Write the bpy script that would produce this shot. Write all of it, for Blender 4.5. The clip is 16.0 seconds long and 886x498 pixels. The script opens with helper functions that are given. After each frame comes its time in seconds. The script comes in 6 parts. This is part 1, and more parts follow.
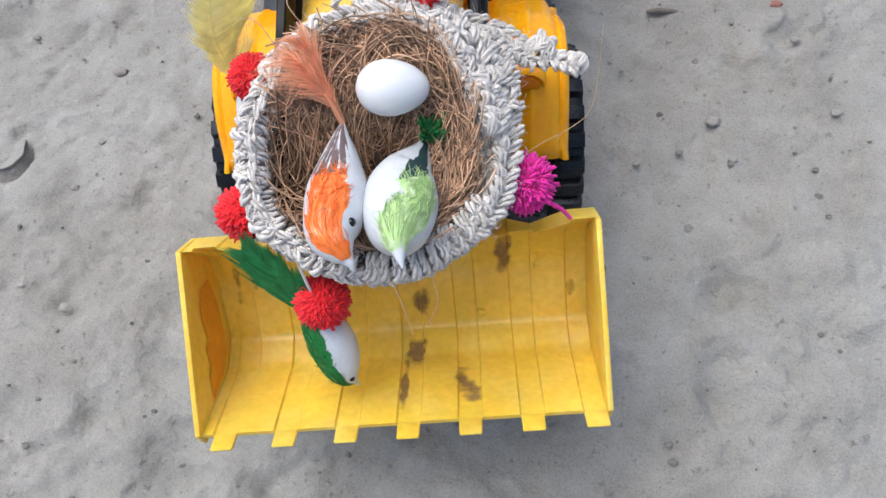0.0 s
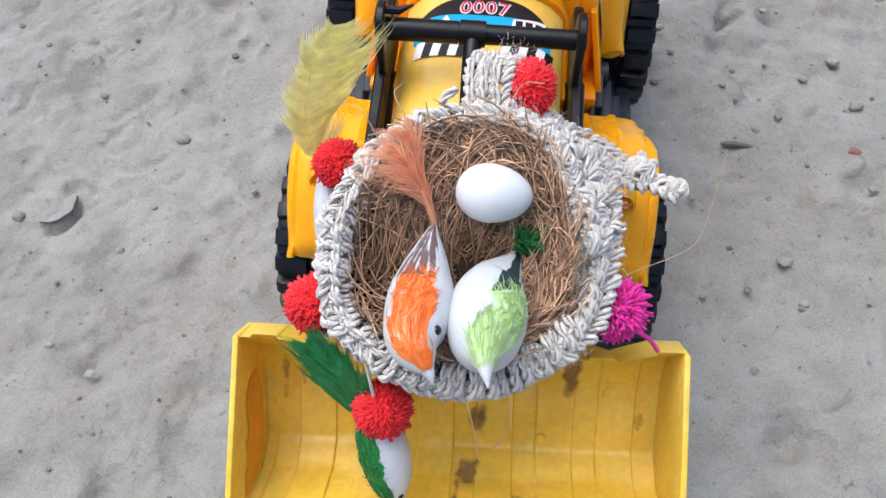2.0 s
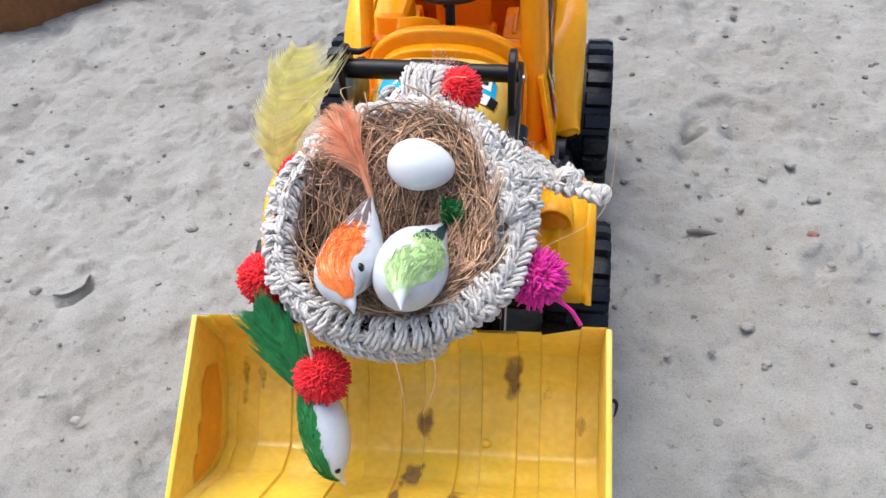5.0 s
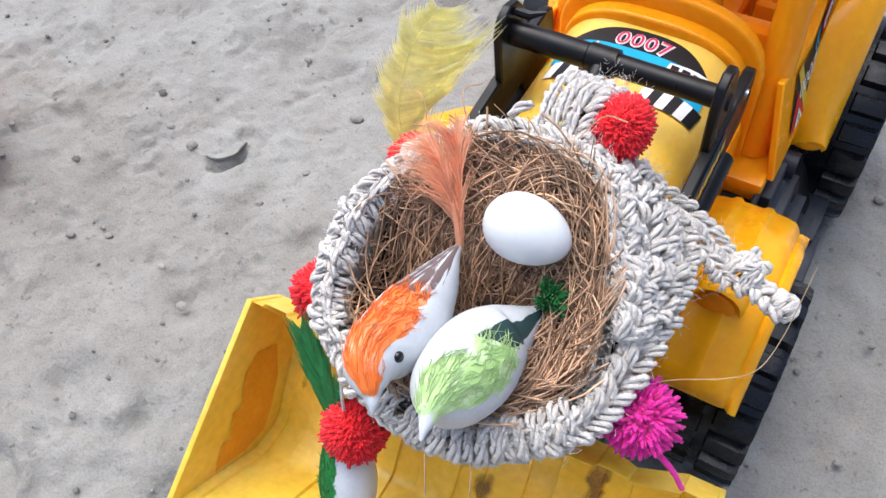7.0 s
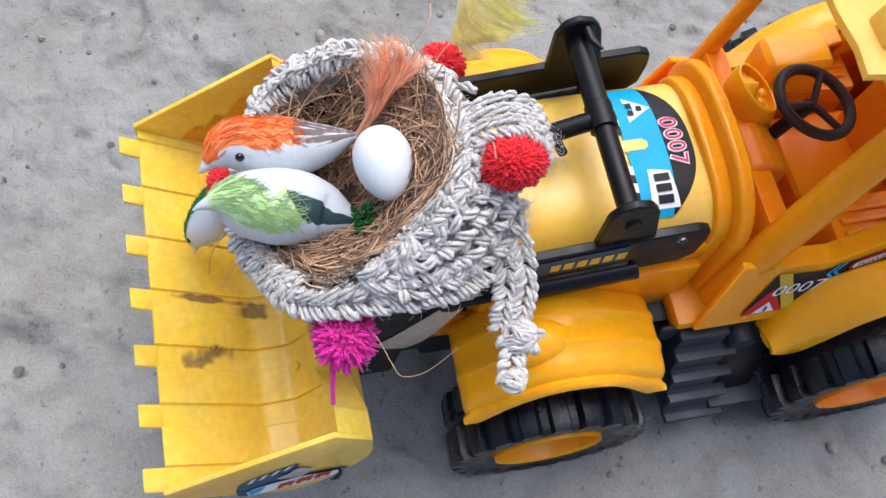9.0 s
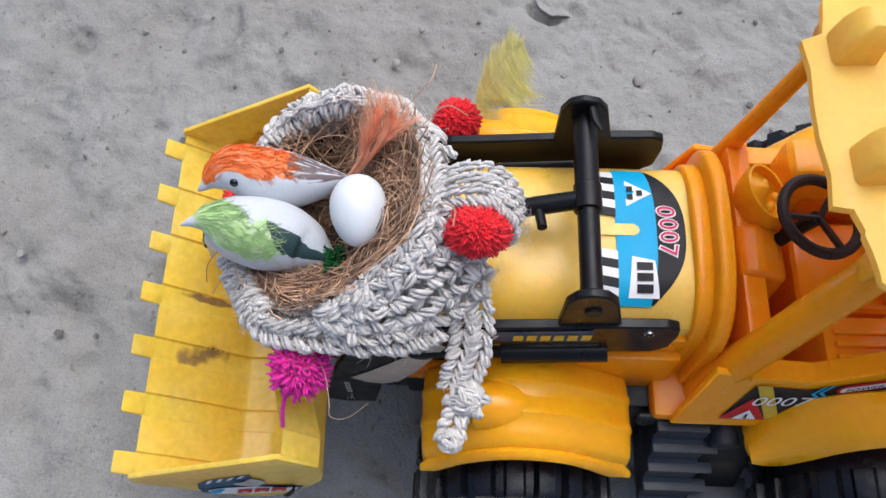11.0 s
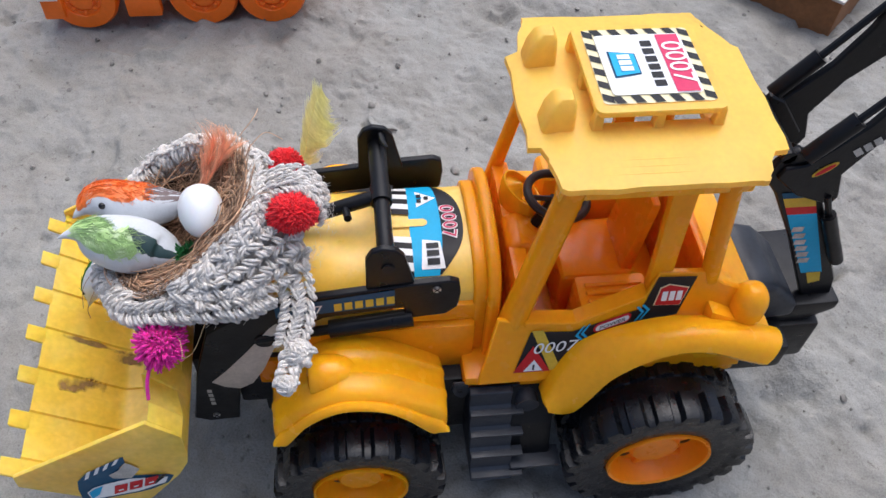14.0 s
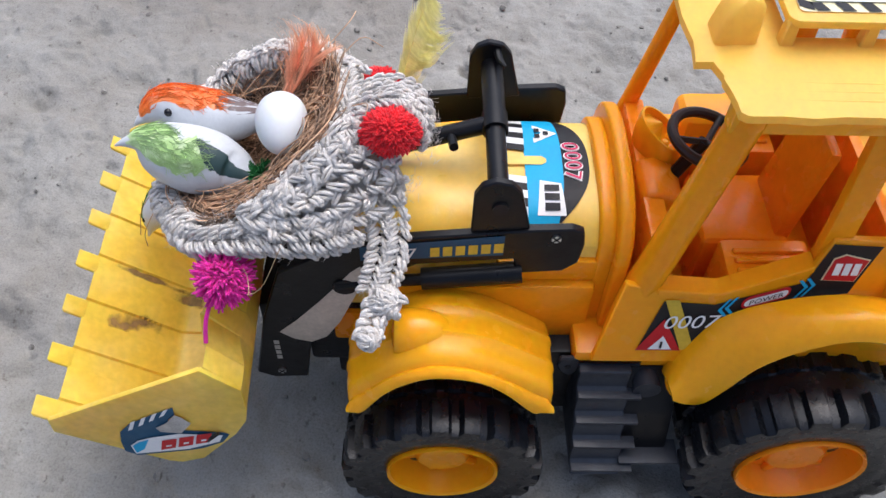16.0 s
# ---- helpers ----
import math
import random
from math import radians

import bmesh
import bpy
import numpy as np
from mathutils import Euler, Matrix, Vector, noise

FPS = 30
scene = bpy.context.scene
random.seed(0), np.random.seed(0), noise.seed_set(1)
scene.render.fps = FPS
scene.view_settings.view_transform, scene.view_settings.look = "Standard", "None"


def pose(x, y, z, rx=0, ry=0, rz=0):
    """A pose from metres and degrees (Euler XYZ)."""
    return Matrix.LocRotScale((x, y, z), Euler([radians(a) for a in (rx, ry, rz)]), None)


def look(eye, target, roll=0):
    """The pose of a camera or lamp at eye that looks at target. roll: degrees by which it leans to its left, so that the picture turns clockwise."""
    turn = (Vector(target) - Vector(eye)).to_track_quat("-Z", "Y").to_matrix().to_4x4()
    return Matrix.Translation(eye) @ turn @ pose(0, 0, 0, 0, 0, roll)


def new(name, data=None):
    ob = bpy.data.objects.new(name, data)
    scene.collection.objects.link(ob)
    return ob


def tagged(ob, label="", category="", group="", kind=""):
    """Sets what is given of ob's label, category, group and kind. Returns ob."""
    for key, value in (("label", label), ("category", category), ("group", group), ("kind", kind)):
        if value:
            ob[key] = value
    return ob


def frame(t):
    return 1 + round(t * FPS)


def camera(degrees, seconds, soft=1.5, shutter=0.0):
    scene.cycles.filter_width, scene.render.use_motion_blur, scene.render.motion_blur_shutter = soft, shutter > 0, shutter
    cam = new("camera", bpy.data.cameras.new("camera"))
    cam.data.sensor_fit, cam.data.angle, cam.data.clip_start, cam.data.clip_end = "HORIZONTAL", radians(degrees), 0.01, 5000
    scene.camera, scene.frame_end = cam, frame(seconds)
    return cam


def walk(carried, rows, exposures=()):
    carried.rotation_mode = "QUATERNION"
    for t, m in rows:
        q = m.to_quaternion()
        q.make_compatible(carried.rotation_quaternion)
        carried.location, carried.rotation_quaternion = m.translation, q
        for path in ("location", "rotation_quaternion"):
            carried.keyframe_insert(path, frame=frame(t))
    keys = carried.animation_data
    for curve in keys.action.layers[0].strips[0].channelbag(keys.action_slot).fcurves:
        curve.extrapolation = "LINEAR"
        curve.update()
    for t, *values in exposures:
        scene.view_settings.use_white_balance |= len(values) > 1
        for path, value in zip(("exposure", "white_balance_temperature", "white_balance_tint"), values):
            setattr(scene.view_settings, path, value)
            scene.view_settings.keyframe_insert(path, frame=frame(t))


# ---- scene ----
cam = camera(55.40, 16.0)
PATH = [
    (0, (0.0401, -0.2316, 0.4246), (0.0205, -0.0723, 0.0582), -8.46),
    (0.5, (0.0034, -0.2361, 0.4199), (-0.0068, -0.0576, 0.0621), -7.94),
    (1, (-0.0059, -0.2234, 0.4169), (-0.0104, -0.0310, 0.0662), -5.91),
    (1.5, (-0.0025, -0.2207, 0.4127), (-0.0071, -0.0234, 0.0648), -2.39),
    (2, (0.0106, -0.2198, 0.4105), (-0.0120, -0.0196, 0.0650), -1.03),
    (2.5, (0.0264, -0.2531, 0.4225), (-0.0114, -0.0309, 0.0920), -0.07),
    (3, (0.0367, -0.2765, 0.4214), (-0.0048, -0.0391, 0.1022), 0.19),
    (3.2, (0.0417, -0.2871, 0.4176), (-0.0008, -0.0474, 0.1002), 0.11),
    (5.3, (0.0628, -0.3084, 0.3736), (0.0093, -0.0219, 0.0998), -4.32),
    (5.5, (0.0618, -0.2963, 0.3725), (0.0081, -0.0089, 0.0995), -4.53),
    (6, (0.0644, -0.2649, 0.3693), (0.0010, 0.0020, 0.0782), -5.45),
    (6.5, (0.0567, -0.2163, 0.3650), (-0.0489, 0.0141, 0.0556), -8.70),
    (7, (0.0746, -0.1860, 0.3693), (-0.0663, -0.0028, 0.0428), -8.66),
    (7.5, (0.0953, -0.1601, 0.3847), (-0.0704, -0.0083, 0.0538), -9.36),
    (8, (0.1509, -0.1352, 0.3978), (-0.0497, -0.0352, 0.0665), -8.28),
    (8.5, (0.1466, -0.1174, 0.4029), (-0.0441, -0.0491, 0.0580), 1.39),
    (9, (0.1499, -0.0851, 0.4215), (-0.0088, -0.0315, 0.0583), 8.93),
    (9.5, (0.1560, -0.0792, 0.4323), (0.0028, -0.0490, 0.0640), 6.94),
    (10, (0.1431, -0.0725, 0.4303), (-0.0093, -0.0552, 0.0609), 7.69),
    (10.2, (0.1337, -0.0606, 0.4303), (-0.0203, -0.0494, 0.0612), 6.21),
    (12.3, (0.1812, -0.0196, 0.4517), (-0.0038, -0.0392, 0.0975), -5.12),
    (12.5, (0.1848, -0.0218, 0.4302), (-0.0005, -0.0350, 0.0760), -3.87),
    (13, (0.1853, -0.0061, 0.4179), (-0.0104, 0.0092, 0.0694), 2.99),
    (13.5, (0.2121, 0.0157, 0.4186), (-0.0134, 0.0526, 0.0903), 4.27),
    (14, (0.2696, 0.0064, 0.4658), (0.0210, 0.0459, 0.1549), 3.59),
    (14.5, (0.2887, 0.0178, 0.4762), (0.0425, 0.0564, 0.1633), 4.50),
    (15, (0.2791, 0.0140, 0.4637), (0.0329, 0.0509, 0.1505), 5.67),
    (15.5, (0.2605, 0.0044, 0.4329), (0.0149, 0.0265, 0.1179), 4.24),
    (16, (0.2403, -0.0082, 0.4013), (-0.0043, -0.0004, 0.0848), 2.14),
]
EXPOSURES = [(0.0, 0.50, 5860, 8), (2.0, 0.54, 5840, 8), (3.0, 0.56, 5850, 8), (5.5, 0.83, 5930, 9), (6.5, 0.79, 5900, 9), (8.0, 0.72, 5850, 9), (9.0, 0.58, 5760, 10), (10.2, 0.42, 5760, 10), (12.5, 0.20, 5820, 10), (14.5, 0.45, 5870, 11), (16.0, 0.50, 5870, 11)]
walk(cam, [(t, look(eye, target, roll)) for t, eye, target, roll in PATH], EXPOSURES)

# ---- light ----
world = bpy.data.worlds.new("sky")
scene.world = world
world.use_nodes = True
wn = world.node_tree.nodes
sky = wn.new("ShaderNodeTexSky")
sky.sky_type = "NISHITA"
sky.sun_disc = False
sky.sun_elevation = radians(70)
sky.dust_density = 6.0
sky.air_density = 0.8
sky.sun_rotation = radians(-60)
wn["Background"].inputs["Strength"].default_value = 0.142
world.node_tree.links.new(sky.outputs[0], wn["Background"].inputs["Color"])
sun = new("sun", bpy.data.lights.new("sun", "SUN"))
sun.data.energy, sun.data.angle, sun.data.color = 1.22, radians(75), (1.0, 0.97, 0.93)
sun.matrix_world = look((-0.42, 0.24, 1.3), (0, 0, 0))


# ---- materials ----
def material(name, colour, rough=0.5, metal=0.0, vary=0.08, scale=60.0, bump=0.0, bump_scale=400.0, island=0.0, spec=0.5, sheen=0.0, other=None, other_scale=30.0, other_at=0.6, other_soft=0.08, subsurface=0.0, coat=0.0, alpha=1.0):
    """A procedural surface: base colour with noise at two scales, an optional second colour in patches, and fine relief."""
    m = bpy.data.materials.new(name)
    m.use_nodes = True
    n, l = m.node_tree.nodes, m.node_tree.links
    b = n["Principled BSDF"]
    b.inputs["Roughness"].default_value = rough
    b.inputs["Metallic"].default_value = metal
    b.inputs["Specular IOR Level"].default_value = spec
    b.inputs["Sheen Weight"].default_value = sheen
    b.inputs["Coat Weight"].default_value = coat
    b.inputs["Alpha"].default_value = alpha
    if subsurface:
        b.inputs["Subsurface Weight"].default_value = subsurface
        b.inputs["Subsurface Radius"].default_value = (1.0, 0.5, 0.1)
        b.inputs["Subsurface Scale"].default_value = 0.005
    co = n.new("ShaderNodeTexCoord")
    rgb = n.new("ShaderNodeRGB")
    rgb.outputs[0].default_value = (*colour, 1)
    out = rgb.outputs[0]

    def mix(fac, a, bb, kind="MIX"):
        x = n.new("ShaderNodeMix")
        x.data_type, x.blend_type = "RGBA", kind
        for v, i in ((fac, 0), (a, 6), (bb, 7)):
            if isinstance(v, (float, int)):
                x.inputs[i].default_value = v
            elif isinstance(v, tuple):
                x.inputs[i].default_value = (*v, 1)
            else:
                l.new(v, x.inputs[i])
        return x.outputs[2]

    def tex(s, detail=4.0, w=0.5):
        x = n.new("ShaderNodeTexNoise")
        x.inputs["Scale"].default_value, x.inputs["Detail"].default_value, x.inputs["Roughness"].default_value = s, detail, w
        l.new(co.outputs["Object"], x.inputs["Vector"])
        return x.outputs["Fac"]

    def ramp(v, a, bb, c0=0.0, c1=1.0):
        x = n.new("ShaderNodeMapRange")
        x.inputs[1].default_value, x.inputs[2].default_value, x.inputs[3].default_value, x.inputs[4].default_value = a, bb, c0, c1
        l.new(v, x.inputs[0])
        return x.outputs[0]

    if other:
        out = mix(ramp(tex(other_scale, 6.0, 0.6), other_at - other_soft, other_at + other_soft), out, other)
    if vary:
        out = mix(1.0, out, n_grey(n, l, ramp(tex(scale), 0.3, 0.7, 1 - vary, 1 + vary)), "MULTIPLY")
        out = mix(1.0, out, n_grey(n, l, ramp(tex(scale * 9, 3.0), 0.3, 0.7, 1 - vary * 0.7, 1 + vary * 0.7)), "MULTIPLY")
    if island:
        g = n.new("ShaderNodeNewGeometry")
        out = mix(1.0, out, n_grey(n, l, ramp(g.outputs["Random Per Island"], 0, 1, 1 - island, 1 + island)), "MULTIPLY")
    l.new(out, b.inputs["Base Color"])
    if vary:
        l.new(ramp(tex(scale * 2.3), 0.3, 0.7, max(rough - 0.08, 0.02), min(rough + 0.1, 1)), b.inputs["Roughness"])
    if bump:
        x = n.new("ShaderNodeBump")
        x.inputs["Strength"].default_value, x.inputs["Distance"].default_value = bump, 0.001
        l.new(tex(bump_scale, 5.0, 0.6), x.inputs["Height"])
        l.new(x.outputs[0], b.inputs["Normal"])
    return m


def n_grey(n, l, v):
    """A grey colour out of a value."""
    x = n.new("ShaderNodeCombineColor")
    for i in range(3):
        l.new(v, x.inputs[i])
    return x.outputs[0]


def sand_material():
    m = bpy.data.materials.new("sand")
    m.use_nodes = True
    n, l = m.node_tree.nodes, m.node_tree.links
    b = n["Principled BSDF"]
    b.inputs["Roughness"].default_value = 0.95
    b.inputs["Specular IOR Level"].default_value = 0.15
    co = n.new("ShaderNodeTexCoord")

    def noise_tex(s, d, r=0.6):
        x = n.new("ShaderNodeTexNoise")
        x.inputs["Scale"].default_value, x.inputs["Detail"].default_value, x.inputs["Roughness"].default_value = s, d, r
        l.new(co.outputs["Object"], x.inputs["Vector"])
        return x.outputs["Fac"]

    def ramp(v, stops):
        x = n.new("ShaderNodeValToRGB")
        e = x.color_ramp.elements
        while len(e) < len(stops):
            e.new(0.5)
        for k, (p, c) in zip(e, stops):
            k.position, k.color = p, (*c, 1)
        l.new(v, x.inputs[0])
        return x.outputs[0]

    def mult(a, c):
        x = n.new("ShaderNodeMix")
        x.data_type, x.blend_type = "RGBA", "MULTIPLY"
        x.inputs[0].default_value = 1.0
        l.new(a, x.inputs[6])
        l.new(c, x.inputs[7])
        return x.outputs[2]

    base = ramp(noise_tex(5, 4), [(0.3, (0.266, 0.252, 0.224)), (0.7, (0.308, 0.307, 0.284))])
    grain = ramp(noise_tex(900, 3, 0.7), [(0.30, (0.78, 0.77, 0.76)), (0.5, (1, 1, 1)), (0.72, (1.12, 1.12, 1.12))])
    speck = ramp(noise_tex(170, 4, 0.6), [(0.28, (0.62, 0.60, 0.58)), (0.37, (1, 1, 1))])
    patch = ramp(noise_tex(32, 5), [(0.3, (0.82, 0.81, 0.79)), (0.65, (1.05, 1.05, 1.05))])
    l.new(mult(mult(mult(base, grain), speck), patch), b.inputs["Base Color"])
    b1, b2 = n.new("ShaderNodeBump"), n.new("ShaderNodeBump")
    b1.inputs["Strength"].default_value, b1.inputs["Distance"].default_value = 0.45, 0.0012
    b2.inputs["Strength"].default_value, b2.inputs["Distance"].default_value = 0.6, 0.0045
    l.new(noise_tex(700, 4, 0.7), b1.inputs["Height"])
    l.new(noise_tex(110, 5, 0.55), b2.inputs["Height"])
    b3 = n.new("ShaderNodeBump")
    b3.inputs["Strength"].default_value, b3.inputs["Distance"].default_value = 0.4, 0.006
    l.new(noise_tex(42, 9, 0.62), b3.inputs["Height"])
    l.new(b3.outputs[0], b2.inputs["Normal"])
    l.new(b2.outputs[0], b1.inputs["Normal"])
    l.new(b1.outputs[0], b.inputs["Normal"])
    return m


SAND = sand_material()
YELLOW = material("yellow_plastic", (0.755, 0.515, 0.052), 0.36, vary=0.11, scale=34, bump=0.08, bump_scale=250, subsurface=0.4, other=(0.78, 0.57, 0.12), other_scale=38, other_at=0.60, other_soft=0.14)
HOOD = material("hood_plastic", (0.88, 0.535, 0.050), 0.34, vary=0.06, scale=40, bump=0.08, bump_scale=250, subsurface=0.3, other=(0.84, 0.60, 0.17), other_scale=24, other_at=0.58, other_soft=0.16)
AMBER = material("amber_plastic", (1.0, 0.415, 0.004), 0.20, spec=0.30, vary=0.05, scale=35, bump=0.06, bump_scale=220, subsurface=0.5)
ORANGE = material("orange_plastic", (1.0, 0.300, 0.002), 0.24, spec=0.30, vary=0.05, scale=35, bump=0.05, bump_scale=220, subsurface=0.35)
DEEP_ORANGE = material("deep_orange_plastic", (1.0, 0.27, 0.002), 0.30, spec=0.38, vary=0.05, scale=35, bump=0.05, bump_scale=220, subsurface=0.3)
ROOF = material("roof_plastic", (0.98, 0.69, 0.12), 0.40, vary=0.05, scale=40, bump=0.1, bump_scale=260, subsurface=0.2)
BLACK = material("black_plastic", (0.006, 0.006, 0.007), 0.34, spec=0.24, vary=0.25, scale=50, bump=0.1, bump_scale=300)
CAB = material("deep_amber_plastic", (1.0, 0.370, 0.003), 0.20, spec=0.28, vary=0.05, scale=35, bump=0.06, bump_scale=220, subsurface=0.5)
RUBBER = material("tyre_plastic", (0.006, 0.007, 0.009), 0.27, spec=0.32, vary=0.3, scale=60, bump=0.2, bump_scale=300, other=(0.06, 0.055, 0.05), other_scale=70, other_at=0.78, other_soft=0.12)
STEEL = material("steel", (0.6, 0.6, 0.6), 0.35, 1.0, vary=0.1)
ROPE = material("cotton_rope", (0.87, 0.83, 0.77), 0.9, vary=0.16, scale=420, bump=1.0, bump_scale=1900, island=0.14, spec=0.1, sheen=0.2, other=(0.62, 0.54, 0.44), other_scale=420, other_at=0.60, other_soft=0.14)
COIR = material("coir_fibre", (0.47, 0.295, 0.178), 0.5, vary=0.2, scale=200, island=0.7, spec=0.4)
# near black: the shade deep between the fibres is put into this colour
COIR_SHADE = material("coir_mat_shade", (0.034, 0.017, 0.009), 0.9, vary=0.3, scale=160, bump=0.8)
EGG = material("egg_white", (0.70, 0.72, 0.715), 0.42, vary=0.02, scale=60, bump=0.05, bump_scale=500, subsurface=0.1)
def bird_material(name, patch, wing, patch_pale):
    """Chalky white body with a brushed colour patch and dark wing strokes, masked by the skin's own layers."""
    m = material(name, (0.56, 0.585, 0.60), 0.50, vary=0.05, scale=90, bump=0.15, bump_scale=300)
    n, l = m.node_tree.nodes, m.node_tree.links
    b = n["Principled BSDF"]
    out = b.inputs["Base Color"].links[0].from_socket
    co = n.new("ShaderNodeTexCoord")
    for layer, colour, pale in (("patch", patch, patch_pale), ("wing", wing, wing)):
        at = n.new("ShaderNodeAttribute")
        at.attribute_name = layer
        fine = n.new("ShaderNodeTexNoise")
        fine.inputs["Scale"].default_value, fine.inputs["Detail"].default_value = 420.0, 5.0
        l.new(co.outputs["Object"], fine.inputs["Vector"])
        add = n.new("ShaderNodeMath")
        add.operation = "MULTIPLY_ADD"
        add.inputs[1].default_value = 0.55
        l.new(fine.outputs["Fac"], add.inputs[0])
        l.new(at.outputs["Fac"], add.inputs[2])
        cut = n.new("ShaderNodeMapRange")
        cut.inputs[1].default_value, cut.inputs[2].default_value = 0.70, 0.88
        l.new(add.outputs[0], cut.inputs[0])
        tone = n.new("ShaderNodeMix")
        tone.data_type = "RGBA"
        tone.inputs[6].default_value, tone.inputs[7].default_value = (*colour, 1), (*pale, 1)
        streak = n.new("ShaderNodeTexNoise")
        streak.inputs["Scale"].default_value = 160.0
        l.new(co.outputs["Object"], streak.inputs["Vector"])
        lim = n.new("ShaderNodeMapRange")
        lim.inputs[1].default_value, lim.inputs[2].default_value = 0.50, 0.72
        l.new(streak.outputs["Fac"], lim.inputs[0])
        l.new(lim.outputs[0], tone.inputs[0])
        mix = n.new("ShaderNodeMix")
        mix.data_type = "RGBA"
        l.new(cut.outputs[0], mix.inputs[0])
        l.new(out, mix.inputs[6])
        l.new(tone.outputs[2], mix.inputs[7])
        out = mix.outputs[2]
    l.new(out, b.inputs["Base Color"])
    return m


def stain_material():
    """Thin dried mud that fades out towards its edge and in flecks."""
    m = material("brown_dirt", (0.25, 0.15, 0.055), 0.8, vary=0.35, scale=160, bump=0.3)
    n, l = m.node_tree.nodes, m.node_tree.links
    at = n.new("ShaderNodeAttribute")
    at.attribute_name = "cover"
    co, fleck = n.new("ShaderNodeTexCoord"), n.new("ShaderNodeTexNoise")
    fleck.inputs["Scale"].default_value, fleck.inputs["Detail"].default_value, fleck.inputs["Roughness"].default_value = 260.0, 6.0, 0.65
    l.new(co.outputs["Object"], fleck.inputs["Vector"])
    add = n.new("ShaderNodeMath")
    add.operation = "MULTIPLY_ADD"
    add.inputs[1].default_value = 0.9
    l.new(fleck.outputs["Fac"], add.inputs[0])
    l.new(at.outputs["Fac"], add.inputs[2])
    cut = n.new("ShaderNodeMapRange")
    cut.inputs[1].default_value, cut.inputs[2].default_value, cut.inputs[4].default_value = 0.62, 1.15, 0.72
    l.new(add.outputs[0], cut.inputs[0])
    l.new(cut.outputs[0], n["Principled BSDF"].inputs["Alpha"])
    return m


STAIN = stain_material()
# darker amber for plastic where the outer sticker blocks light, put into colour
AMBER_SHADE = material("amber_shade", (0.74, 0.31, 0.008), 0.4, vary=0.10, scale=60, bump=0.08, alpha=0.9)
BIRD_SKIN_ORANGE = bird_material("orange_backed_bird", (0.85, 0.20, 0.03), (0.13, 0.09, 0.085), (0.86, 0.42, 0.22))
BIRD_SKIN_LIME = bird_material("lime_backed_bird", (0.38, 0.56, 0.20), (0.02, 0.05, 0.05), (0.64, 0.75, 0.45))
BIRD_SKIN_GREEN = bird_material("green_backed_bird", (0.02, 0.22, 0.04), (0.02, 0.05, 0.05), (0.10, 0.36, 0.08))
BIRD_WHITE = material("bird_white", (0.56, 0.585, 0.60), 0.55, vary=0.05, scale=90, bump=0.15, bump_scale=300, subsurface=0.1)
BIRD_ORANGE = material("bird_orange", (0.85, 0.22, 0.035), 0.8, vary=0.2, scale=250, bump=0.6, bump_scale=700, other=(0.85, 0.55, 0.4), other_scale=200, other_at=0.66)
BIRD_LIME = material("bird_lime", (0.44, 0.60, 0.27), 0.8, vary=0.2, scale=250, bump=0.6, bump_scale=700, other=(0.62, 0.75, 0.45), other_scale=200, other_at=0.62)
BIRD_GREEN = material("bird_green", (0.02, 0.17, 0.035), 0.7, vary=0.3, scale=250, bump=0.4, island=0.3)
EYE = material("eye_bead", (0.004, 0.004, 0.005), 0.12, vary=0)
FEATHER_ORANGE = material("orange_feather", (0.96, 0.55, 0.34), 0.7, vary=0.12, scale=200, island=0.22, alpha=0.66)
FEATHER_YELLOW = material("yellow_feather", (0.97, 0.95, 0.48), 0.6, vary=0.1, scale=200, island=0.10, alpha=0.54)
FEATHER_GREEN = material("green_feather", (0.05, 0.36, 0.12), 0.6, vary=0.2, scale=200, island=0.3, alpha=0.72)
def let_through(m, share):
    """Thin vanes that let part of the light through."""
    n, l = m.node_tree.nodes, m.node_tree.links
    b, end = n["Principled BSDF"], n["Material Output"]
    thin, mix, clear, veil = n.new("ShaderNodeBsdfTranslucent"), n.new("ShaderNodeMixShader"), n.new("ShaderNodeBsdfTransparent"), n.new("ShaderNodeMixShader")
    l.new(b.inputs["Base Color"].links[0].from_socket, thin.inputs["Color"])
    mix.inputs[0].default_value = share
    veil.inputs[0].default_value = b.inputs["Alpha"].default_value
    b.inputs["Alpha"].default_value = 1.0
    l.new(b.outputs[0], mix.inputs[1])
    l.new(thin.outputs[0], mix.inputs[2])
    l.new(clear.outputs[0], veil.inputs[1])
    l.new(mix.outputs[0], veil.inputs[2])
    l.new(veil.outputs[0], end.inputs["Surface"])


for vane in (FEATHER_ORANGE, FEATHER_YELLOW, FEATHER_GREEN):
    let_through(vane, 0.5)
let_through(ROOF, 0.40)
let_through(CAB, 0.10)
let_through(ORANGE, 0.16)
POM_RED = material("red_yarn", (0.74, 0.007, 0.015), 0.85, vary=0.10, scale=300, island=0.15, sheen=0.2)
POM_PINK = material("pink_yarn", (0.70, 0.012, 0.30), 0.85, vary=0.10, scale=300, island=0.15, sheen=0.2)
INK_WHITE = material("white_print", (0.80, 0.80, 0.78), 0.5, spec=0.25, vary=0.04)
INK_BLACK = material("black_print", (0.012, 0.012, 0.014), 0.5, spec=0.25, vary=0.1)
INK_BLUE = material("blue_print", (0.02, 0.36, 0.62), 0.5, spec=0.25, vary=0.05)
INK_NAVY = material("navy_print", (0.01, 0.07, 0.14), 0.5, spec=0.25, vary=0.1)
INK_RED = material("red_print", (0.52, 0.015, 0.02), 0.5, spec=0.25, vary=0.08)
INK_ROSE = material("rose_print", (0.58, 0.035, 0.11), 0.5, spec=0.25, vary=0.05)
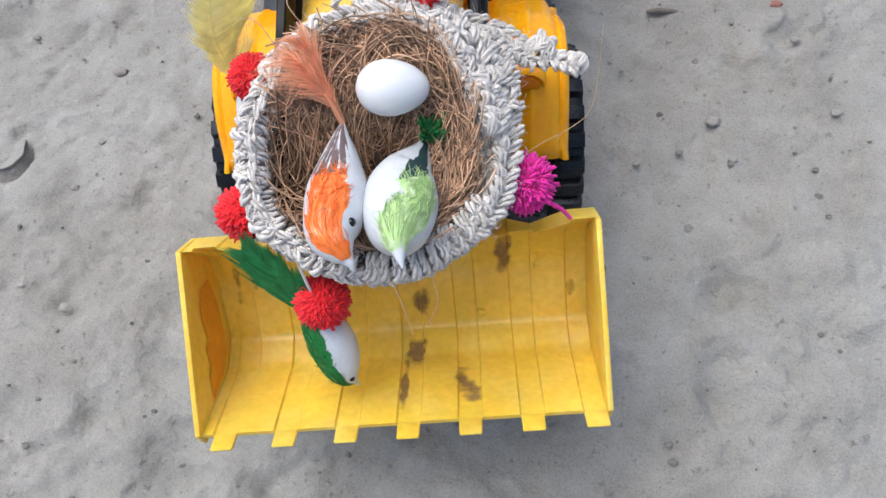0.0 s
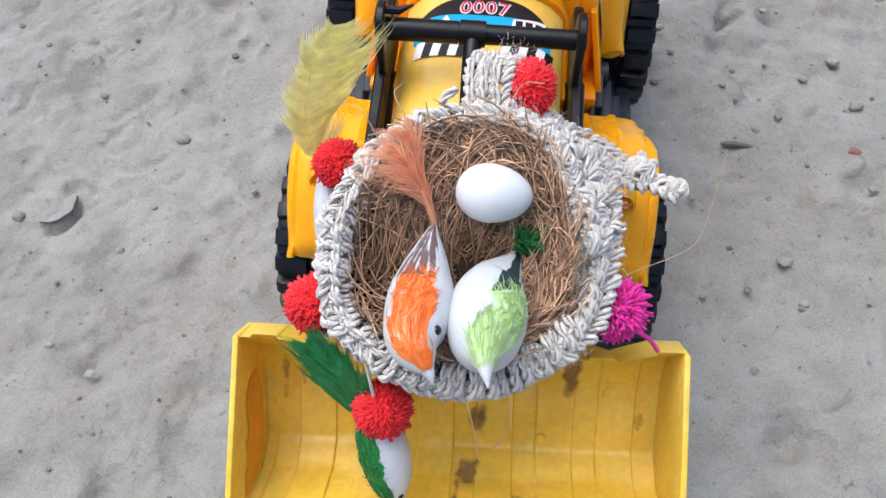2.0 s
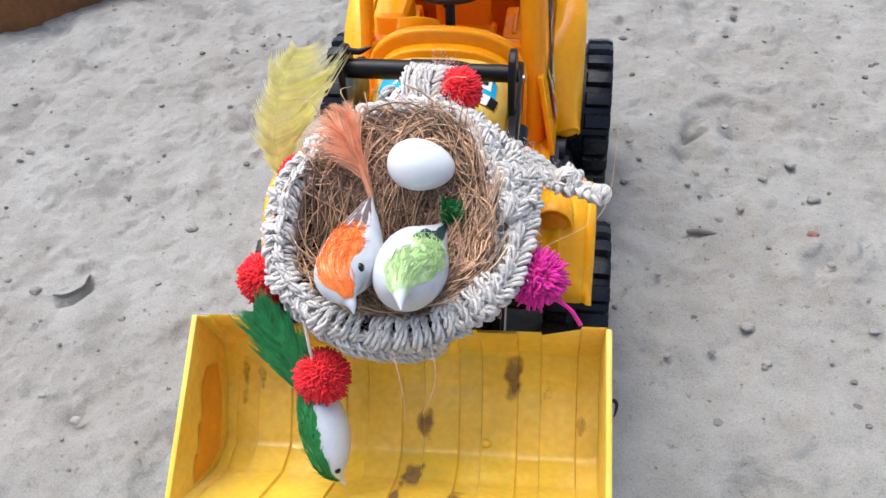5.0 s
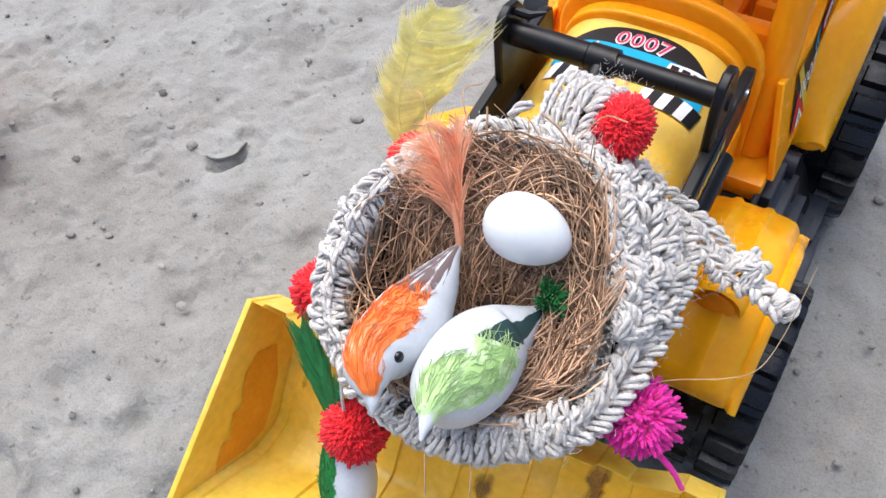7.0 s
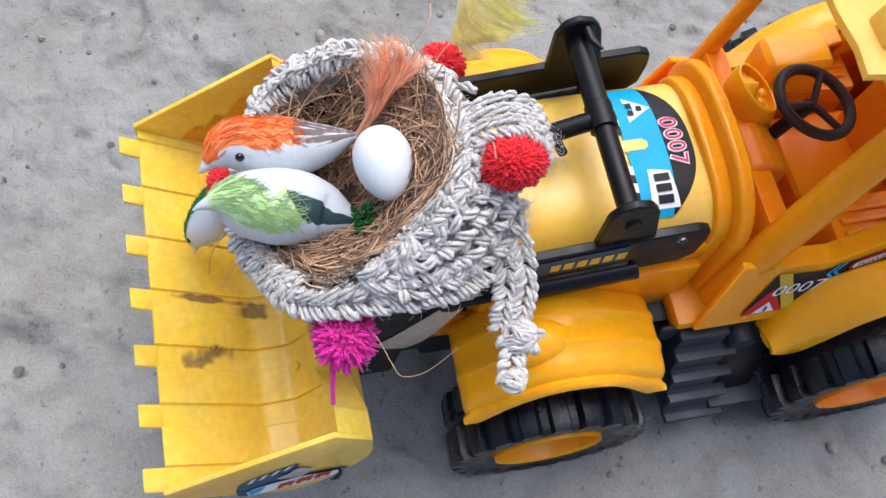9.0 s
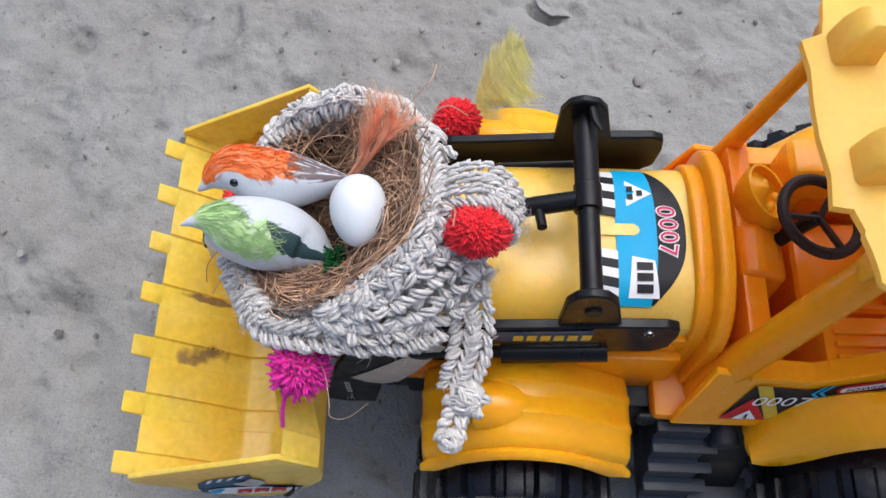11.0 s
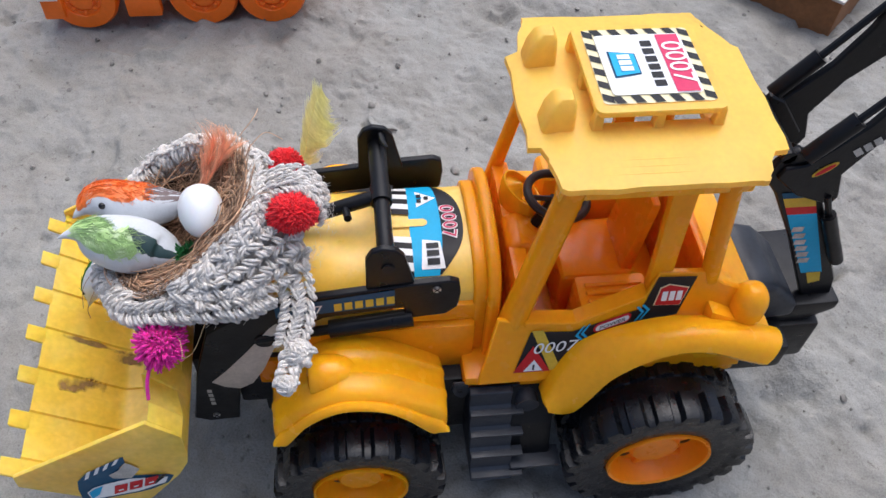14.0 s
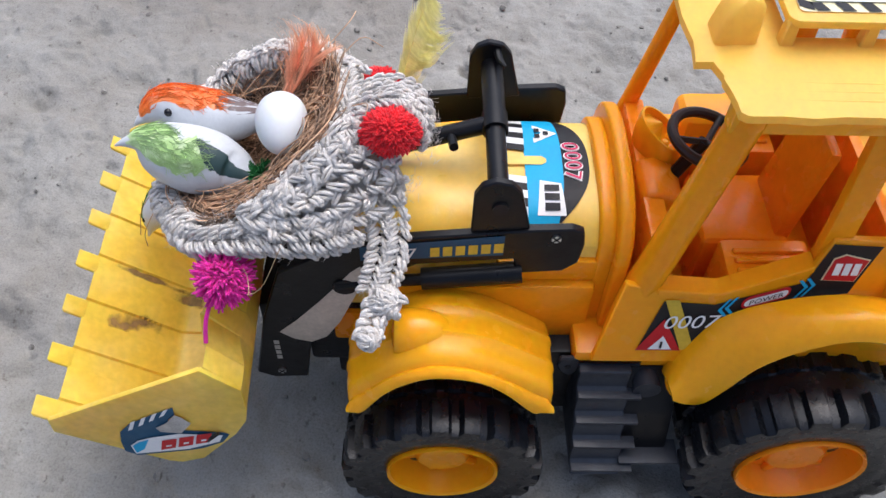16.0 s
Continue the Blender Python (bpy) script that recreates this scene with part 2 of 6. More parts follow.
INK_CREAM = material("cream_print", (0.78, 0.70, 0.42), 0.5, spec=0.25, vary=0.05)
INK_GOLD = material("gold_print", (0.62, 0.42, 0.04), 0.5, spec=0.25, vary=0.1)
INK_BEIGE = material("beige_print", (0.56, 0.50, 0.42), 0.55, spec=0.25, vary=0.12, scale=70)
INK_GREY = material("worn_print", (0.42, 0.40, 0.36), 0.5, vary=0.25, scale=150)
TRUCK = material("orange_toy_plastic", (0.92, 0.17, 0.004), 0.38, vary=0.05, scale=35, bump=0.05)
PINK_TOY = material("pink_toy_plastic", (0.75, 0.05, 0.22), 0.4, vary=0.05)
CARD = material("cardboard", (0.23, 0.10, 0.035), 0.85, vary=0.18, scale=25, bump=0.2)
BROWN = material("brown_plastic", (0.030, 0.016, 0.010), 0.4, vary=0.2, scale=50, bump=0.1, spec=0.35)
GREY_BLUE = material("slate_plastic", (0.022, 0.026, 0.034), 0.42, vary=0.2, scale=50, bump=0.1, spec=0.4)
CARD_PALE = material("pale_cardboard", (0.50, 0.46, 0.42), 0.85, vary=0.08, scale=25, bump=0.15)
PEBBLE = material("pebble", (0.19, 0.18, 0.16), 0.85, vary=0.2, scale=100, bump=0.4, island=0.5)
BRICK_RED = material("red_chip", (0.24, 0.11, 0.085), 0.8, vary=0.2, scale=200, bump=0.4)
TWIG = material("twig", (0.15, 0.13, 0.11), 0.85, vary=0.2, scale=200, bump=0.4)
STRAW = material("straw_thread", (0.55, 0.38, 0.20), 0.7, vary=0.15, scale=200)


# ---- mesh helpers ----
def part(name, bm, mat, parent=None, label="", flat=False, angle=35):
    """Links a bmesh as one mesh object, under a thing or a part. mat: one material or a list."""
    me = bpy.data.meshes.new(name)
    bmesh.ops.recalc_face_normals(bm, faces=bm.faces)
    bm.to_mesh(me)
    bm.free()
    return part_mesh(name, me, mat, parent, label, flat, angle)


def part_mesh(name, me, mat, parent=None, label="", flat=False, angle=35):
    for m in mat if isinstance(mat, (list, tuple)) else (mat,):
        me.materials.append(m)
    if not flat:
        me.polygons.foreach_set("use_smooth", [True] * len(me.polygons))
        me.set_sharp_from_angle(angle=radians(angle))
    ob = new(name, me)
    if parent:
        ob.parent = parent
        ob.matrix_parent_inverse = world_of(parent).inverted()
    return tagged(ob, label)


def world_of(ob):
    """Where ob stands, worked out without the view layer."""
    m = ob.matrix_parent_inverse @ ob.matrix_basis
    return world_of(ob.parent) @ m if ob.parent else ob.matrix_basis.copy()


def thing(name, at, label, category, group=""):
    ob = new(name)
    ob.empty_display_size = 0.02
    ob.location = at
    return tagged(ob, label, category, group)


def bevelled(bm, bev, seg=2):
    if bev:
        bmesh.ops.bevel(bm, geom=list(bm.edges), offset=bev, segments=seg, affect="EDGES", profile=0.6, clamp_overlap=True)
    return bm


def block(x0, x1, y0, y1, z0, z1, bev=0.001, seg=2, taper=0.0):
    bm = bmesh.new()
    bmesh.ops.create_cube(bm, size=1)
    for v in bm.verts:
        k = 1 - taper if v.co.z > 0 else 1
        v.co = Vector(((x0 + x1) / 2 + v.co.x * k * (x1 - x0), (y0 + y1) / 2 + v.co.y * k * (y1 - y0), z0 + (v.co.z + 0.5) * (z1 - z0)))
    return bevelled(bm, bev, seg)


def prism(poly, a0, a1, put, bev=0.0006, seg=1):
    """A plate: the outline poly of (u, v), from a0 to a1 across; put(u, v, a) gives the place."""
    bm = bmesh.new()
    low = [bm.verts.new(put(u, v, a0)) for u, v in poly]
    high = [bm.verts.new(put(u, v, a1)) for u, v in poly]
    n = len(poly)
    bm.faces.new(low[::-1])
    bm.faces.new(high)
    for i in range(n):
        bm.faces.new((low[i], low[(i + 1) % n], high[(i + 1) % n], high[i]))
    bmesh.ops.recalc_face_normals(bm, faces=bm.faces)
    return bevelled(bm, bev, seg)


def yz(u, v, a):
    return Vector((a, u, v))


def xz(u, v, a):
    return Vector((u, a, v))


def xy(u, v, a):
    return Vector((u, v, a))


def spline(pts, n):
    """n + 1 points on a smooth curve through pts."""
    p = [Vector(q) for q in pts]
    p = [2 * p[0] - p[1], *p, 2 * p[-1] - p[-2]]
    out = []
    for k in range(n + 1):
        s = k / n * (len(p) - 3)
        i = min(int(s), len(p) - 4)
        t = s - i
        a, b, c, d = p[i : i + 4]
        out.append(0.5 * (2 * b + (c - a) * t + (2 * a - 5 * b + 4 * c - d) * t * t + (3 * b - a - 3 * c + d) * t**3))
    return out


def ring_spline(pts, n):
    """n points on a smooth closed curve through pts."""
    m = len(pts)
    q = [Vector(p) for p in pts]
    out = []
    for k in range(n):
        s = k / n * m
        i = int(s)
        t = s - i
        a, b, c, d = (q[(i + j) % m] for j in (-1, 0, 1, 2))
        out.append(0.5 * (2 * b + (c - a) * t + (2 * a - 5 * b + 4 * c - d) * t * t + (3 * b - a - 3 * c + d) * t**3))
    return out


def bridge(bm, rings, cap=True, closed=True):
    """Joins rings of points into a skin."""
    vs = [[bm.verts.new(p) for p in r] for r in rings]
    for r0, r1 in zip(vs, vs[1:]):
        k = len(r0)
        for i in range(k if closed else k - 1):
            bm.faces.new((r0[i], r0[(i + 1) % k], r1[(i + 1) % k], r1[i]))
    if cap:
        bm.faces.new(vs[0][::-1])
        bm.faces.new(vs[-1])
    return vs


def tube(pts, r, n=10, bm=None):
    """A tube along pts; r: one radius or one for each point."""
    bm = bm or bmesh.new()
    pts = [Vector(p) for p in pts]
    rs = r if isinstance(r, (list, tuple)) else [r] * len(pts)
    up = Vector((0.13, 0.21, 0.97))
    rings = []
    for i, p in enumerate(pts):
        t = (pts[min(i + 1, len(pts) - 1)] - pts[max(i - 1, 0)]).normalized()
        up = (up - t * up.dot(t)).normalized() if abs(up.dot(t)) < 0.999 else t.orthogonal().normalized()
        s = t.cross(up)
        rings.append([p + (math.cos(2 * math.pi * k / n) * up + math.sin(2 * math.pi * k / n) * s) * max(rs[i], 1e-5) for k in range(n)])
    bridge(bm, rings)
    return bm


def lathe(profile, centre, n=40, axis="x"):
    """Turns a closed profile of (along, radius) round an axis through centre."""
    bm = bmesh.new()
    c = Vector(centre)
    cols = []
    for k in range(n):
        a = 2 * math.pi * k / n
        ca, sa = math.cos(a), math.sin(a)
        cols.append([bm.verts.new(c + (Vector((h, r * ca, r * sa)) if axis == "x" else Vector((r * ca, r * sa, h)))) for h, r in profile])
    m = len(profile)
    for k in range(n):
        a, b = cols[k], cols[(k + 1) % n]
        for i in range(m):
            bm.faces.new((a[i], a[(i + 1) % m], b[(i + 1) % m], b[i]))
    return bm


def blob(centre, radii, bm=None, turn=None, u=14, v=9, power=1.0):
    """An ellipsoid; power under 1 makes it boxier."""
    bm = bm or bmesh.new()
    m = Matrix.Translation(centre) @ (turn.to_4x4() if turn else Matrix()) @ Matrix.Diagonal((*radii, 1))
    got = bmesh.ops.create_uvsphere(bm, u_segments=u, v_segments=v, radius=1)
    for w in got["verts"]:
        if power != 1.0:
            w.co = Vector([math.copysign(abs(q) ** power, q) for q in w.co])
        w.co = m @ w.co
    return bm


def solid(name, verts, faces, mat, parent=None, label="", flat=False, angle=180):
    me = bpy.data.meshes.new(name)
    me.from_pydata(verts, [], faces)
    return part_mesh(name, me, mat, parent, label, flat, angle)


def lettering(text, size, put, spread=1.0, fat=0.0):
    """Flat letters with the built-in font, centred on 0, 0, laid by put(u, v)."""
    cu = bpy.data.curves.new("letters", "FONT")
    cu.body, cu.size, cu.align_x, cu.align_y, cu.space_character = text, size, "CENTER", "CENTER", spread
    cu.resolution_u, cu.offset = 3, fat
    ob = new("letters", cu)
    me = bpy.data.meshes.new_from_object(ob.evaluated_get(bpy.context.evaluated_depsgraph_get()))
    bpy.data.objects.remove(ob)
    bm = bmesh.new()
    bm.from_mesh(me)
    bpy.data.meshes.remove(me)
    for v in bm.verts:
        v.co = put(v.co.x, v.co.y)
    return bm


def sheet(poly, put, cuts=0):
    """A flat printed shape of outline poly, laid by put(u, v)."""
    bm = bmesh.new()
    bm.faces.new([bm.verts.new((u, v, 0)) for u, v in poly])
    if cuts:
        bmesh.ops.triangulate(bm, faces=bm.faces)
        bmesh.ops.subdivide_edges(bm, edges=bm.edges, cuts=cuts, use_grid_fill=True)
    for v in bm.verts:
        v.co = put(v.co.x, v.co.y)
    return bm


def rect(u0, u1, v0, v1):
    return [(u0, v0), (u1, v0), (u1, v1), (u0, v1)]


def rounded(u0, u1, v0, v1, r, n=4):
    out = []
    for cu, cv, a0 in ((u1 - r, v0 + r, -90), (u1 - r, v1 - r, 0), (u0 + r, v1 - r, 90), (u0 + r, v0 + r, 180)):
        for k in range(n + 1):
            a = radians(a0 + 90 * k / n)
            out.append((cu + r * math.cos(a), cv + r * math.sin(a)))
    return out


# ---- ground ----
def sand_height(x, y):
    """The sand's height: a gentle slope, drifts and lumps."""
    p = Vector((x, y, 0))
    far = min(1.0, 0.6 / max(0.6, math.hypot(x, y)))
    z = -0.0055 + 0.018 * max(-0.5, min(0.5, x)) * far
    z += 0.0075 * far * noise.noise(p * 5.0 + Vector((3.1, 7.7, 0)))
    z += 0.0062 * noise.noise(p * 13.0 + Vector((0, 0, 1.7)))
    z += 0.0030 * noise.noise(Vector((x * 24.0, y * 34.0, 4.0)))
    z += 0.0016 * (0.35 - abs(noise.noise(Vector((x * 16.0 + y * 9.0, y * 22.0, 9.0)))))
    z += 0.0016 * noise.noise(p * 80.0)
    z += 0.0013 * noise.noise(p * 170.0)
    return z


def near_wheels(x, y):
    """1 under the loader, 0 away from it."""
    dx, dy = max(0.0, abs(x) - 0.085), max(0.0, abs(y - 0.06) - 0.15)
    return max(0.0, 1 - math.hypot(dx, dy) / 0.05)


def build_ground():
    wide = [1.28**k for k in range(1, 20)] + [120.0]
    ax = [-0.5 * w for w in wide[::-1]] + list(np.arange(-0.5, 0.4001, 0.0023)) + [0.4 * w for w in wide]
    ay = [-0.38 * w for w in wide[::-1]] + list(np.arange(-0.38, 0.5001, 0.0023)) + [0.5 * w for w in wide]
    n, m = len(ax), len(ay)
    xs, ys = np.meshgrid(ax, ay, indexing="ij")
    zs = np.zeros((n, m))
    for i, x in enumerate(ax):
        for j, y in enumerate(ay):
            k = near_wheels(x, y)
            k = k * k * (3 - 2 * k)
            zs[i, j] = sand_height(x, y) * (1 - 0.8 * k) - 0.0015 * k
    rng = np.random.default_rng(5)
    # pits and crumbs in the crust
    for _ in range(4200):
        cx, cy = rng.uniform(-0.52, 0.42), rng.uniform(-0.4, 0.52)
        r = rng.uniform(0.002, 0.0055) if rng.random() < 0.88 else rng.uniform(0.007, 0.016)
        h = rng.uniform(-0.7, -0.2) * r if rng.random() < 0.65 else rng.uniform(0.2, 0.55) * r
        i0, i1 = np.searchsorted(ax, (cx - 3 * r, cx + 3 * r))
        j0, j1 = np.searchsorted(ay, (cy - 3 * r, cy + 3 * r))
        d2 = ((xs[i0:i1, j0:j1] - cx) ** 2 * rng.uniform(0.6, 1.6) + (ys[i0:i1, j0:j1] - cy) ** 2) / (r * r)
        zs[i0:i1, j0:j1] += h * np.exp(-d2)
    # crescent ridges where the sand was scuffed
    for _ in range(46):
        cx, cy = rng.uniform(-0.55, 0.55, 2)
        if abs(cx) < 0.12 and -0.2 < cy < 0.28:
            continue
        a, r, w, h = rng.uniform(0, 6.28), rng.uniform(0.02, 0.06), rng.uniform(0.004, 0.009), rng.uniform(0.0015, 0.004)
        q = np.hypot(xs - cx, ys - cy)
        turn = np.cos(np.arctan2(ys - cy, xs - cx) - a)
        zs += h * np.exp(-(((q - r) / w) ** 2)) * np.clip(turn * 1.6, 0, 1)
        zs -= 0.6 * h * np.exp(-(((q - r + 1.6 * w) / w) ** 2)) * np.clip(turn * 1.6, 0, 1)
    # many small scuffs: a thin ridge with a hollow behind it
    for _ in range(520):
        cx, cy = rng.uniform(-0.5, 0.4), rng.uniform(-0.38, 0.5)
        if abs(cx) < 0.11 and -0.19 < cy < 0.26:
            continue
        a, r, w, h = rng.normal(-0.6, 0.8), rng.uniform(0.004, 0.012), rng.uniform(0.0018, 0.0032), rng.uniform(0.0008, 0.0022)
        i0, i1 = np.searchsorted(ax, (cx - 2.2 * r, cx + 2.2 * r))
        j0, j1 = np.searchsorted(ay, (cy - 2.2 * r, cy + 2.2 * r))
        gx, gy = xs[i0:i1, j0:j1] - cx, ys[i0:i1, j0:j1] - cy
        q, turn = np.hypot(gx, gy * rng.uniform(0.8, 1.4)), np.clip(1.8 * np.cos(np.arctan2(gy, gx) - a) - 0.5, 0, 1)
        zs[i0:i1, j0:j1] += h * turn * (0.7 * np.exp(-(((q - r) / w) ** 2)) - np.exp(-(((q - r - 1.5 * w) / w) ** 2)))
    # a kicked-up crust with a thin hollow along one side
    for cx, cy, r, h, aim in ((-0.2537, 0.0350, 0.0150, 0.0036, -0.70), (0.165, 0.205, 0.014, 0.003, 2.2), (-0.075, 0.335, 0.016, 0.004, 0.4)):
        q, a = np.hypot(xs - cx, (ys - cy) * 0.85), np.arctan2(ys - cy, xs - cx)
        zs += h * np.exp(-((q / r) ** 4))
        zs -= h * 3.0 * np.exp(-(((q - r * 1.08) / 0.0022) ** 2)) * np.clip(3.0 * np.cos(a - aim) - 1.9, 0, 1)
    verts = np.stack((xs, ys, zs), -1).reshape(-1, 3)
    idx = np.arange(n * m).reshape(n, m)
    faces = np.stack((idx[:-1, :-1], idx[1:, :-1], idx[1:, 1:], idx[:-1, 1:]), -1).reshape(-1, 4)
    ob = solid("ground", verts.tolist(), faces.tolist(), SAND)
    return tagged(ob, "grey-beige dry sand with pits, scuffs and crumbs", "sand", kind="structure")


ground = build_ground()


def on_sand(x, y):
    """The sand's height under a small thing away from the loader."""
    return sand_height(x, y) if near_wheels(x, y) <= 0 else -0.002


def build_grit():
    """Loose crumbs and pebbles strewn over the sand."""
    rng = random.Random(8)
    bm = bmesh.new()
    for _ in range(1150):
        x, y = rng.uniform(-0.5, 0.45), rng.uniform(-0.45, 0.5)
        r = rng.choice((0.0006, 0.0007, 0.0008, 0.001, 0.0012, 0.0016, 0.0022)) * rng.uniform(0.8, 1.3)
        got = bmesh.ops.create_icosphere(bm, subdivisions=1, radius=r)
        for v in got["verts"]:
            v.co = Vector((x, y, on_sand(x, y) + 0.2 * r)) + Vector((v.co.x * rng.uniform(0.8, 1.4), v.co.y * rng.uniform(0.7, 1.2), v.co.z * 0.7))
    for _ in range(60):
        x, y = rng.uniform(-0.5, 0.42), rng.uniform(-0.4, 0.5)
        r = rng.uniform(0.0014, 0.0030)
        got = bmesh.ops.create_icosphere(bm, subdivisions=2, radius=r)
        k = Vector((rng.random() * 9, rng.random() * 9, 0))
        for v in got["verts"]:
            v.co *= 1 + 0.35 * noise.noise(v.co * 500 + k)
            v.co = Vector((x, y, on_sand(x, y) + 0.1 * r)) + Vector((v.co.x * 1.3, v.co.y, v.co.z * 0.6))
    ob = part("sand_grit", bm, PEBBLE)
    tagged(ob, "small dark crumbs and pebbles strewn over sand", "grit", kind="stuff")


build_grit()


# ---- toy loader ----
loader = thing("toy_loader", (0, 0, 0), "yellow and black plastic toy backhoe loader standing on sand", "toy vehicle")


def mirror(x):
    return (x, -x)


# wheels
def wheel(y, z, radius, width, rim, outer, side, lugs):
    """A tyre with two rows of lugs and a dished rim; side: 1 or -1."""
    hub = thing("wheel", (side * outer, y, z), "", "")
    hub.parent = loader
    w = width
    # stations across: place, radius share in a groove, radius share on a lug, lug row
    across = [(-w, 0.6, 0.6, 0), (-w, 0.86, 0.86, 1), (-w - 0.0006, 0.90, 0.96, 1), (-w + 0.002, 0.935, 0.975, 1), (-w + 0.011, 0.94, 0.975, 1), (-w + 0.0118, 0.93, 0.93, 1), (-0.0148, 0.93, 0.93, 0), (-0.014, 0.93, 0.995, 0), (-0.002, 0.92, 1.0, 0), (0.0010, 0.89, 0.975, 0), (0.0012, 0.84, 0.86, 0), (0.0, 0.80, 0.80, 0), (0.0, 0.72, 0.72, 0), (-0.0006, 0.0, 0.0, 2), (-0.0015, 0.0, 0.0, 3), (-0.012, 0.0, 0.0, 3), (-0.012, 0.6, 0.6, 0)]
    tyre = bmesh.new()
    cols = []
    steps = lugs * 8
    for k in range(steps):
        a = 2 * math.pi * k / steps
        col = []
        for h, lo, hi, row in across:
            if row >= 2:
                r = rim * (1.09 if row == 2 else 1.015)
            else:
                on = (k + 4 * row) % 8
                r = radius * (hi if on in (1, 2, 3, 4, 5) else lo)
            col.append(tyre.verts.new((h, r * math.cos(a), r * math.sin(a))))
        cols.append(col)
    for k in range(steps):
        a, b = cols[k], cols[(k + 1) % steps]
        for i in range(len(across)):
            q = (i + 1) % len(across)
            tyre.faces.new((a[i], a[q], b[q], b[i]))
    m = Matrix.Translation((side * outer, y, z)) @ Matrix.Diagonal((side, 1, 1, 1))
    tyre.transform(m)
    part("tyre", tyre, RUBBER, hub, angle=30)
    disc = lathe([(-0.020, 0.0), (-0.020, rim), (-0.001, rim * 1.012), (0.0006, rim * 1.0), (-0.0005, rim * 0.95), (-0.0100, rim * 0.90), (-0.0130, rim * 0.84), (-0.0134, rim * 0.54), (-0.0082, rim * 0.49), (-0.0066, rim * 0.43), (-0.0060, rim * 0.20), (-0.0060, 0.0)], (0, 0, 0), 48)
    disc.transform(m)
    part("rim", disc, CAB if radius < 0.047 else DEEP_ORANGE, hub, "dished orange plastic wheel rim")
    for k in range(6):
        a = 2 * math.pi * k / 6 + 0.3
        ca, sa = math.cos(a), math.sin(a)
        rib = tube([(-0.0118, rim * 0.40 * ca, rim * 0.40 * sa), (-0.0118, rim * 0.62 * ca, rim * 0.62 * sa), (-0.0124, rim * 0.86 * ca, rim * 0.86 * sa)], [rim * 0.11, rim * 0.10, rim * 0.08], 8)
        rib.transform(m)
        part("spoke", rib, CAB if radius < 0.047 else DEEP_ORANGE, hub)
        a += math.pi / 6
        ca, sa = math.cos(a), math.sin(a)
        hole = blob((-0.0133, rim * 0.69 * ca, rim * 0.69 * sa), (0.0006, rim * 0.16, rim * 0.16), u=12, v=6)
        hole.transform(m)
        part("slot", hole, BLACK, hub)


for s in mirror(1):
    wheel(0.0, 0.0402, 0.0452, 0.030, 0.0247, 0.0885, s, 21)
    wheel(0.1595, 0.0462, 0.0515, 0.036, 0.0280, 0.0890, s, 23)
part("front_axle", tube([(-0.07, 0.0, 0.0402), (0.07, 0.0, 0.0402)], 0.006, 12), BLACK, loader)
part("rear_axle", tube([(-0.07, 0.1595, 0.0462), (0.07, 0.1595, 0.0462)], 0.007, 12), BLACK, loader)
part("chassis", block(-0.034, 0.034, -0.05, 0.205, 0.034, 0.084, 0.003), BLACK, loader)
part("engine_block", block(-0.05, 0.05, 0.044, 0.1, 0.03, 0.082, 0.002), BLACK, loader)

# steps beside the cab
for s in mirror(1):
    stair = [(0.046, 0.083), (0.0605, 0.083)]
    for k in range(4):
        x, z = 0.0605 + 0.0062 * k, 0.0805 - 0.0115 * k
        stair += [(x, z), (x + 0.0004, z - 0.0085), (x + 0.0056, z - 0.0108)]
    stair += [(0.0858, 0.0335), (0.050, 0.0335)]
    ladder = part("step_block", prism(stair, 0.0585, 0.0810, lambda u, v, a: Vector((s * u, a, v)), 0.0005), GREY_BLUE, loader, "dark moulded plastic cab steps")
    for k in range(4):
        x, z = 0.0605 + 0.0062 * k, 0.0805 - 0.0115 * k
        part("tread", block(s * (x + 0.0032) - 0.0029, s * (x + 0.0032) + 0.0029, 0.0590, 0.0868, z - 0.0112, z - 0.0094, 0.0004), GREY_BLUE, ladder)
    part("step_side", prism([(0.046, 0.083), (0.060, 0.080), (0.072, 0.060), (0.080, 0.036), (0.050, 0.034)], 0.0805, 0.1030, lambda u, v, a: Vector((s * (u - 0.004), a, v)), 0.0015, 2), BLACK, ladder)
    part("step_ledge", block(s * 0.0765 - 0.006, s * 0.0765 + 0.006, 0.0805, 0.1080, 0.0375, 0.0395, 0.0005), GREY_BLUE, ladder)
    part("bracket", tube([(s * 0.050, 0.0890, 0.0735), (s * 0.064, 0.0890, 0.0735)], 0.0062, 14), GREY_BLUE, ladder)
    part("bracket", prism([(0.0500, 0.0865), (0.0490, 0.0800), (0.0515, 0.0745), (0.0555, 0.0715), (0.0580, 0.0745), (0.0600, 0.0800), (0.0860, 0.0800), (0.0860, 0.0865)], 0.0535, 0.0560, lambda u, v, a: Vector((s * a, u, v)), 0.0008), GREY_BLUE, loader, "dark bracket with a bolt hole")
    part("bolt_hole", tube([(s * 0.0550, 0.0540, 0.0800), (s * 0.0565, 0.0540, 0.0800)], 0.0013, 10), INK_BLACK, loader)

# hood
def hood_top(x, y):
    """The hood's upper skin."""
    q = min(1.0, abs(x) / 0.0345)
    return 0.1497 - 0.0125 * q**4.6 - 0.002 * max(0.0, (0.03 - y) / 0.07)


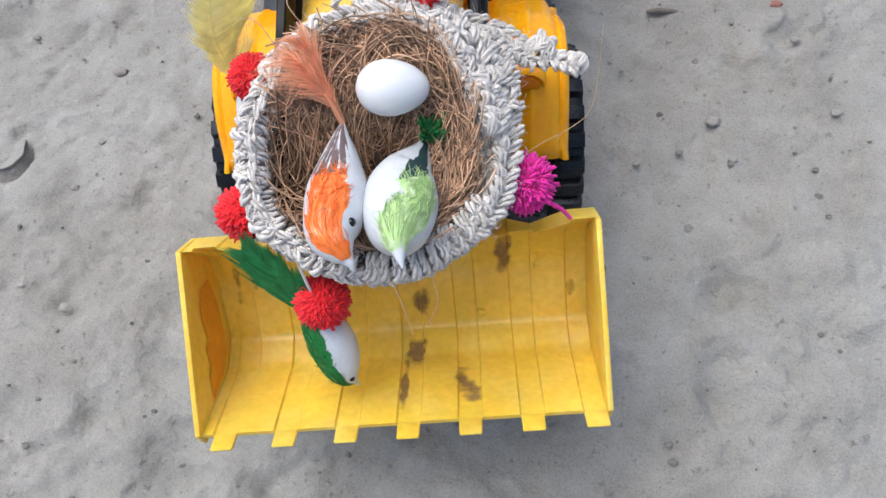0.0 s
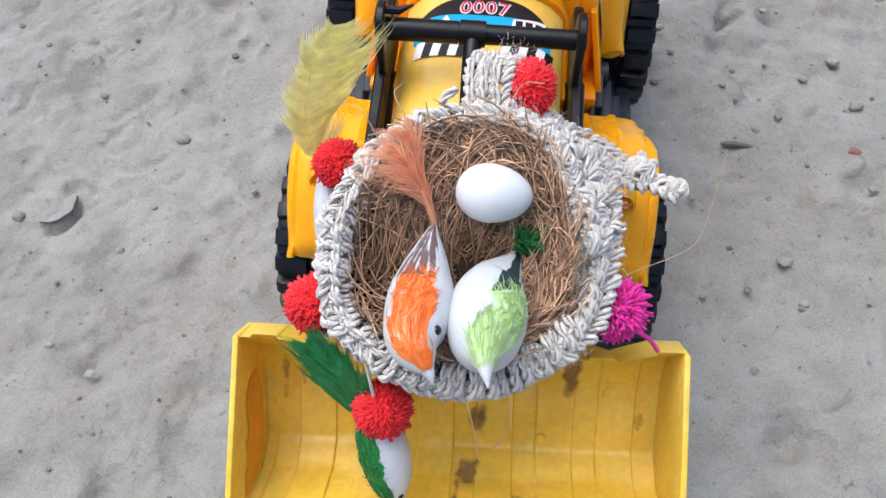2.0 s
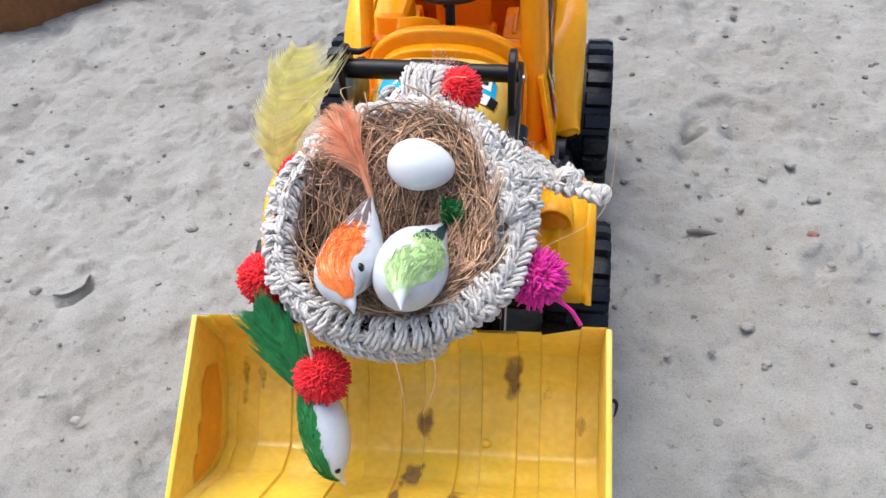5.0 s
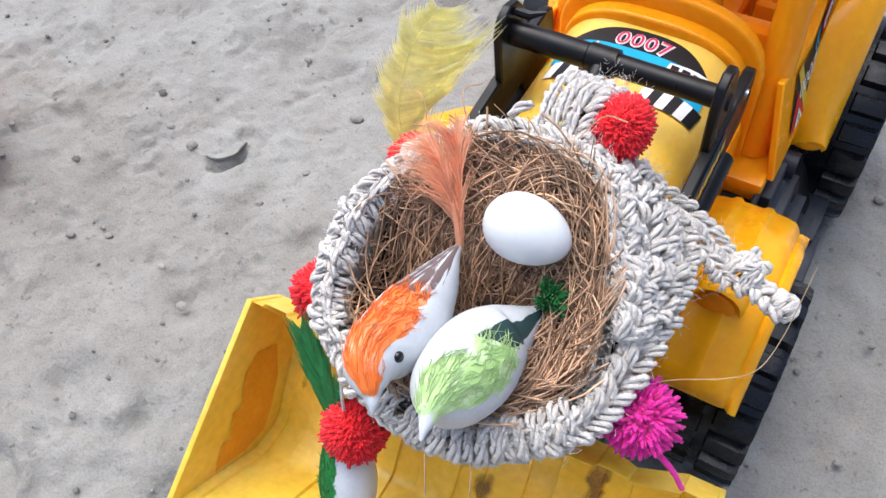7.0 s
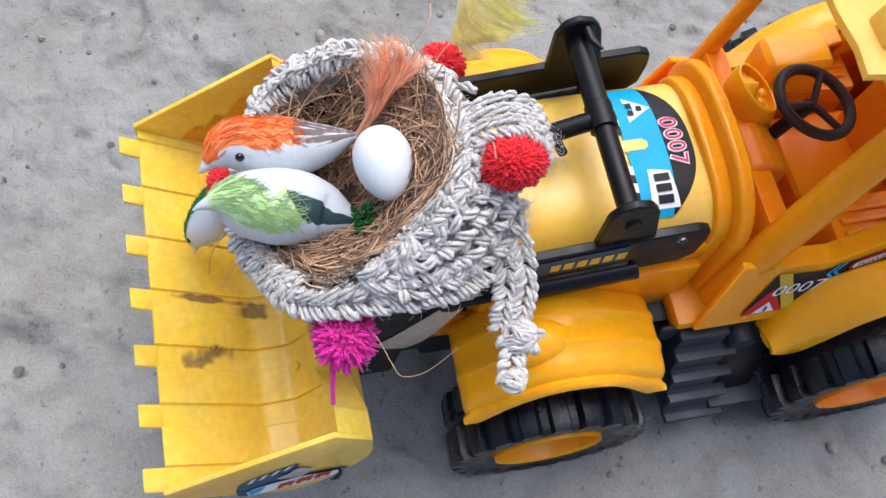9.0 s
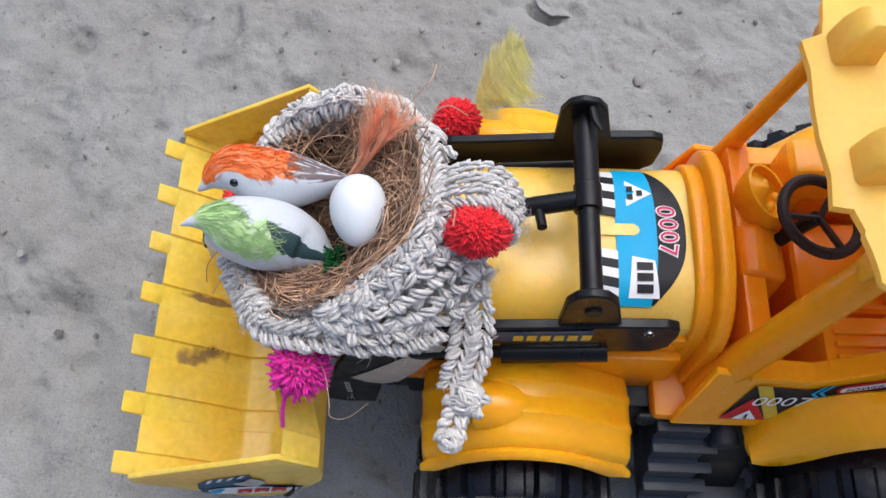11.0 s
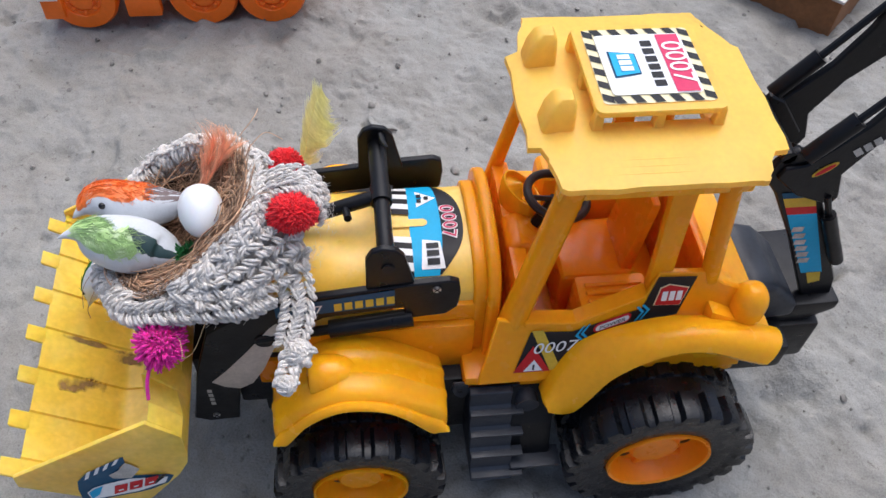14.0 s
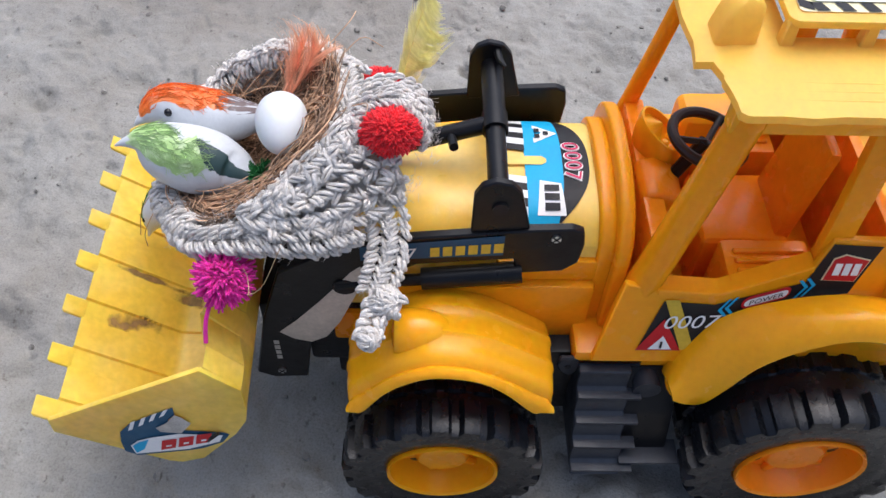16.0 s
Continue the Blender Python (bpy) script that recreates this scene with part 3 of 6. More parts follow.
def hood():
    rings = []
    for y in np.linspace(-0.046, 0.064, 23):
        half = 0.0345
        xs = [half * math.sin(a) for a in np.linspace(-math.pi / 2, math.pi / 2, 25)]
        ring = [Vector((x, y, hood_top(x, y))) for x in xs]
        ring = [Vector((-half - 0.0015, y, 0.088))] + ring + [Vector((half + 0.0015, y, 0.088))]
        rings.append(ring)
    bm = bmesh.new()
    bridge(bm, rings)
    return bm


hood_part = part("hood", hood(), HOOD, loader, "glossy yellow engine hood", angle=50)
part("hood_skirt", block(-0.041, 0.041, -0.03, 0.062, 0.076, 0.118, 0.003), CAB, loader)
part("hood_step", block(-0.0375, 0.0375, 0.02, 0.063, 0.118, 0.131, 0.0025), CAB, loader)


def on_hood(u, v, lift=0.0006):
    return Vector((u, v, hood_top(u, v) + lift))


def hood_sheet(u0, u1, v0, v1, lift, nu=24, nv=8, end=0.0):
    """A print that follows the hood; end: how far its rear edge is rounded."""
    bm = bmesh.new()
    rows = []
    for j in range(nv + 1):
        row = []
        for i in range(nu + 1):
            u = u0 + (u1 - u0) * i / nu
            q = abs((u - (u0 + u1) / 2) / ((u1 - u0) / 2))
            top = v1 - end * q**2.5
            row.append(bm.verts.new(on_hood(u, v0 + (top - v0) * j / nv, lift)))
        rows.append(row)
    for a, b in zip(rows, rows[1:]):
        for i in range(nu):
            bm.faces.new((a[i], a[i + 1], b[i + 1], b[i]))
    return bm


part("hood_print", hood_sheet(-0.0285, 0.0285, 0.0315, 0.0580, 0.0004, end=0.013), INK_BLACK, hood_part, "black hood sticker")
part("hood_print", hood_sheet(-0.0290, 0.0290, 0.0315, 0.0470, 0.0007, end=0.003), INK_BLUE, hood_part, "bright blue sticker field")
part("hood_print", hood_sheet(-0.0024, 0.0024, 0.023, 0.0405, 0.0010, nu=4, end=0.002), HOOD, hood_part)
for k in range(8):
    u = -0.0285 + k * 0.0072
    if abs(u + 0.0036) > 0.0050:
        for shift, ink in ((0.0, INK_WHITE), (0.0036, INK_BLACK)):
            a = u + shift
            part("stripe", sheet([(a, 0.0233), (a + 0.0036, 0.0233), (a + 0.0050, 0.0318), (a + 0.0014, 0.0318)], lambda p, q: on_hood(p, q, 0.0008), 1), ink, hood_part)
part("number", lettering("0007", 0.0098, lambda u, v: on_hood(u, 0.0512 + v - 11 * u * u, 0.0009), 1.1, 0.0005), INK_WHITE, hood_part, "white number outline on black")
part("number", lettering("0007", 0.0098, lambda u, v: on_hood(u, 0.0512 + v - 11 * u * u, 0.0013), 1.1), INK_ROSE, hood_part, "rose number on black")
part("sign", sheet([(-0.022, 0.036), (-0.010, 0.036), (-0.016, 0.046)], lambda u, v: on_hood(u, v, 0.0010)), INK_WHITE, hood_part, "small white warning triangle")
for q in ((-0.0178, 0.0375), (-0.0142, 0.0375), (-0.016, 0.0412)):
    part("bar", sheet(rect(q[0] - 0.0012, q[0] + 0.0012, q[1] - 0.0010, q[1] + 0.0012), lambda u, v: on_hood(u, v, 0.0013)), INK_BLACK, hood_part)
part("badge", sheet([(0.011, 0.037), (0.0265, 0.0355), (0.0265, 0.047), (0.0125, 0.0455)], lambda u, v: on_hood(u, v, 0.0010), 3), INK_WHITE, hood_part, "white logo plate")
for k in range(3):
    u = 0.0135 + k * 0.0042
    part("bar", sheet(rect(u, u + 0.003, 0.0385, 0.0445), lambda u, v: on_hood(u, v, 0.0014), 1), INK_BLACK, hood_part)


# cowl between hood and cab
def arch(half, top, foot, power=2.6, n=24):
    pts = [(half, foot)]
    for k in range(n + 1):
        a = math.pi * k / n
        c, s = math.cos(a), math.sin(a)
        pts.append((half * math.copysign(abs(c) ** (2 / power), c), 0.128 + (top - 0.128) * abs(s) ** (2 / power)))
    pts.append((-half, foot))
    return pts


part("cowl", prism(arch(0.0375, 0.1545, 0.085), 0.0600, 0.0670, xz, 0.0022, 3), CAB, loader, "rounded amber cowl")
part("firewall", prism(arch(0.0425, 0.1618, 0.084), 0.0665, 0.0725, xz, 0.0024, 3), CAB, loader, "broad amber windscreen frame")

# cab tub
part("cab_floor", block(-0.056, 0.056, 0.0555, 0.2, 0.0805, 0.0915, 0.0025), CAB, loader)


def side_x(z):
    return 0.0575 - (z - 0.095) * 0.19


PANEL = [(0.062, 0.089), (0.070, 0.134), (0.0835, 0.1305), (0.108, 0.1285), (0.1405, 0.1425), (0.1445, 0.158), (0.168, 0.157), (0.178, 0.1485), (0.2, 0.14), (0.2, 0.09)]
for s in mirror(1):
    side = part("side_panel", prism(PANEL, -0.003, 0.0, lambda u, v, a: Vector((s * (side_x(v) + a), u, v)), 0.0006), CAB, loader)

    def on_side(u, v, lift=0.0005):
        return Vector((s * (side_x(v) + lift), u, v))

    part("side_print", sheet([(0.0865, 0.1255), (0.107, 0.124), (0.1395, 0.1365), (0.1445, 0.156), (0.1635, 0.155), (0.158, 0.131), (0.136, 0.127), (0.114, 0.114), (0.1025, 0.099), (0.0805, 0.099)], lambda u, v: on_side(u, v, 0.0004)), INK_BLACK, side, "black side sticker")
    part("side_print", sheet([(0.0795, 0.0975), (0.0985, 0.0975), (0.0885, 0.116)], lambda u, v: on_side(u, v, 0.0008)), INK_RED, side, "red sticker corner")
    part("side_print", sheet([(0.0985, 0.0975), (0.1035, 0.0995), (0.0925, 0.1265), (0.0868, 0.1265)], lambda u, v: on_side(u, v, 0.0007)), INK_GOLD, side, "yellow sticker band")
    part("sign", sheet([(0.0845, 0.0985), (0.0945, 0.0985), (0.0897, 0.1065)], lambda u, v: on_side(u, v, 0.0011)), INK_WHITE, side, "white warning triangle")
    part("bar", sheet(rect(0.0891, 0.0901, 0.0995, 0.1035), lambda u, v: on_side(u, v, 0.0014)), INK_BLACK, side)
    part("number", lettering("0007", 0.0105, lambda u, v: on_side(0.0995 + s * u * 1.05 + 0.2 * v, 0.1145 + v + s * u * 0.05, 0.0012)), INK_WHITE, side, "white number on black")
    part("badge", sheet(rounded(-0.0088, 0.0088, -0.0033, 0.0033, 0.003), lambda u, v: on_side(0.1262 + u, 0.1285 + v + u * 0.42, 0.0008)), INK_RED, side, "small red oval badge")
    part("badge", sheet(rounded(-0.0078, 0.0078, -0.0019, 0.0019, 0.0017), lambda u, v: on_side(0.1262 + u, 0.1285 + v + u * 0.42, 0.0011)), INK_WHITE, side)
    part("word", lettering("POWER", 0.0036, lambda u, v: on_side(0.1262 + s * u, 0.1285 + v + s * u * 0.42, 0.0014)), INK_BLACK, side, "small black word on white")
    for d in (-1, 1):
        for k in range(2):
            c = 0.1262 + d * (0.0105 + 0.0026 * k)
            part("chevron", sheet([(c, -0.0048), (c + d * 0.003, 0.0), (c, 0.0048), (c + d * 0.0012, 0.0048), (c + d * 0.0044, 0.0), (c + d * 0.0012, -0.0048)][:: int(d)], lambda u, v: on_side(u, 0.1285 + v + (u - 0.1262) * 0.42, 0.0008)), INK_BLUE, side)
    for grow, ink, lift in ((1.0, INK_CREAM, 0.0008), (0.93, INK_RED, 0.0011)):
        part("badge", sheet([(0.1525 + grow * p, 0.1445 + grow * q) for p, q in ((-0.0078, -0.0062), (0.0055, -0.0068), (0.0082, 0.0045), (-0.0022, 0.0072), (-0.0062, 0.005))], lambda u, v: on_side(u, v, lift)), ink, side, "red logo plate")
    for k in range(3):
        u = 0.1478 + 0.0036 * k
        part("bar", sheet(rect(u, u + 0.0027, 0.1415, 0.1475), lambda a, b: on_side(a, b, 0.0014)), INK_WHITE, side)
    part("window_sill", prism([(0.083, 0.1285), (0.083, 0.1315), (0.108, 0.1295), (0.1415, 0.1445), (0.1415, 0.1415), (0.108, 0.1265)], 0.0005, -0.008, lambda u, v, a: Vector((s * (side_x(v) + a), u, v)), 0.0005), CAB, loader)

# pillars
for s in mirror(1):
    part("pillar", tube(spline([(s * 0.0450, 0.0755, 0.092), (s * 0.0448, 0.0770, 0.118), (s * 0.0440, 0.0822, 0.146), (s * 0.0425, 0.0895, 0.185), (s * 0.0415, 0.096, 0.222)], 14), [(0.0074 if s > 0 else 0.0046) - 0.0001 * k for k in range(15)], 14), CAB, loader, "slanted front cab pillar")
    part("pillar", prism([(0.1420, 0.134), (0.1530, 0.139), (0.1510, 0.170), (0.1490, 0.216), (0.1375, 0.216), (0.1405, 0.170)], 0.0395, 0.0445, lambda u, v, a: Vector((s * a, u, v)), 0.001, 2), CAB, loader, "broad middle cab pillar")
    part("pillar", tube([(s * 0.0435, 0.1715, 0.149), (s * 0.042, 0.1632, 0.218)], 0.0044, 12), CAB, loader, "thin rear cab pillar")
    part("roof_rail", block(s * 0.042 - 0.0035, s * 0.042 + 0.0035, 0.088, 0.172, 0.211, 0.2225, 0.0012), AMBER, loader)
part("roof_rail", block(-0.043, 0.043, 0.164, 0.171, 0.212, 0.222, 0.001), AMBER, loader)
part("roof_rail", block(-0.043, 0.043, 0.091, 0.098, 0.214, 0.224, 0.001), AMBER, loader)

# roof with its hatch
def roof_ends(x):
    """Where the roof's front and rear edges lie: the middle reaches further out than the corners."""
    front = 0.0772 if abs(x) < 0.030 else 0.0815 + (abs(x) - 0.030) * 0.26
    rear = 0.1850 if -0.0300 < x < 0.0378 else 0.1790 - (abs(x) - 0.036) * 0.45
    return front, rear


def roof():
    rng = random.Random(4)
    xs = [-0.0575, -0.0545, -0.050, -0.044, -0.037, -0.0308, -0.0292, -0.018, -0.006, 0.006, 0.019, 0.0290, 0.0306, 0.0370, 0.0386, 0.0440, 0.0485, 0.0520, 0.0535]
    ys = [0.0, 0.090, 0.099, 0.1085, 0.118, 0.132, 0.146, 0.154, 0.164, 0.172, 0.0]
    bm = bmesh.new()
    grid = {}
    for i, x in enumerate(xs):
        front, rear = roof_ends(x)
        rows = [front, front + 0.0022] + ys[1:-1] + [rear - 0.0022, rear]
        for j, y in enumerate(rows):
            q = abs(x + 0.002) / 0.0555
            z = 0.2295 - 0.0028 * q**4 - 0.0022 * max(0.0, (y - 0.165) / 0.022) ** 2 - 0.0016 * max(0.0, (0.088 - y) / 0.009) ** 2
            if j in (0, len(rows) - 1):
                y += rng.uniform(-0.0009, 0.0009)
            if i in (0, len(xs) - 1):
                x2 = x + rng.uniform(-0.0006, 0.0006)
                y = (0.1285 + (y - 0.1285) * 0.985)
            else:
                x2 = x
            grid[i, j] = bm.verts.new((x2, y, z))
    m = len(ys) + 2
    for i in range(len(xs) - 1):
        for j in range(m - 1):
            c = (grid[i, j].co + grid[i + 1, j + 1].co) / 2
            if -0.0292 < c.x < 0.019 and 0.1085 < c.y < 0.154:
                continue
            bm.faces.new((grid[i, j], grid[i + 1, j], grid[i + 1, j + 1], grid[i, j + 1]))
    low = bmesh.ops.extrude_face_region(bm, geom=list(bm.faces))
    for v in [g for g in low["geom"] if isinstance(g, bmesh.types.BMVert)]:
        v.co.z -= 0.0030
    return bm


roof_part = part("roof", roof(), ROOF, loader, "pale yellow cab roof with rough moulded edges", angle=40)
for k in range(3):
    x = 0.0395 + 0.0036 * k
    z = 0.2297 - 0.0028 * (abs(x + 0.002) / 0.0555) ** 4
    part("roof_ridge", tube([(x, 0.090, z - 0.0014), (x + 0.0004, 0.13, z - 0.0012), (x, 0.172, z - 0.0016)], 0.0011, 8), ROOF, roof_part)
hatch = part("roof_hatch", prism(rounded(-0.033, 0.024, 0.1045, 0.1605, 0.004), 0.2365, 0.2395, xy, 0.0008, 2), ROOF, loader, "raised yellow roof hatch on short legs")
for x in (-0.030, -0.0045, 0.021):
    for y in (0.1065, 0.1325, 0.1585):
        if (x, y) != (-0.0045, 0.1325):
            part("hatch_leg", block(x - 0.0026, x + 0.0026, y - 0.0026, y + 0.0026, 0.2265, 0.238, 0.0006, 1, 0.25), ROOF, hatch)


def on_hatch(u, v, lift=0.0004):
    return Vector((u, v, 0.2395 + lift))


part("hatch_print", sheet(rounded(-0.029, 0.0195, 0.1085, 0.1565, 0.002), on_hatch), INK_CREAM, hatch, "sticker with black and cream warning border")
for k in range(6):
    for (u0, u1, v0, v1) in ((-0.0288, 0.0193, 0.1087, 0.1130), (-0.0288, 0.0193, 0.1520, 0.1563)):
        u = -0.0286 + k * 0.0083
        if u + 0.0060 < 0.0193:
            part("stripe", sheet([(u, v0), (u + 0.0041, v0), (u + 0.0062, v1), (u + 0.0021, v1)], lambda a, b: on_hatch(a, b, 0.0007)), INK_BLACK, hatch)
for k in range(5):
    v = 0.1120 + k * 0.0082
    for u0, u1 in ((-0.0288, -0.0245), (0.0150, 0.0193)):
        part("stripe", sheet([(u0, v), (u1, v + 0.002), (u1, v + 0.0061), (u0, v + 0.0041)], lambda a, b: on_hatch(a, b, 0.0007)), INK_BLACK, hatch)
part("hatch_print", sheet(rounded(-0.0243, 0.0148, 0.1132, 0.1518, 0.002), lambda a, b: on_hatch(a, b, 0.0010)), INK_WHITE, hatch, "white sticker field")
part("hatch_print", sheet(rect(-0.0235, 0.0142, 0.1405, 0.1505), lambda a, b: on_hatch(a, b, 0.0013)), INK_ROSE, hatch, "red sticker band")
part("number", lettering("0007", 0.0135, lambda u, v: on_hatch(-0.0047 + u, 0.1455 + v, 0.0016), 1.02), INK_WHITE, hatch, "white number on red")
for k in range(6):
    u = -0.0195 + k * 0.0052
    part("bar", sheet(rect(u, u + 0.0038, 0.1325, 0.1375), lambda a, b: on_hatch(a, b, 0.0013)), INK_BLACK, hatch)
part("badge", sheet([(-0.013, 0.1165), (0.0045, 0.1165), (0.0025, 0.1285), (-0.011, 0.1285)], lambda a, b: on_hatch(a, b, 0.0013)), INK_NAVY, hatch, "teal logo plate")
part("badge", sheet([(-0.0122, 0.1172), (0.0037, 0.1172), (0.0019, 0.1278), (-0.0104, 0.1278)], lambda a, b: on_hatch(a, b, 0.0016)), INK_BLUE, hatch)
for k in range(3):
    u = -0.0098 + k * 0.0038
    part("bar", sheet(rect(u, u + 0.0029, 0.120, 0.1255), lambda a, b: on_hatch(a, b, 0.0019)), INK_WHITE, hatch)
for x in (-0.0250, 0.0165):
    bm = bmesh.new()
    bridge(bm, [[Vector((x + u * k, 0.0905 + v * q + lean, z)) for u, v in rounded(-0.0066, 0.0066, -0.0066, 0.0066, 0.0022)] for z, k, q, lean in ((0.2225, 1.05, 1.10, 0.0), (0.2300, 1.0, 1.05, 0.0), (0.2370, 0.92, 0.92, 0.0006), (0.2420, 0.80, 0.70, 0.0016), (0.2440, 0.55, 0.42, 0.0020))])
    part("roof_lamp", bm, ROOF, loader, "moulded yellow roof lamp", angle=45)

# cab inside
part("dashboard", block(-0.044, 0.044, 0.079, 0.088, 0.09, 0.146, 0.002), ORANGE, loader)
bm = bmesh.new()
bridge(bm, [[Vector((-0.017 + k * 0.0128 * math.cos(a), 0.0905 + k * 0.0112 * math.sin(a), z - tilt * math.sin(a))) for a in np.linspace(0, 2 * math.pi, 29)[:-1]] for z, k, tilt in ((0.10, 1.05, 0.0), (0.1440, 1.0, 0.004), (0.1505, 0.97, 0.006), (0.1535, 0.88, 0.007), (0.1535, 0.80, 0.007), (0.1500, 0.74, 0.007), (0.1500, 0.10, 0.007))])
dial = part("gauge_panel", bm, AMBER, loader, "rounded orange instrument column with a dished dial", angle=40)
for a in (0.2, 1.7, 3.2, 4.8):
    part("gauge", blob((-0.017 + 0.0050 * math.cos(a), 0.0905 + 0.0045 * math.sin(a), 0.1503 - 0.0024 * math.sin(a)), (0.0021, 0.0019, 0.0011), u=10, v=6), AMBER, dial)
part("gauge_panel", prism([(0.0785, 0.10), (0.0785, 0.146), (0.086, 0.149), (0.097, 0.143), (0.0985, 0.10)], -0.0065, 0.016, yz, 0.003, 3), ORANGE, loader)
part("column", tube([(-0.001, 0.094, 0.140), (-0.002, 0.1035, 0.161)], 0.0028, 10), BLACK, loader)
steer = part("steering_wheel", tube([(-0.002 + 0.0152 * math.cos(a), 0.1045 + 0.0150 * math.sin(a), 0.1625 - 0.003 * math.sin(a)) for a in np.linspace(0, 2 * math.pi, 33)], 0.0022, 10), BROWN, loader, "dark brown steering wheel")
for a in (0.4, 2.6, 4.7):
    part("spoke", tube([(-0.002, 0.1045, 0.1605), (-0.002 + 0.0145 * math.cos(a), 0.1045 + 0.0145 * math.sin(a), 0.1622)], 0.0014, 8), BROWN, steer)
part("seat", block(-0.02, 0.02, 0.108, 0.146, 0.091, 0.124, 0.004, 3), ORANGE, loader, "moulded orange seat")
part("seat_back", prism([(0.139, 0.118), (0.146, 0.118), (0.1505, 0.172), (0.1455, 0.173)], -0.0165, 0.0165, yz, 0.002, 2), ORANGE, loader)
for s in mirror(1):
    box = part("seat_box", block(s * 0.0365 - 0.0115, s * 0.0365 + 0.0115, 0.112, 0.148, 0.091, 0.132, 0.002), ORANGE, loader)
    for k in range(3):
        x = s * 0.0365 + (k - 1) * 0.005
        part("rib", block(x - 0.0012, x + 0.0012, 0.116, 0.145, 0.1316, 0.1335, 0.0005, 1), ORANGE, box)
part("side_cover", block(-0.046, -0.026, 0.102, 0.132, 0.091, 0.150, 0.006, 3), AMBER, loader)
part("rear_wall", block(-0.046, 0.046, 0.172, 0.177, 0.09, 0.149, 0.0015), ORANGE, loader)
part("rear_deck", prism([(0.172, 0.09), (0.172, 0.139), (0.19, 0.130), (0.210, 0.117), (0.210, 0.09)], -0.057, 0.057, yz, 0.003, 2), AMBER, loader)


# fenders
def arc_band(inner, outer, side, x_in, x_out, bulge, n=34, thick=0.0022):
    """A fender: a rounded band between an inner upper and an outer lower line of (y, z)."""
    a = spline([(x_in, y, z) for y, z in inner], n)
    b = spline([(x_out, y, z) for y, z in outer], n)
    rings = []
    mid_y = sum(y for y, _ in outer) / len(outer)
    for p, q in zip(a, b):
        up = Vector((0.45, (p.y - mid_y) * 4.0, 0.9)).normalized()
        top, low = [], []
        for k in range(9):
            t = k / 8
            c = p.lerp(q, t) + up * bulge * math.sin(math.pi * t) ** 0.8
            top.append(c)
            low.append(c - up * thick)
        ring = top + low[::-1]
        rings.append([Vector((side * w.x, w.y, w.z)) for w in ring])
    bm = bmesh.new()
    bridge(bm, rings)
    return bm


FENDER_CROWN = [(-0.0403, 0.0835), (-0.0392, 0.0905), (-0.0345, 0.0962), (-0.0243, 0.1068), (-0.0131, 0.1142), (-0.0020, 0.1168), (0.0133, 0.1132), (0.0250, 0.1060), (0.0385, 0.0958), (0.0440, 0.0905), (0.0452, 0.0840)]
FENDER_LIP = [(-0.0405, 0.0828), (-0.0375, 0.0826), (-0.0335, 0.0838), (-0.0240, 0.0990), (-0.0130, 0.1085), (-0.0020, 0.1118), (0.0130, 0.1085), (0.0245, 0.0990), (0.0360, 0.0842), (0.0405, 0.0835), (0.0453, 0.0834)]


def front_fender(side, n=60):
    """A crowned mudguard: a ribbed top, a groove, and a rolled lip along the wheel arch with a flat pad at each end."""
    crown = spline([(0, y, z) for y, z in FENDER_CROWN], n)
    lip = spline([(0, y, z) for y, z in FENDER_LIP], n)
    rings = []
    for i, (p, q) in enumerate(zip(crown, lip)):
        f = i / n
        swell = 0.0022 * min(1.0, 6 * f, 6 * (1 - f))
        t = (crown[min(i + 1, n)] - crown[max(i - 1, 0)]).normalized()
        up = Vector((0, -t.z, t.y))
        top = []
        for x, lift in ((0.0400, 0.0), (0.0440, 0.6), (0.0475, 0.8), (0.0490, 1.35), (0.0510, 1.45), (0.0525, 0.95), (0.0600, 1.0), (0.0615, 1.45), (0.0635, 1.5), (0.0650, 0.95), (0.0700, 0.75), (0.0735, 0.35)):
            top.append(Vector((x, p.y, p.z)) + up * swell * lift)
        for x, k, out in ((0.0752, 0.10, -0.0004), (0.0760, 0.25, -0.0010), (0.0774, 0.42, 0.0004), (0.0790, 0.62, 0.0006), (0.0802, 0.85, 0.0002), (0.0802, 1.0, 0.0)):
            c = p.lerp(q, k) + up * out
            top.append(Vector((x, c.y, c.z)))
        low = [Vector((0.0780, q.y, q.z)), Vector((0.0735, *(p.lerp(q, 0.45))[1:])) - up * 0.0016] + [v - up * 0.0022 for v in top[11::-1]]
        rings.append([Vector((side * w.x, w.y, w.z)) for w in top + low])
    bm = bmesh.new()
    bridge(bm, rings)
    return bm


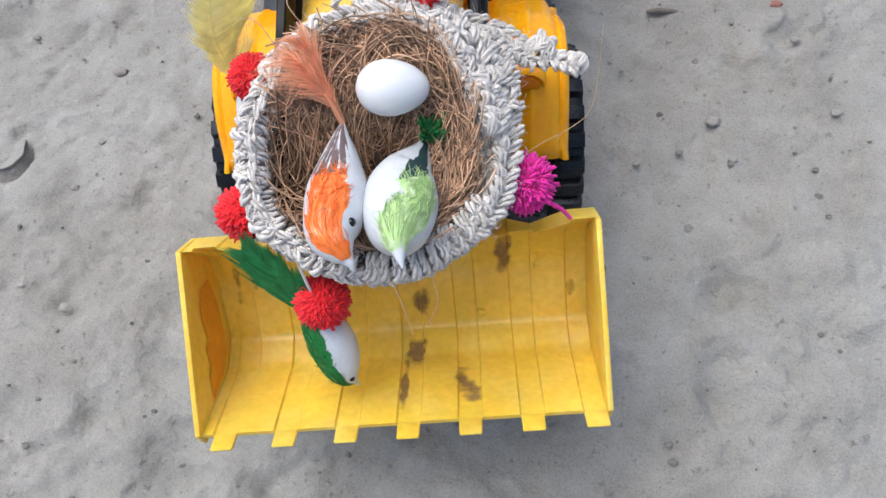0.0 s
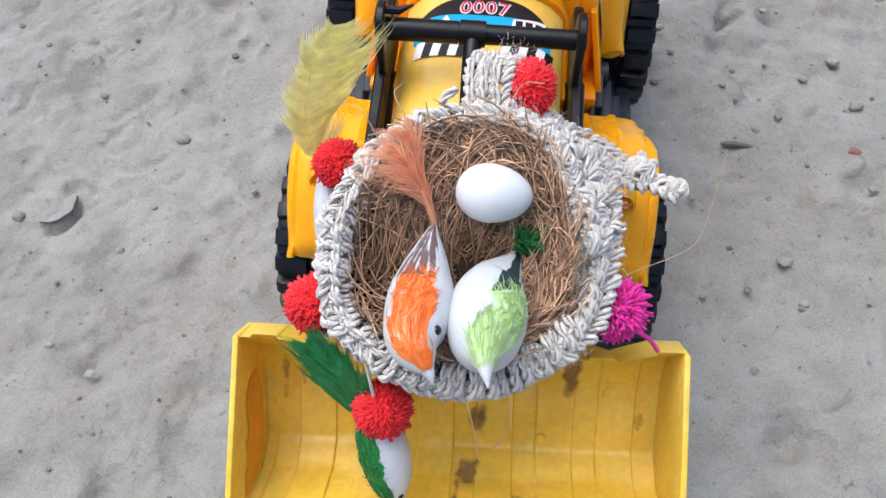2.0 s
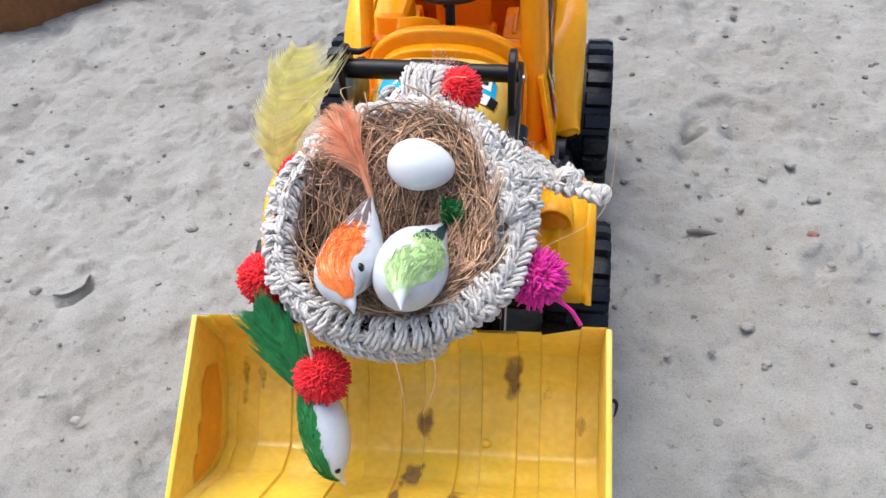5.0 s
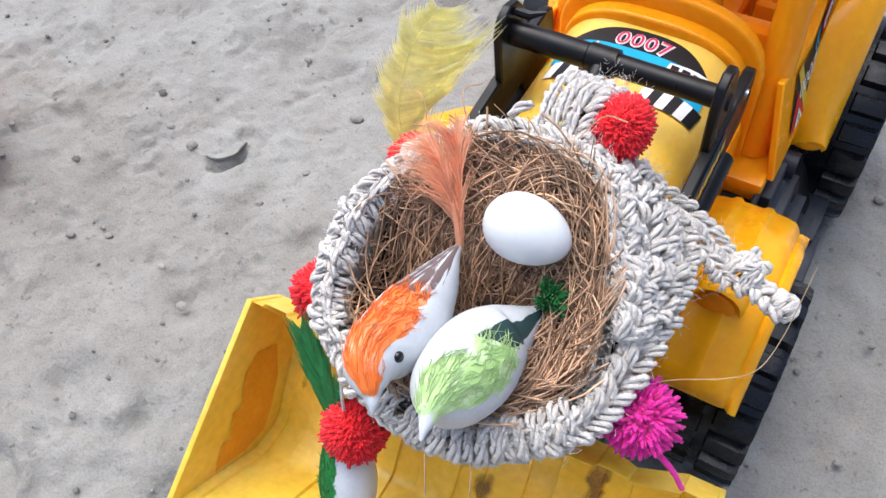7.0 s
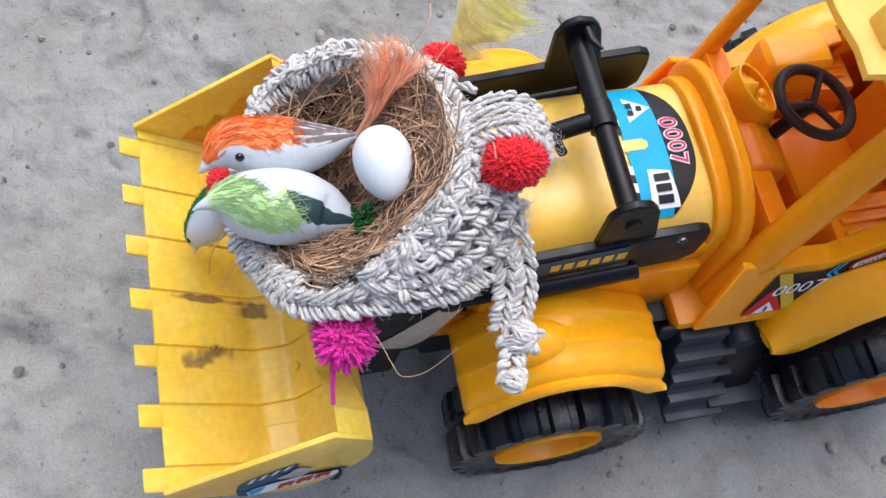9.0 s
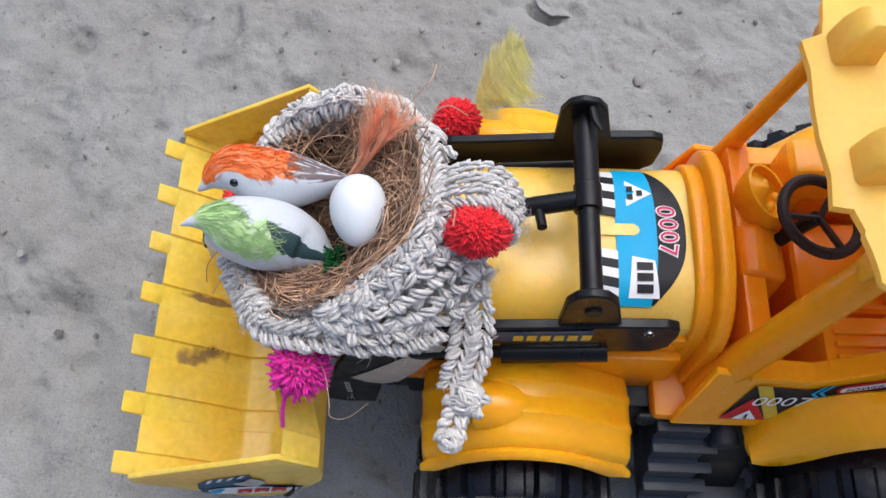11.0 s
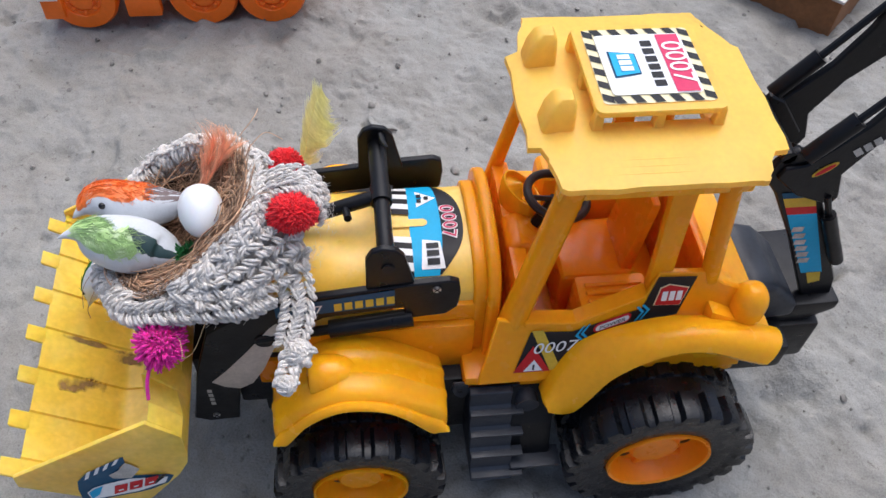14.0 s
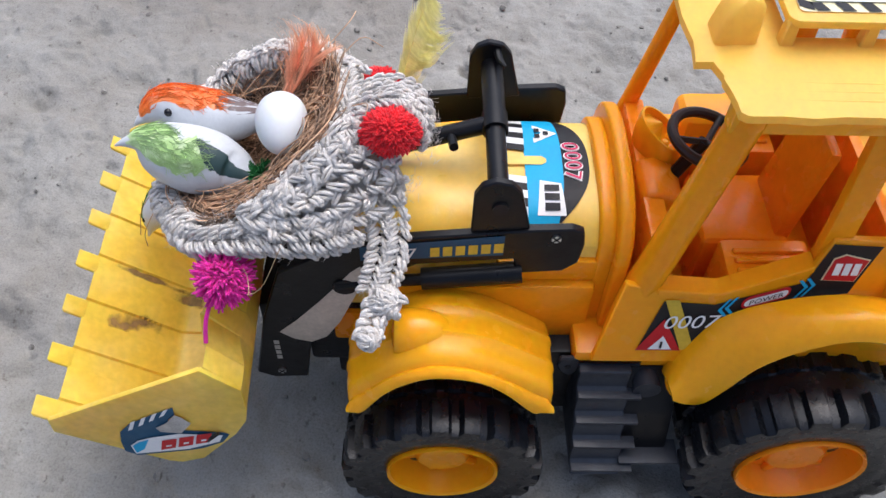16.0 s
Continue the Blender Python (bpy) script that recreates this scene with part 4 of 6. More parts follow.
for s in mirror(1):
    part("rear_fender", arc_band([(0.0955, 0.0765), (0.0990, 0.0945), (0.1070, 0.1115), (0.1175, 0.1228), (0.1320, 0.1300), (0.1470, 0.1338), (0.1620, 0.1340), (0.1780, 0.1305), (0.1945, 0.1250), (0.2130, 0.1170)], [(0.0975, 0.0800), (0.1040, 0.0770), (0.1110, 0.0782), (0.1175, 0.0905), (0.1250, 0.1080), (0.1372, 0.1207), (0.1529, 0.1284), (0.1706, 0.1273), (0.1875, 0.1195), (0.2035, 0.1120)], s, 0.0540, 0.0722, 0.0072, thick=0.0030), AMBER, loader, "rounded amber rear mudguard")
    part("fender_end", blob((s * 0.0630, 0.1010, 0.0800), (0.0085, 0.0055, 0.0050), u=18, v=10), AMBER, loader)
    part("tail_lamp", blob((s * 0.0505, 0.1930, 0.1345), (0.0085, 0.0088, 0.0145), u=20, v=12, power=0.8), AMBER, loader, "moulded amber tail lamp")
    # front
    fender = part("front_fender", front_fender(s), AMBER, loader, "rounded amber front mudguard with a rolled lip", angle=40)
    lamp = bmesh.new()
    bridge(lamp, [[Vector((s * (0.0600 + r * math.cos(a)), y, 0.1130 + 1.06 * r * math.sin(a))) for a in np.linspace(0, 2 * math.pi, 29)[:-1]] for y, r in ((-0.0195, 0.0078), (-0.0205, 0.0088), (-0.0190, 0.0096), (-0.0140, 0.0100), (-0.0080, 0.0096), (-0.0030, 0.0082), (0.0005, 0.0060), (0.0026, 0.0034), (0.0034, 0.0008))])
    part("head_lamp", lamp, AMBER, fender, "moulded amber headlamp", angle=50)
    part("lamp_bowl", blob((s * 0.0600, -0.0203, 0.1130), (0.0070, 0.0016, 0.0074), u=18, v=8), ORANGE, fender, "sunken orange headlamp bowl")
    part("fender_wall", prism([(-0.034, 0.082), (-0.032, 0.097), (-0.013, 0.1120), (0.0, 0.1145), (0.013, 0.1110), (0.034, 0.0955), (0.038, 0.082)], 0.038, 0.041, lambda u, v, a: Vector((s * a, u, v)), 0.0005), AMBER, loader)

# lift arms
ARM = [(0.0525, 0.147), (0.0515, 0.1545), (0.047, 0.1565), (0.0315, 0.1555), (-0.015, 0.1500), (-0.032, 0.1485), (-0.050, 0.1390), (-0.068, 0.1265), (-0.0785, 0.092), (-0.0875, 0.047), (-0.080, 0.0425), (-0.064, 0.0435), (-0.0585, 0.080), (-0.043, 0.106), (-0.030, 0.122), (-0.012, 0.1335), (0.026, 0.138), (0.027, 0.1285), (0.046, 0.1305), (0.0515, 0.136)]
EAR = [(0.0085, 0.150), (0.0088, 0.1730), (0.0115, 0.1785), (0.0165, 0.1808), (0.0225, 0.1792), (0.0262, 0.1745), (0.0300, 0.158), (0.0315, 0.152)]
for s in mirror(1):
    arm = part("lift_arm", prism(ARM, 0.0375, 0.0415, lambda u, v, a: Vector((s * a, u, v)), 0.0006), BLACK, loader, "black plastic lift arm")
    part("arm_ear", prism(EAR, 0.0368, 0.0402, lambda u, v, a: Vector((s * a, u, v)), 0.0006), BLACK, arm)
    part("pivot_hole", tube([(s * 0.0360, 0.0187, 0.1672), (s * 0.0412, 0.0187, 0.1672)], 0.0030, 16), INK_BLACK, arm)
    for y, z in ((0.041, 0.1515), (-0.0755, 0.0495)):
        part("screw", tube([(s * 0.0385, y, z), (s * 0.0424, y, z)], 0.0019, 14), STEEL, arm, "small steel cross-head screw")
        for d in (1, -1):
            part("slot", tube([(s * 0.0425, y - 0.0012, z - d * 0.0012), (s * 0.0425, y + 0.0012, z + d * 0.0012)], 0.0003, 4), BLACK, arm)
    part("ram", tube([(s * 0.041, -0.010, 0.1235), (s * 0.041, 0.030, 0.1290)], 0.0046, 14), BLACK, loader, "black hydraulic ram")
    part("ram_rod", tube([(s * 0.041, -0.045, 0.119), (s * 0.041, -0.005, 0.124)], 0.0025, 10), BLACK, loader)

    def on_arm(u, v, lift=0.0004):
        return Vector((s * (0.0415 + lift), u, v + 0.118 * u))

    part("arm_print", sheet([(-0.034, 0.1405), (0.0215, 0.1385), (0.0215, 0.1505), (-0.034, 0.1490)], on_arm), INK_NAVY, arm, "dark blue arm sticker")
    for k in range(6):
        u = -0.0068 + k * 0.0049
        part("bar", sheet(rect(u, u + 0.0036, 0.1405, 0.1463), lambda a, b: on_arm(a, b, 0.0007)), INK_GOLD, arm)
    part("number", lettering("0007", 0.0085, lambda u, v: on_arm(-0.0205 + s * u, 0.1432 + v, 0.0007)), INK_WHITE, arm, "white number on blue")
    part("arm_print", sheet([(-0.0725, 0.0835), (-0.0665, 0.0780), (-0.0590, 0.0755), (-0.0520, 0.0800), (-0.0450, 0.0925), (-0.0375, 0.1120), (-0.0315, 0.1290), (-0.0345, 0.1325), (-0.0385, 0.1285), (-0.0465, 0.1165), (-0.0540, 0.1060), (-0.0640, 0.0930)], lambda u, v: Vector((s * 0.0419, u, v))), INK_BEIGE, arm, "worn beige arm sticker")
    part("arm_hole", tube([(s * 0.0416, -0.0415, 0.1185), (s * 0.0424, -0.0415, 0.1185)], 0.0048, 18), INK_BLACK, arm)
    for k in range(4):
        part("bar", sheet(rect(-0.0762, -0.0738, 0.0605 + k * 0.0042, 0.0637 + k * 0.0042), lambda u, v: Vector((s * 0.0419, u, v))), INK_GREY, arm)
part("cross_tube", tube([(-0.0385, 0.0182, 0.1685), (0.0385, 0.0182, 0.1685)], 0.0040, 16), BLACK, loader, "black cross tube")
part("tube_collar", tube([(-0.0385, 0.0182, 0.1685), (-0.0085, 0.0182, 0.1685)], 0.0046, 16), BLACK, loader)
part("centre_rod", tube([(-0.003, 0.0182, 0.1685), (-0.002, -0.02, 0.1560), (-0.001, -0.05, 0.146)], 0.0036, 14), BLACK, loader)
part("rod_boss", tube([(-0.0080, 0.0182, 0.1685), (0.002, 0.0182, 0.1685)], 0.0052, 16), BLACK, loader)
part("centre_rod_peg", tube([(-0.001, 0.001, 0.1632), (0.0075, 0.002, 0.1650)], 0.0019, 10), BLACK, loader)
part("hook", tube([(-0.0375, 0.020, 0.1765), (-0.032, 0.021, 0.1755), (-0.0265, 0.023, 0.1770)], [0.0017, 0.0016, 0.0005], 8), BLACK, loader)

# front frame behind the bucket
part("front_frame", block(-0.036, 0.036, -0.062, -0.03, 0.05, 0.10, 0.003), BLACK, loader)
part("chassis_nose", block(-0.0385, 0.0385, -0.0490, -0.0290, 0.0725, 0.0940, 0.002), ORANGE, loader)
part("bucket_link", block(-0.03, 0.03, -0.083, -0.055, 0.07, 0.088, 0.002), BLACK, loader)

# bucket
BX = 0.0032
BUCKET = Matrix.Translation((BX, -0.122, 0.085)) @ Matrix.Rotation(radians(2.0), 4, "Z") @ Matrix.Rotation(radians(-1.2), 4, "Y") @ Matrix.Translation((0, 0.122, -0.085))
BUCKET_INNER = [(-0.160, 0.0865), (-0.124, 0.0575), (-0.110, 0.0565), (-0.090, 0.0775), (-0.0835, 0.0935), (-0.0945, 0.1237)]
BUCKET_OUTER = [(-0.0815, 0.1085), (-0.0815, 0.0930), (-0.0875, 0.0755), (-0.1060, 0.0530), (-0.1195, 0.0485), (-0.1390, 0.0660), (-0.1608, 0.0845)]
TOOTH_AT = [-0.0778 + 0.0251 * k for k in range(7)]
TOOTH_W = 0.0100


def bump01(x, lo, hi, soft):
    """1 between lo and hi, falling to 0 over soft outside."""
    return max(0.0, min(1.0, (x - lo) / soft + 1)) * max(0.0, min(1.0, (hi - x) / soft + 1))


def soft_line(pts, n, r=0.004):
    """A profile of straight runs whose corners are rounded, in n even steps."""
    pts = [Vector((0, y, z)) for y, z in pts]
    far = [0.0]
    for a, b in zip(pts, pts[1:]):
        far.append(far[-1] + (b - a).length)

    def at(d):
        d = max(0.0, min(far[-1], d))
        k = max(i for i in range(len(pts) - 1) if far[i] <= d)
        return pts[k].lerp(pts[k + 1], (d - far[k]) / (far[k + 1] - far[k]))

    out = []
    for i in range(n + 1):
        d = far[-1] * i / n
        w = min(r, d, far[-1] - d)
        out.append(sum((at(d + w * q) for q in (-1, -0.6, -0.2, 0.2, 0.6, 1)), Vector()) / 6)
    return out


def bucket_skin():
    half = 0.0826
    stations = [(-half, 0.0)]
    for x in TOOTH_AT:
        stations += [(x - 0.0002, 0.0), (x + 0.0004, -0.0012), (x + TOOTH_W - 0.0004, -0.0012), (x + TOOTH_W + 0.0002, 0.0)]
    stations.append((half, 0.0))
    inner, outer = soft_line(BUCKET_INNER, 88, 0.0018), soft_line(BUCKET_OUTER, 40)
    rings = []
    for x, off in stations:
        # the lip steps forward away from the bucket's ends
        step = 0.0 if abs(x) > 0.066 else 0.0034
        dent = 0.0020 if 0.050 < abs(x) < 0.066 else 0.0
        ring = []
        for i, p in enumerate(inner):
            q = (inner[min(i + 1, 88)] - inner[max(i - 1, 0)]).normalized()
            c = p + Vector((0, -q.z, q.y)) * off
            ring.append(Vector((x, c.y - step * max(0.0, (c.z - 0.108) / 0.0157), c.z)))
        for i, p in enumerate(outer):
            k = max(0.0, (p.z - 0.095) / 0.0135)
            ring.append(Vector((x, p.y - (step * 0.6 + dent) * k, p.z - dent * k)))
        rings.append(ring)
    bm = bmesh.new()
    bridge(bm, rings)
    bm.transform(BUCKET)
    return bm


bucket = part("bucket", bucket_skin(), YELLOW, loader, "pale yellow ribbed bucket with brown dirt stains", angle=25)
for x in TOOTH_AT:
    bm = prism([(x + 0.0003, -0.1596), (x + TOOTH_W - 0.0003, -0.1596), (x + TOOTH_W * 0.95, -0.1675), (x + TOOTH_W * 0.05, -0.1675)], -0.0036, -0.0014, lambda u, v, a: Vector((u, v, 0.0865 + a - (v + 0.160) * 0.806)), 0.0004)
    bm.transform(BUCKET)
    part("tooth", bm, YELLOW, bucket)
for s in mirror(1):
    outline = [(-0.1612, 0.0885), (-0.1618, 0.0790), (-0.1400, 0.0630), (-0.1215, 0.0495), (-0.1165, 0.0480), (-0.1065, 0.0515), (-0.0890, 0.0735), (-0.0835, 0.0840), (-0.0818, 0.0930), (-0.0815, 0.1090), (-0.0945, 0.1245)]
    bm = prism(outline, s * 0.0822, s * 0.0845, yz, 0.0007, 2)
    bm.transform(BUCKET)
    cheek = part("cheek", bm, YELLOW, bucket)

    def on_cheek(u, v, lift=0.0003):
        return BUCKET @ Vector((s * (0.0845 + lift), u, v))

    part("cheek_print", sheet([(-0.1353, 0.0784), (-0.1300, 0.0852), (-0.1205, 0.0915), (-0.1099, 0.0979), (-0.1104, 0.0920), (-0.1140, 0.0875), (-0.1120, 0.0790), (-0.0940, 0.0758), (-0.0918, 0.0740), (-0.0955, 0.0672), (-0.1050, 0.0618), (-0.1111, 0.0602), (-0.1335, 0.0568), (-0.1378, 0.0610), (-0.1372, 0.0700)], on_cheek), INK_NAVY, cheek, "worn navy logo sticker with torn edges")
    for k in range(4):
        u, v = -0.1318 + 0.0050 * k, 0.0795 + 0.0036 * k
        part("stripe", sheet([(u, v), (u + 0.0022, v + 0.0014), (u + 0.0050, v + 0.0086 - 0.0006 * k), (u + 0.0028, v + 0.0072 - 0.0006 * k)], lambda a, b: on_cheek(a, b, 0.0005)), INK_WHITE, cheek)
    part("cheek_print", sheet([(-0.1200, 0.0822), (-0.1150, 0.0858), (-0.1104, 0.0925), (-0.1082, 0.0905), (-0.1052, 0.0852), (-0.1108, 0.0770), (-0.1160, 0.0778), (-0.1190, 0.0788)], lambda u, v: on_cheek(u, v, 0.0008)), INK_GREY, cheek, "greyed torn part of a sticker")
    part("cheek_print", sheet([(-0.1340, 0.0668), (-0.1300, 0.0712), (-0.1244, 0.0735), (-0.1120, 0.0765), (-0.0945, 0.0742), (-0.0968, 0.0685), (-0.1108, 0.0625), (-0.1336, 0.0592)], lambda u, v: on_cheek(u, v, 0.0008)), INK_WHITE, cheek, "white-edged logo plate")
    part("cheek_print", sheet([(-0.1330, 0.0672), (-0.1296, 0.0704), (-0.1252, 0.0724), (-0.1288, 0.0640), (-0.1330, 0.0605)], lambda u, v: on_cheek(u, v, 0.0011)), INK_BLUE, cheek, "blue corner of a logo plate")
    for k in range(3):
        u, v = -0.1222 + 0.0076 * k, 0.0640 + 0.0022 * k
        part("bar", sheet([(u, v - 0.0012), (u + 0.0064, v + 0.0006), (u + 0.0086, v + 0.0086), (u + 0.0022, v + 0.0072)], lambda a, b: on_cheek(a, b, 0.0011)), INK_RED, cheek)
        part("bar", sheet([(u + 0.0028, v + 0.0020), (u + 0.0052, v + 0.0026), (u + 0.0056, v + 0.0040), (u + 0.0032, v + 0.0034)], lambda a, b: on_cheek(a, b, 0.0014)), INK_WHITE, cheek)


# painted shade of the outside sticker as it shows through the cheek
part("cheek_shade", sheet([(-0.143, 0.0750), (-0.134, 0.0830), (-0.131, 0.0800), (-0.124, 0.0900), (-0.120, 0.0870), (-0.112, 0.0990), (-0.103, 0.1010), (-0.094, 0.0930), (-0.1000, 0.0790), (-0.110, 0.0680), (-0.118, 0.0620), (-0.129, 0.0655)], lambda u, v: BUCKET @ Vector((-0.0822 + 0.0004, u, v))), AMBER_SHADE, bucket, "darker amber shade of the outer sticker inside the bucket cheek")
part("sticker_curl", tube(spline([BUCKET @ Vector(p) for p in ((0.0846, -0.0960, 0.0745), (0.0876, -0.0955, 0.0800), (0.0893, -0.0975, 0.0800), (0.0885, -0.1000, 0.0750))], 10), [0.0003, 0.0005, 0.0007, 0.0008, 0.0009, 0.0009, 0.0009, 0.0008, 0.0007, 0.0005, 0.0003], 6), INK_BLACK, bucket, "curled torn end of a sticker")


INNER = soft_line(BUCKET_INNER, 400, 0.0018)


def in_bucket(x, t):
    """A place on the bucket's inner face: across, and from the front edge (0) to the lip (1)."""
    k = max(1, min(399, round(t * 400)))
    p, q = INNER[k], (INNER[k + 1] - INNER[k - 1]).normalized()
    off = -0.0012 if any(a <= x <= a + TOOTH_W for a in TOOTH_AT) else 0.0
    return BUCKET @ (Vector((x, p.y, p.z)) + Vector((0, -q.z, q.y)) * (off + 0.00025))


def stain(x0, x1, t0, t1, strength, skew=0.0):
    """A thin patch of dried mud that thins out towards its edge."""
    bm = bmesh.new()
    cover = bm.verts.layers.float.new("cover")
    n, m = 28, 44
    grid = []
    for i in range(n + 1):
        row = []
        for j in range(m + 1):
            u, w = i / n * 2 - 1, j / m * 2 - 1
            v = bm.verts.new(in_bucket(x0 + (x1 - x0) * i / n + skew * w * (x1 - x0), t0 + (t1 - t0) * j / m))
            wobble = Vector((v.co.x * 90, v.co.y * 90, v.co.z * 90))
            d = math.hypot(u, w) + 0.55 * noise.noise(wobble) + 0.3 * noise.noise(wobble * 2.7)
            edge = max(0.0, 1 - max(abs(u), abs(w)) ** 6)
            v[cover] = strength * min(1.0, max(0.0, 1.5 * (1 - d))) * edge - 0.35 * (1 - strength)
            row.append(v)
        grid.append(row)
    for i in range(n):
        for j in range(m):
            bm.faces.new((grid[i][j], grid[i + 1][j], grid[i + 1][j + 1], grid[i][j + 1]))
    return bm


for x0, x1, t0, t1, strength, skew in ((-0.0028, 0.0022, 0.0, 0.38, 0.95, 0.15), (-0.0010, 0.0098, 0.26, 0.42, 0.95, 0.1), (0.0200, 0.0330, 0.07, 0.27, 0.9, -0.2), (0.0030, 0.0150, 0.46, 0.60, 0.8, 0), (0.0405, 0.0510, 0.58, 0.80, 0.85, 0), (0.0720, 0.0790, 0.46, 0.60, 0.5, 0), (-0.0765, -0.0710, 0.54, 0.76, 0.6, 0.2), (-0.0690, -0.0630, 0.58, 0.70, 0.5, 0), (0.0560, 0.0650, 0.56, 0.76, 0.4, 0), (-0.0300, -0.0180, 0.60, 0.84, 0.35, 0), (-0.076, 0.076, 0.44, 0.66, 0.22, 0), (-0.07, 0.07, 0.82, 0.96, 0.28, 0)):
    part("stain", stain(x0, x1, t0, t1, strength, skew), STAIN, bucket, "dried brown mud patch")
for x, t in ((0.0346, 0.47), (-0.0316, 0.70)):
    bm = bmesh.new()
    p = in_bucket(x, t)
    blob(p, (0.0024, 0.0018, 0.0022), bm, u=12, v=8)
    part("stud", bm, YELLOW, bucket)

# backhoe behind the cab
part("backhoe_seat", prism([(0.198, 0.088), (0.1985, 0.107), (0.2030, 0.115), (0.2120, 0.1185), (0.2240, 0.1155), (0.2410, 0.099), (0.2420, 0.088), (0.206, 0.084)], -0.016, 0.030, yz, 0.006, 4), GREY_BLUE, loader, "dark moulded rear seat housing")
part("backhoe_plate", prism([(0.2, 0.079), (0.2, 0.0925), (0.268, 0.0955), (0.268, 0.088), (0.25, 0.077)], -0.027, 0.027, yz, 0.002, 2), BLACK, loader)
part("rear_frame", block(-0.045, 0.045, 0.196, 0.238, 0.060, 0.081, 0.003), BLACK, loader)
part("rear_frame", block(-0.03, 0.03, 0.21, 0.262, 0.045, 0.079, 0.003), BLACK, loader)
MAST = [(0.1925, 0.192), (0.1960, 0.2015), (0.204, 0.2085), (0.212, 0.2045), (0.2270, 0.184), (0.2275, 0.1755), (0.262, 0.108), (0.2650, 0.0945), (0.256, 0.0925), (0.247, 0.0955), (0.2225, 0.1445), (0.202, 0.180)]
BOOM = [(0.1975, 0.1930), (0.1996, 0.1990), (0.2091, 0.2005), (0.2295, 0.2235), (0.2398, 0.2433), (0.2425, 0.2530), (0.2420, 0.2700), (0.248, 0.281), (0.259, 0.280), (0.263, 0.268), (0.2620, 0.2385), (0.2551, 0.2297), (0.2394, 0.2135), (0.2290, 0.1935), (0.2337, 0.1780), (0.2315, 0.1725), (0.2238, 0.1751), (0.2120, 0.1800)]
for s in mirror(1):
    mast = part("mast", prism(MAST if s > 0 else [(0.1985, 0.196), (0.204, 0.2085), (0.212, 0.2045), (0.2275, 0.184), (0.222, 0.176)], 0.016, 0.0205, lambda u, v, a: Vector((s * a, u, v)), 0.0008), BLACK, loader, "black backhoe mast plate")

    def on_mast(u, v, lift=0.0004):
        return Vector((s * (0.0205 + lift), u, v))

    if s > 0:
        for z0, z1, ink in ((0.1770, 0.1810, INK_NAVY), (0.1705, 0.1770, INK_GOLD), (0.165, 0.1705, INK_RED), (0.116, 0.165, INK_BLUE)):
            def edge(z):
                return 0.2035 + (0.1835 - z) * 0.53, 0.2200 + (0.1835 - z) * 0.46

            part("mast_print", sheet([(edge(z0)[0], z0), (edge(z0)[1], z0), (edge(z1)[1], z1), (edge(z1)[0], z1)], on_mast), ink, mast)
        for k in range(6):
            z = 0.1555 - k * 0.0052
            u = 0.2200 + (0.1555 - z) * 0.49
            part("bar", sheet(rect(u, u + 0.0060, z - 0.0038, z), lambda a, b: on_mast(a, b, 0.0007)), INK_GREY, mast)
        part("bar", sheet([(0.2420, 0.1165), (0.2500, 0.1165), (0.2530, 0.108), (0.2470, 0.106)], lambda a, b: on_mast(a, b, 0.0004)), INK_GOLD, mast)
    boom = part("boom", prism(BOOM, 0.0185, 0.0225, lambda u, v, a: Vector((s * a, u, v)), 0.0008), BLACK, loader, "black backhoe boom plate")

    def on_boom(u, v, lift=0.0004):
        a = 0.73
        return Vector((s * (0.0225 + lift), 0.2185 + u * math.cos(a) - v * math.sin(a), 0.198 + u * math.sin(a) + v * math.cos(a)))

    part("badge", sheet([(0.0065 * math.cos(a), 0.0022 * math.sin(a)) for a in np.linspace(0, 2 * math.pi, 17)[:-1]], on_boom), INK_GOLD, boom)
    part("badge", sheet([(0.0052 * math.cos(a), 0.0014 * math.sin(a)) for a in np.linspace(0, 2 * math.pi, 17)[:-1]], lambda u, v: on_boom(u, v, 0.0007)), INK_RED, boom)
    for k in range(3):
        u = 0.0135 + k * 0.0046
        part("bar", sheet(rect(u, u + 0.0034, -0.0026, 0.0026), on_boom), INK_GREY, boom)
    part("boom_print", sheet(rect(0.031, 0.037, -0.003, 0.003), on_boom), INK_RED, boom)
    part("boom_print", sheet(rect(0.037, 0.047, -0.003, 0.003), on_boom), INK_GOLD, boom)
    part("boom_ram", tube([(s * 0.0215, 0.2069, 0.2056), (s * 0.0215, 0.2228, 0.2269)], 0.0042, 14), BLACK, loader, "black hydraulic ram")
    part("ram_rod", tube([(s * 0.0215, 0.2215, 0.2252), (s * 0.0215, 0.2440, 0.2565)], 0.0019, 8), BLACK, loader)
    part("mast_ram", tube([(s * 0.0225, 0.2336, 0.1652), (s * 0.0225, 0.2530, 0.1285)], 0.0038, 12), BLACK, loader)
    part("ram_rod", tube([(s * 0.0225, 0.2275, 0.1790), (s * 0.0225, 0.2345, 0.1640)], 0.0017, 8), BLACK, loader)
part("boom_pin", tube([(-0.027, 0.2505, 0.2655), (0.027, 0.2505, 0.2655)], 0.0050, 14), BLACK, loader)
part("mast_pin", tube([(-0.0205, 0.2, 0.204), (0.0205, 0.2, 0.204)], 0.0035, 12), BLACK, loader)
part("dipper", prism([(0.246, 0.258), (0.242, 0.280), (0.262, 0.330), (0.276, 0.326), (0.266, 0.265)], -0.012, 0.012, yz, 0.002, 2), BLACK, loader)
part("dipper_cap", prism([(0.262, 0.268), (0.262, 0.292), (0.310, 0.310), (0.312, 0.270)], -0.020, 0.004, yz, 0.003, 2), YELLOW, loader, "yellow backhoe arm end")
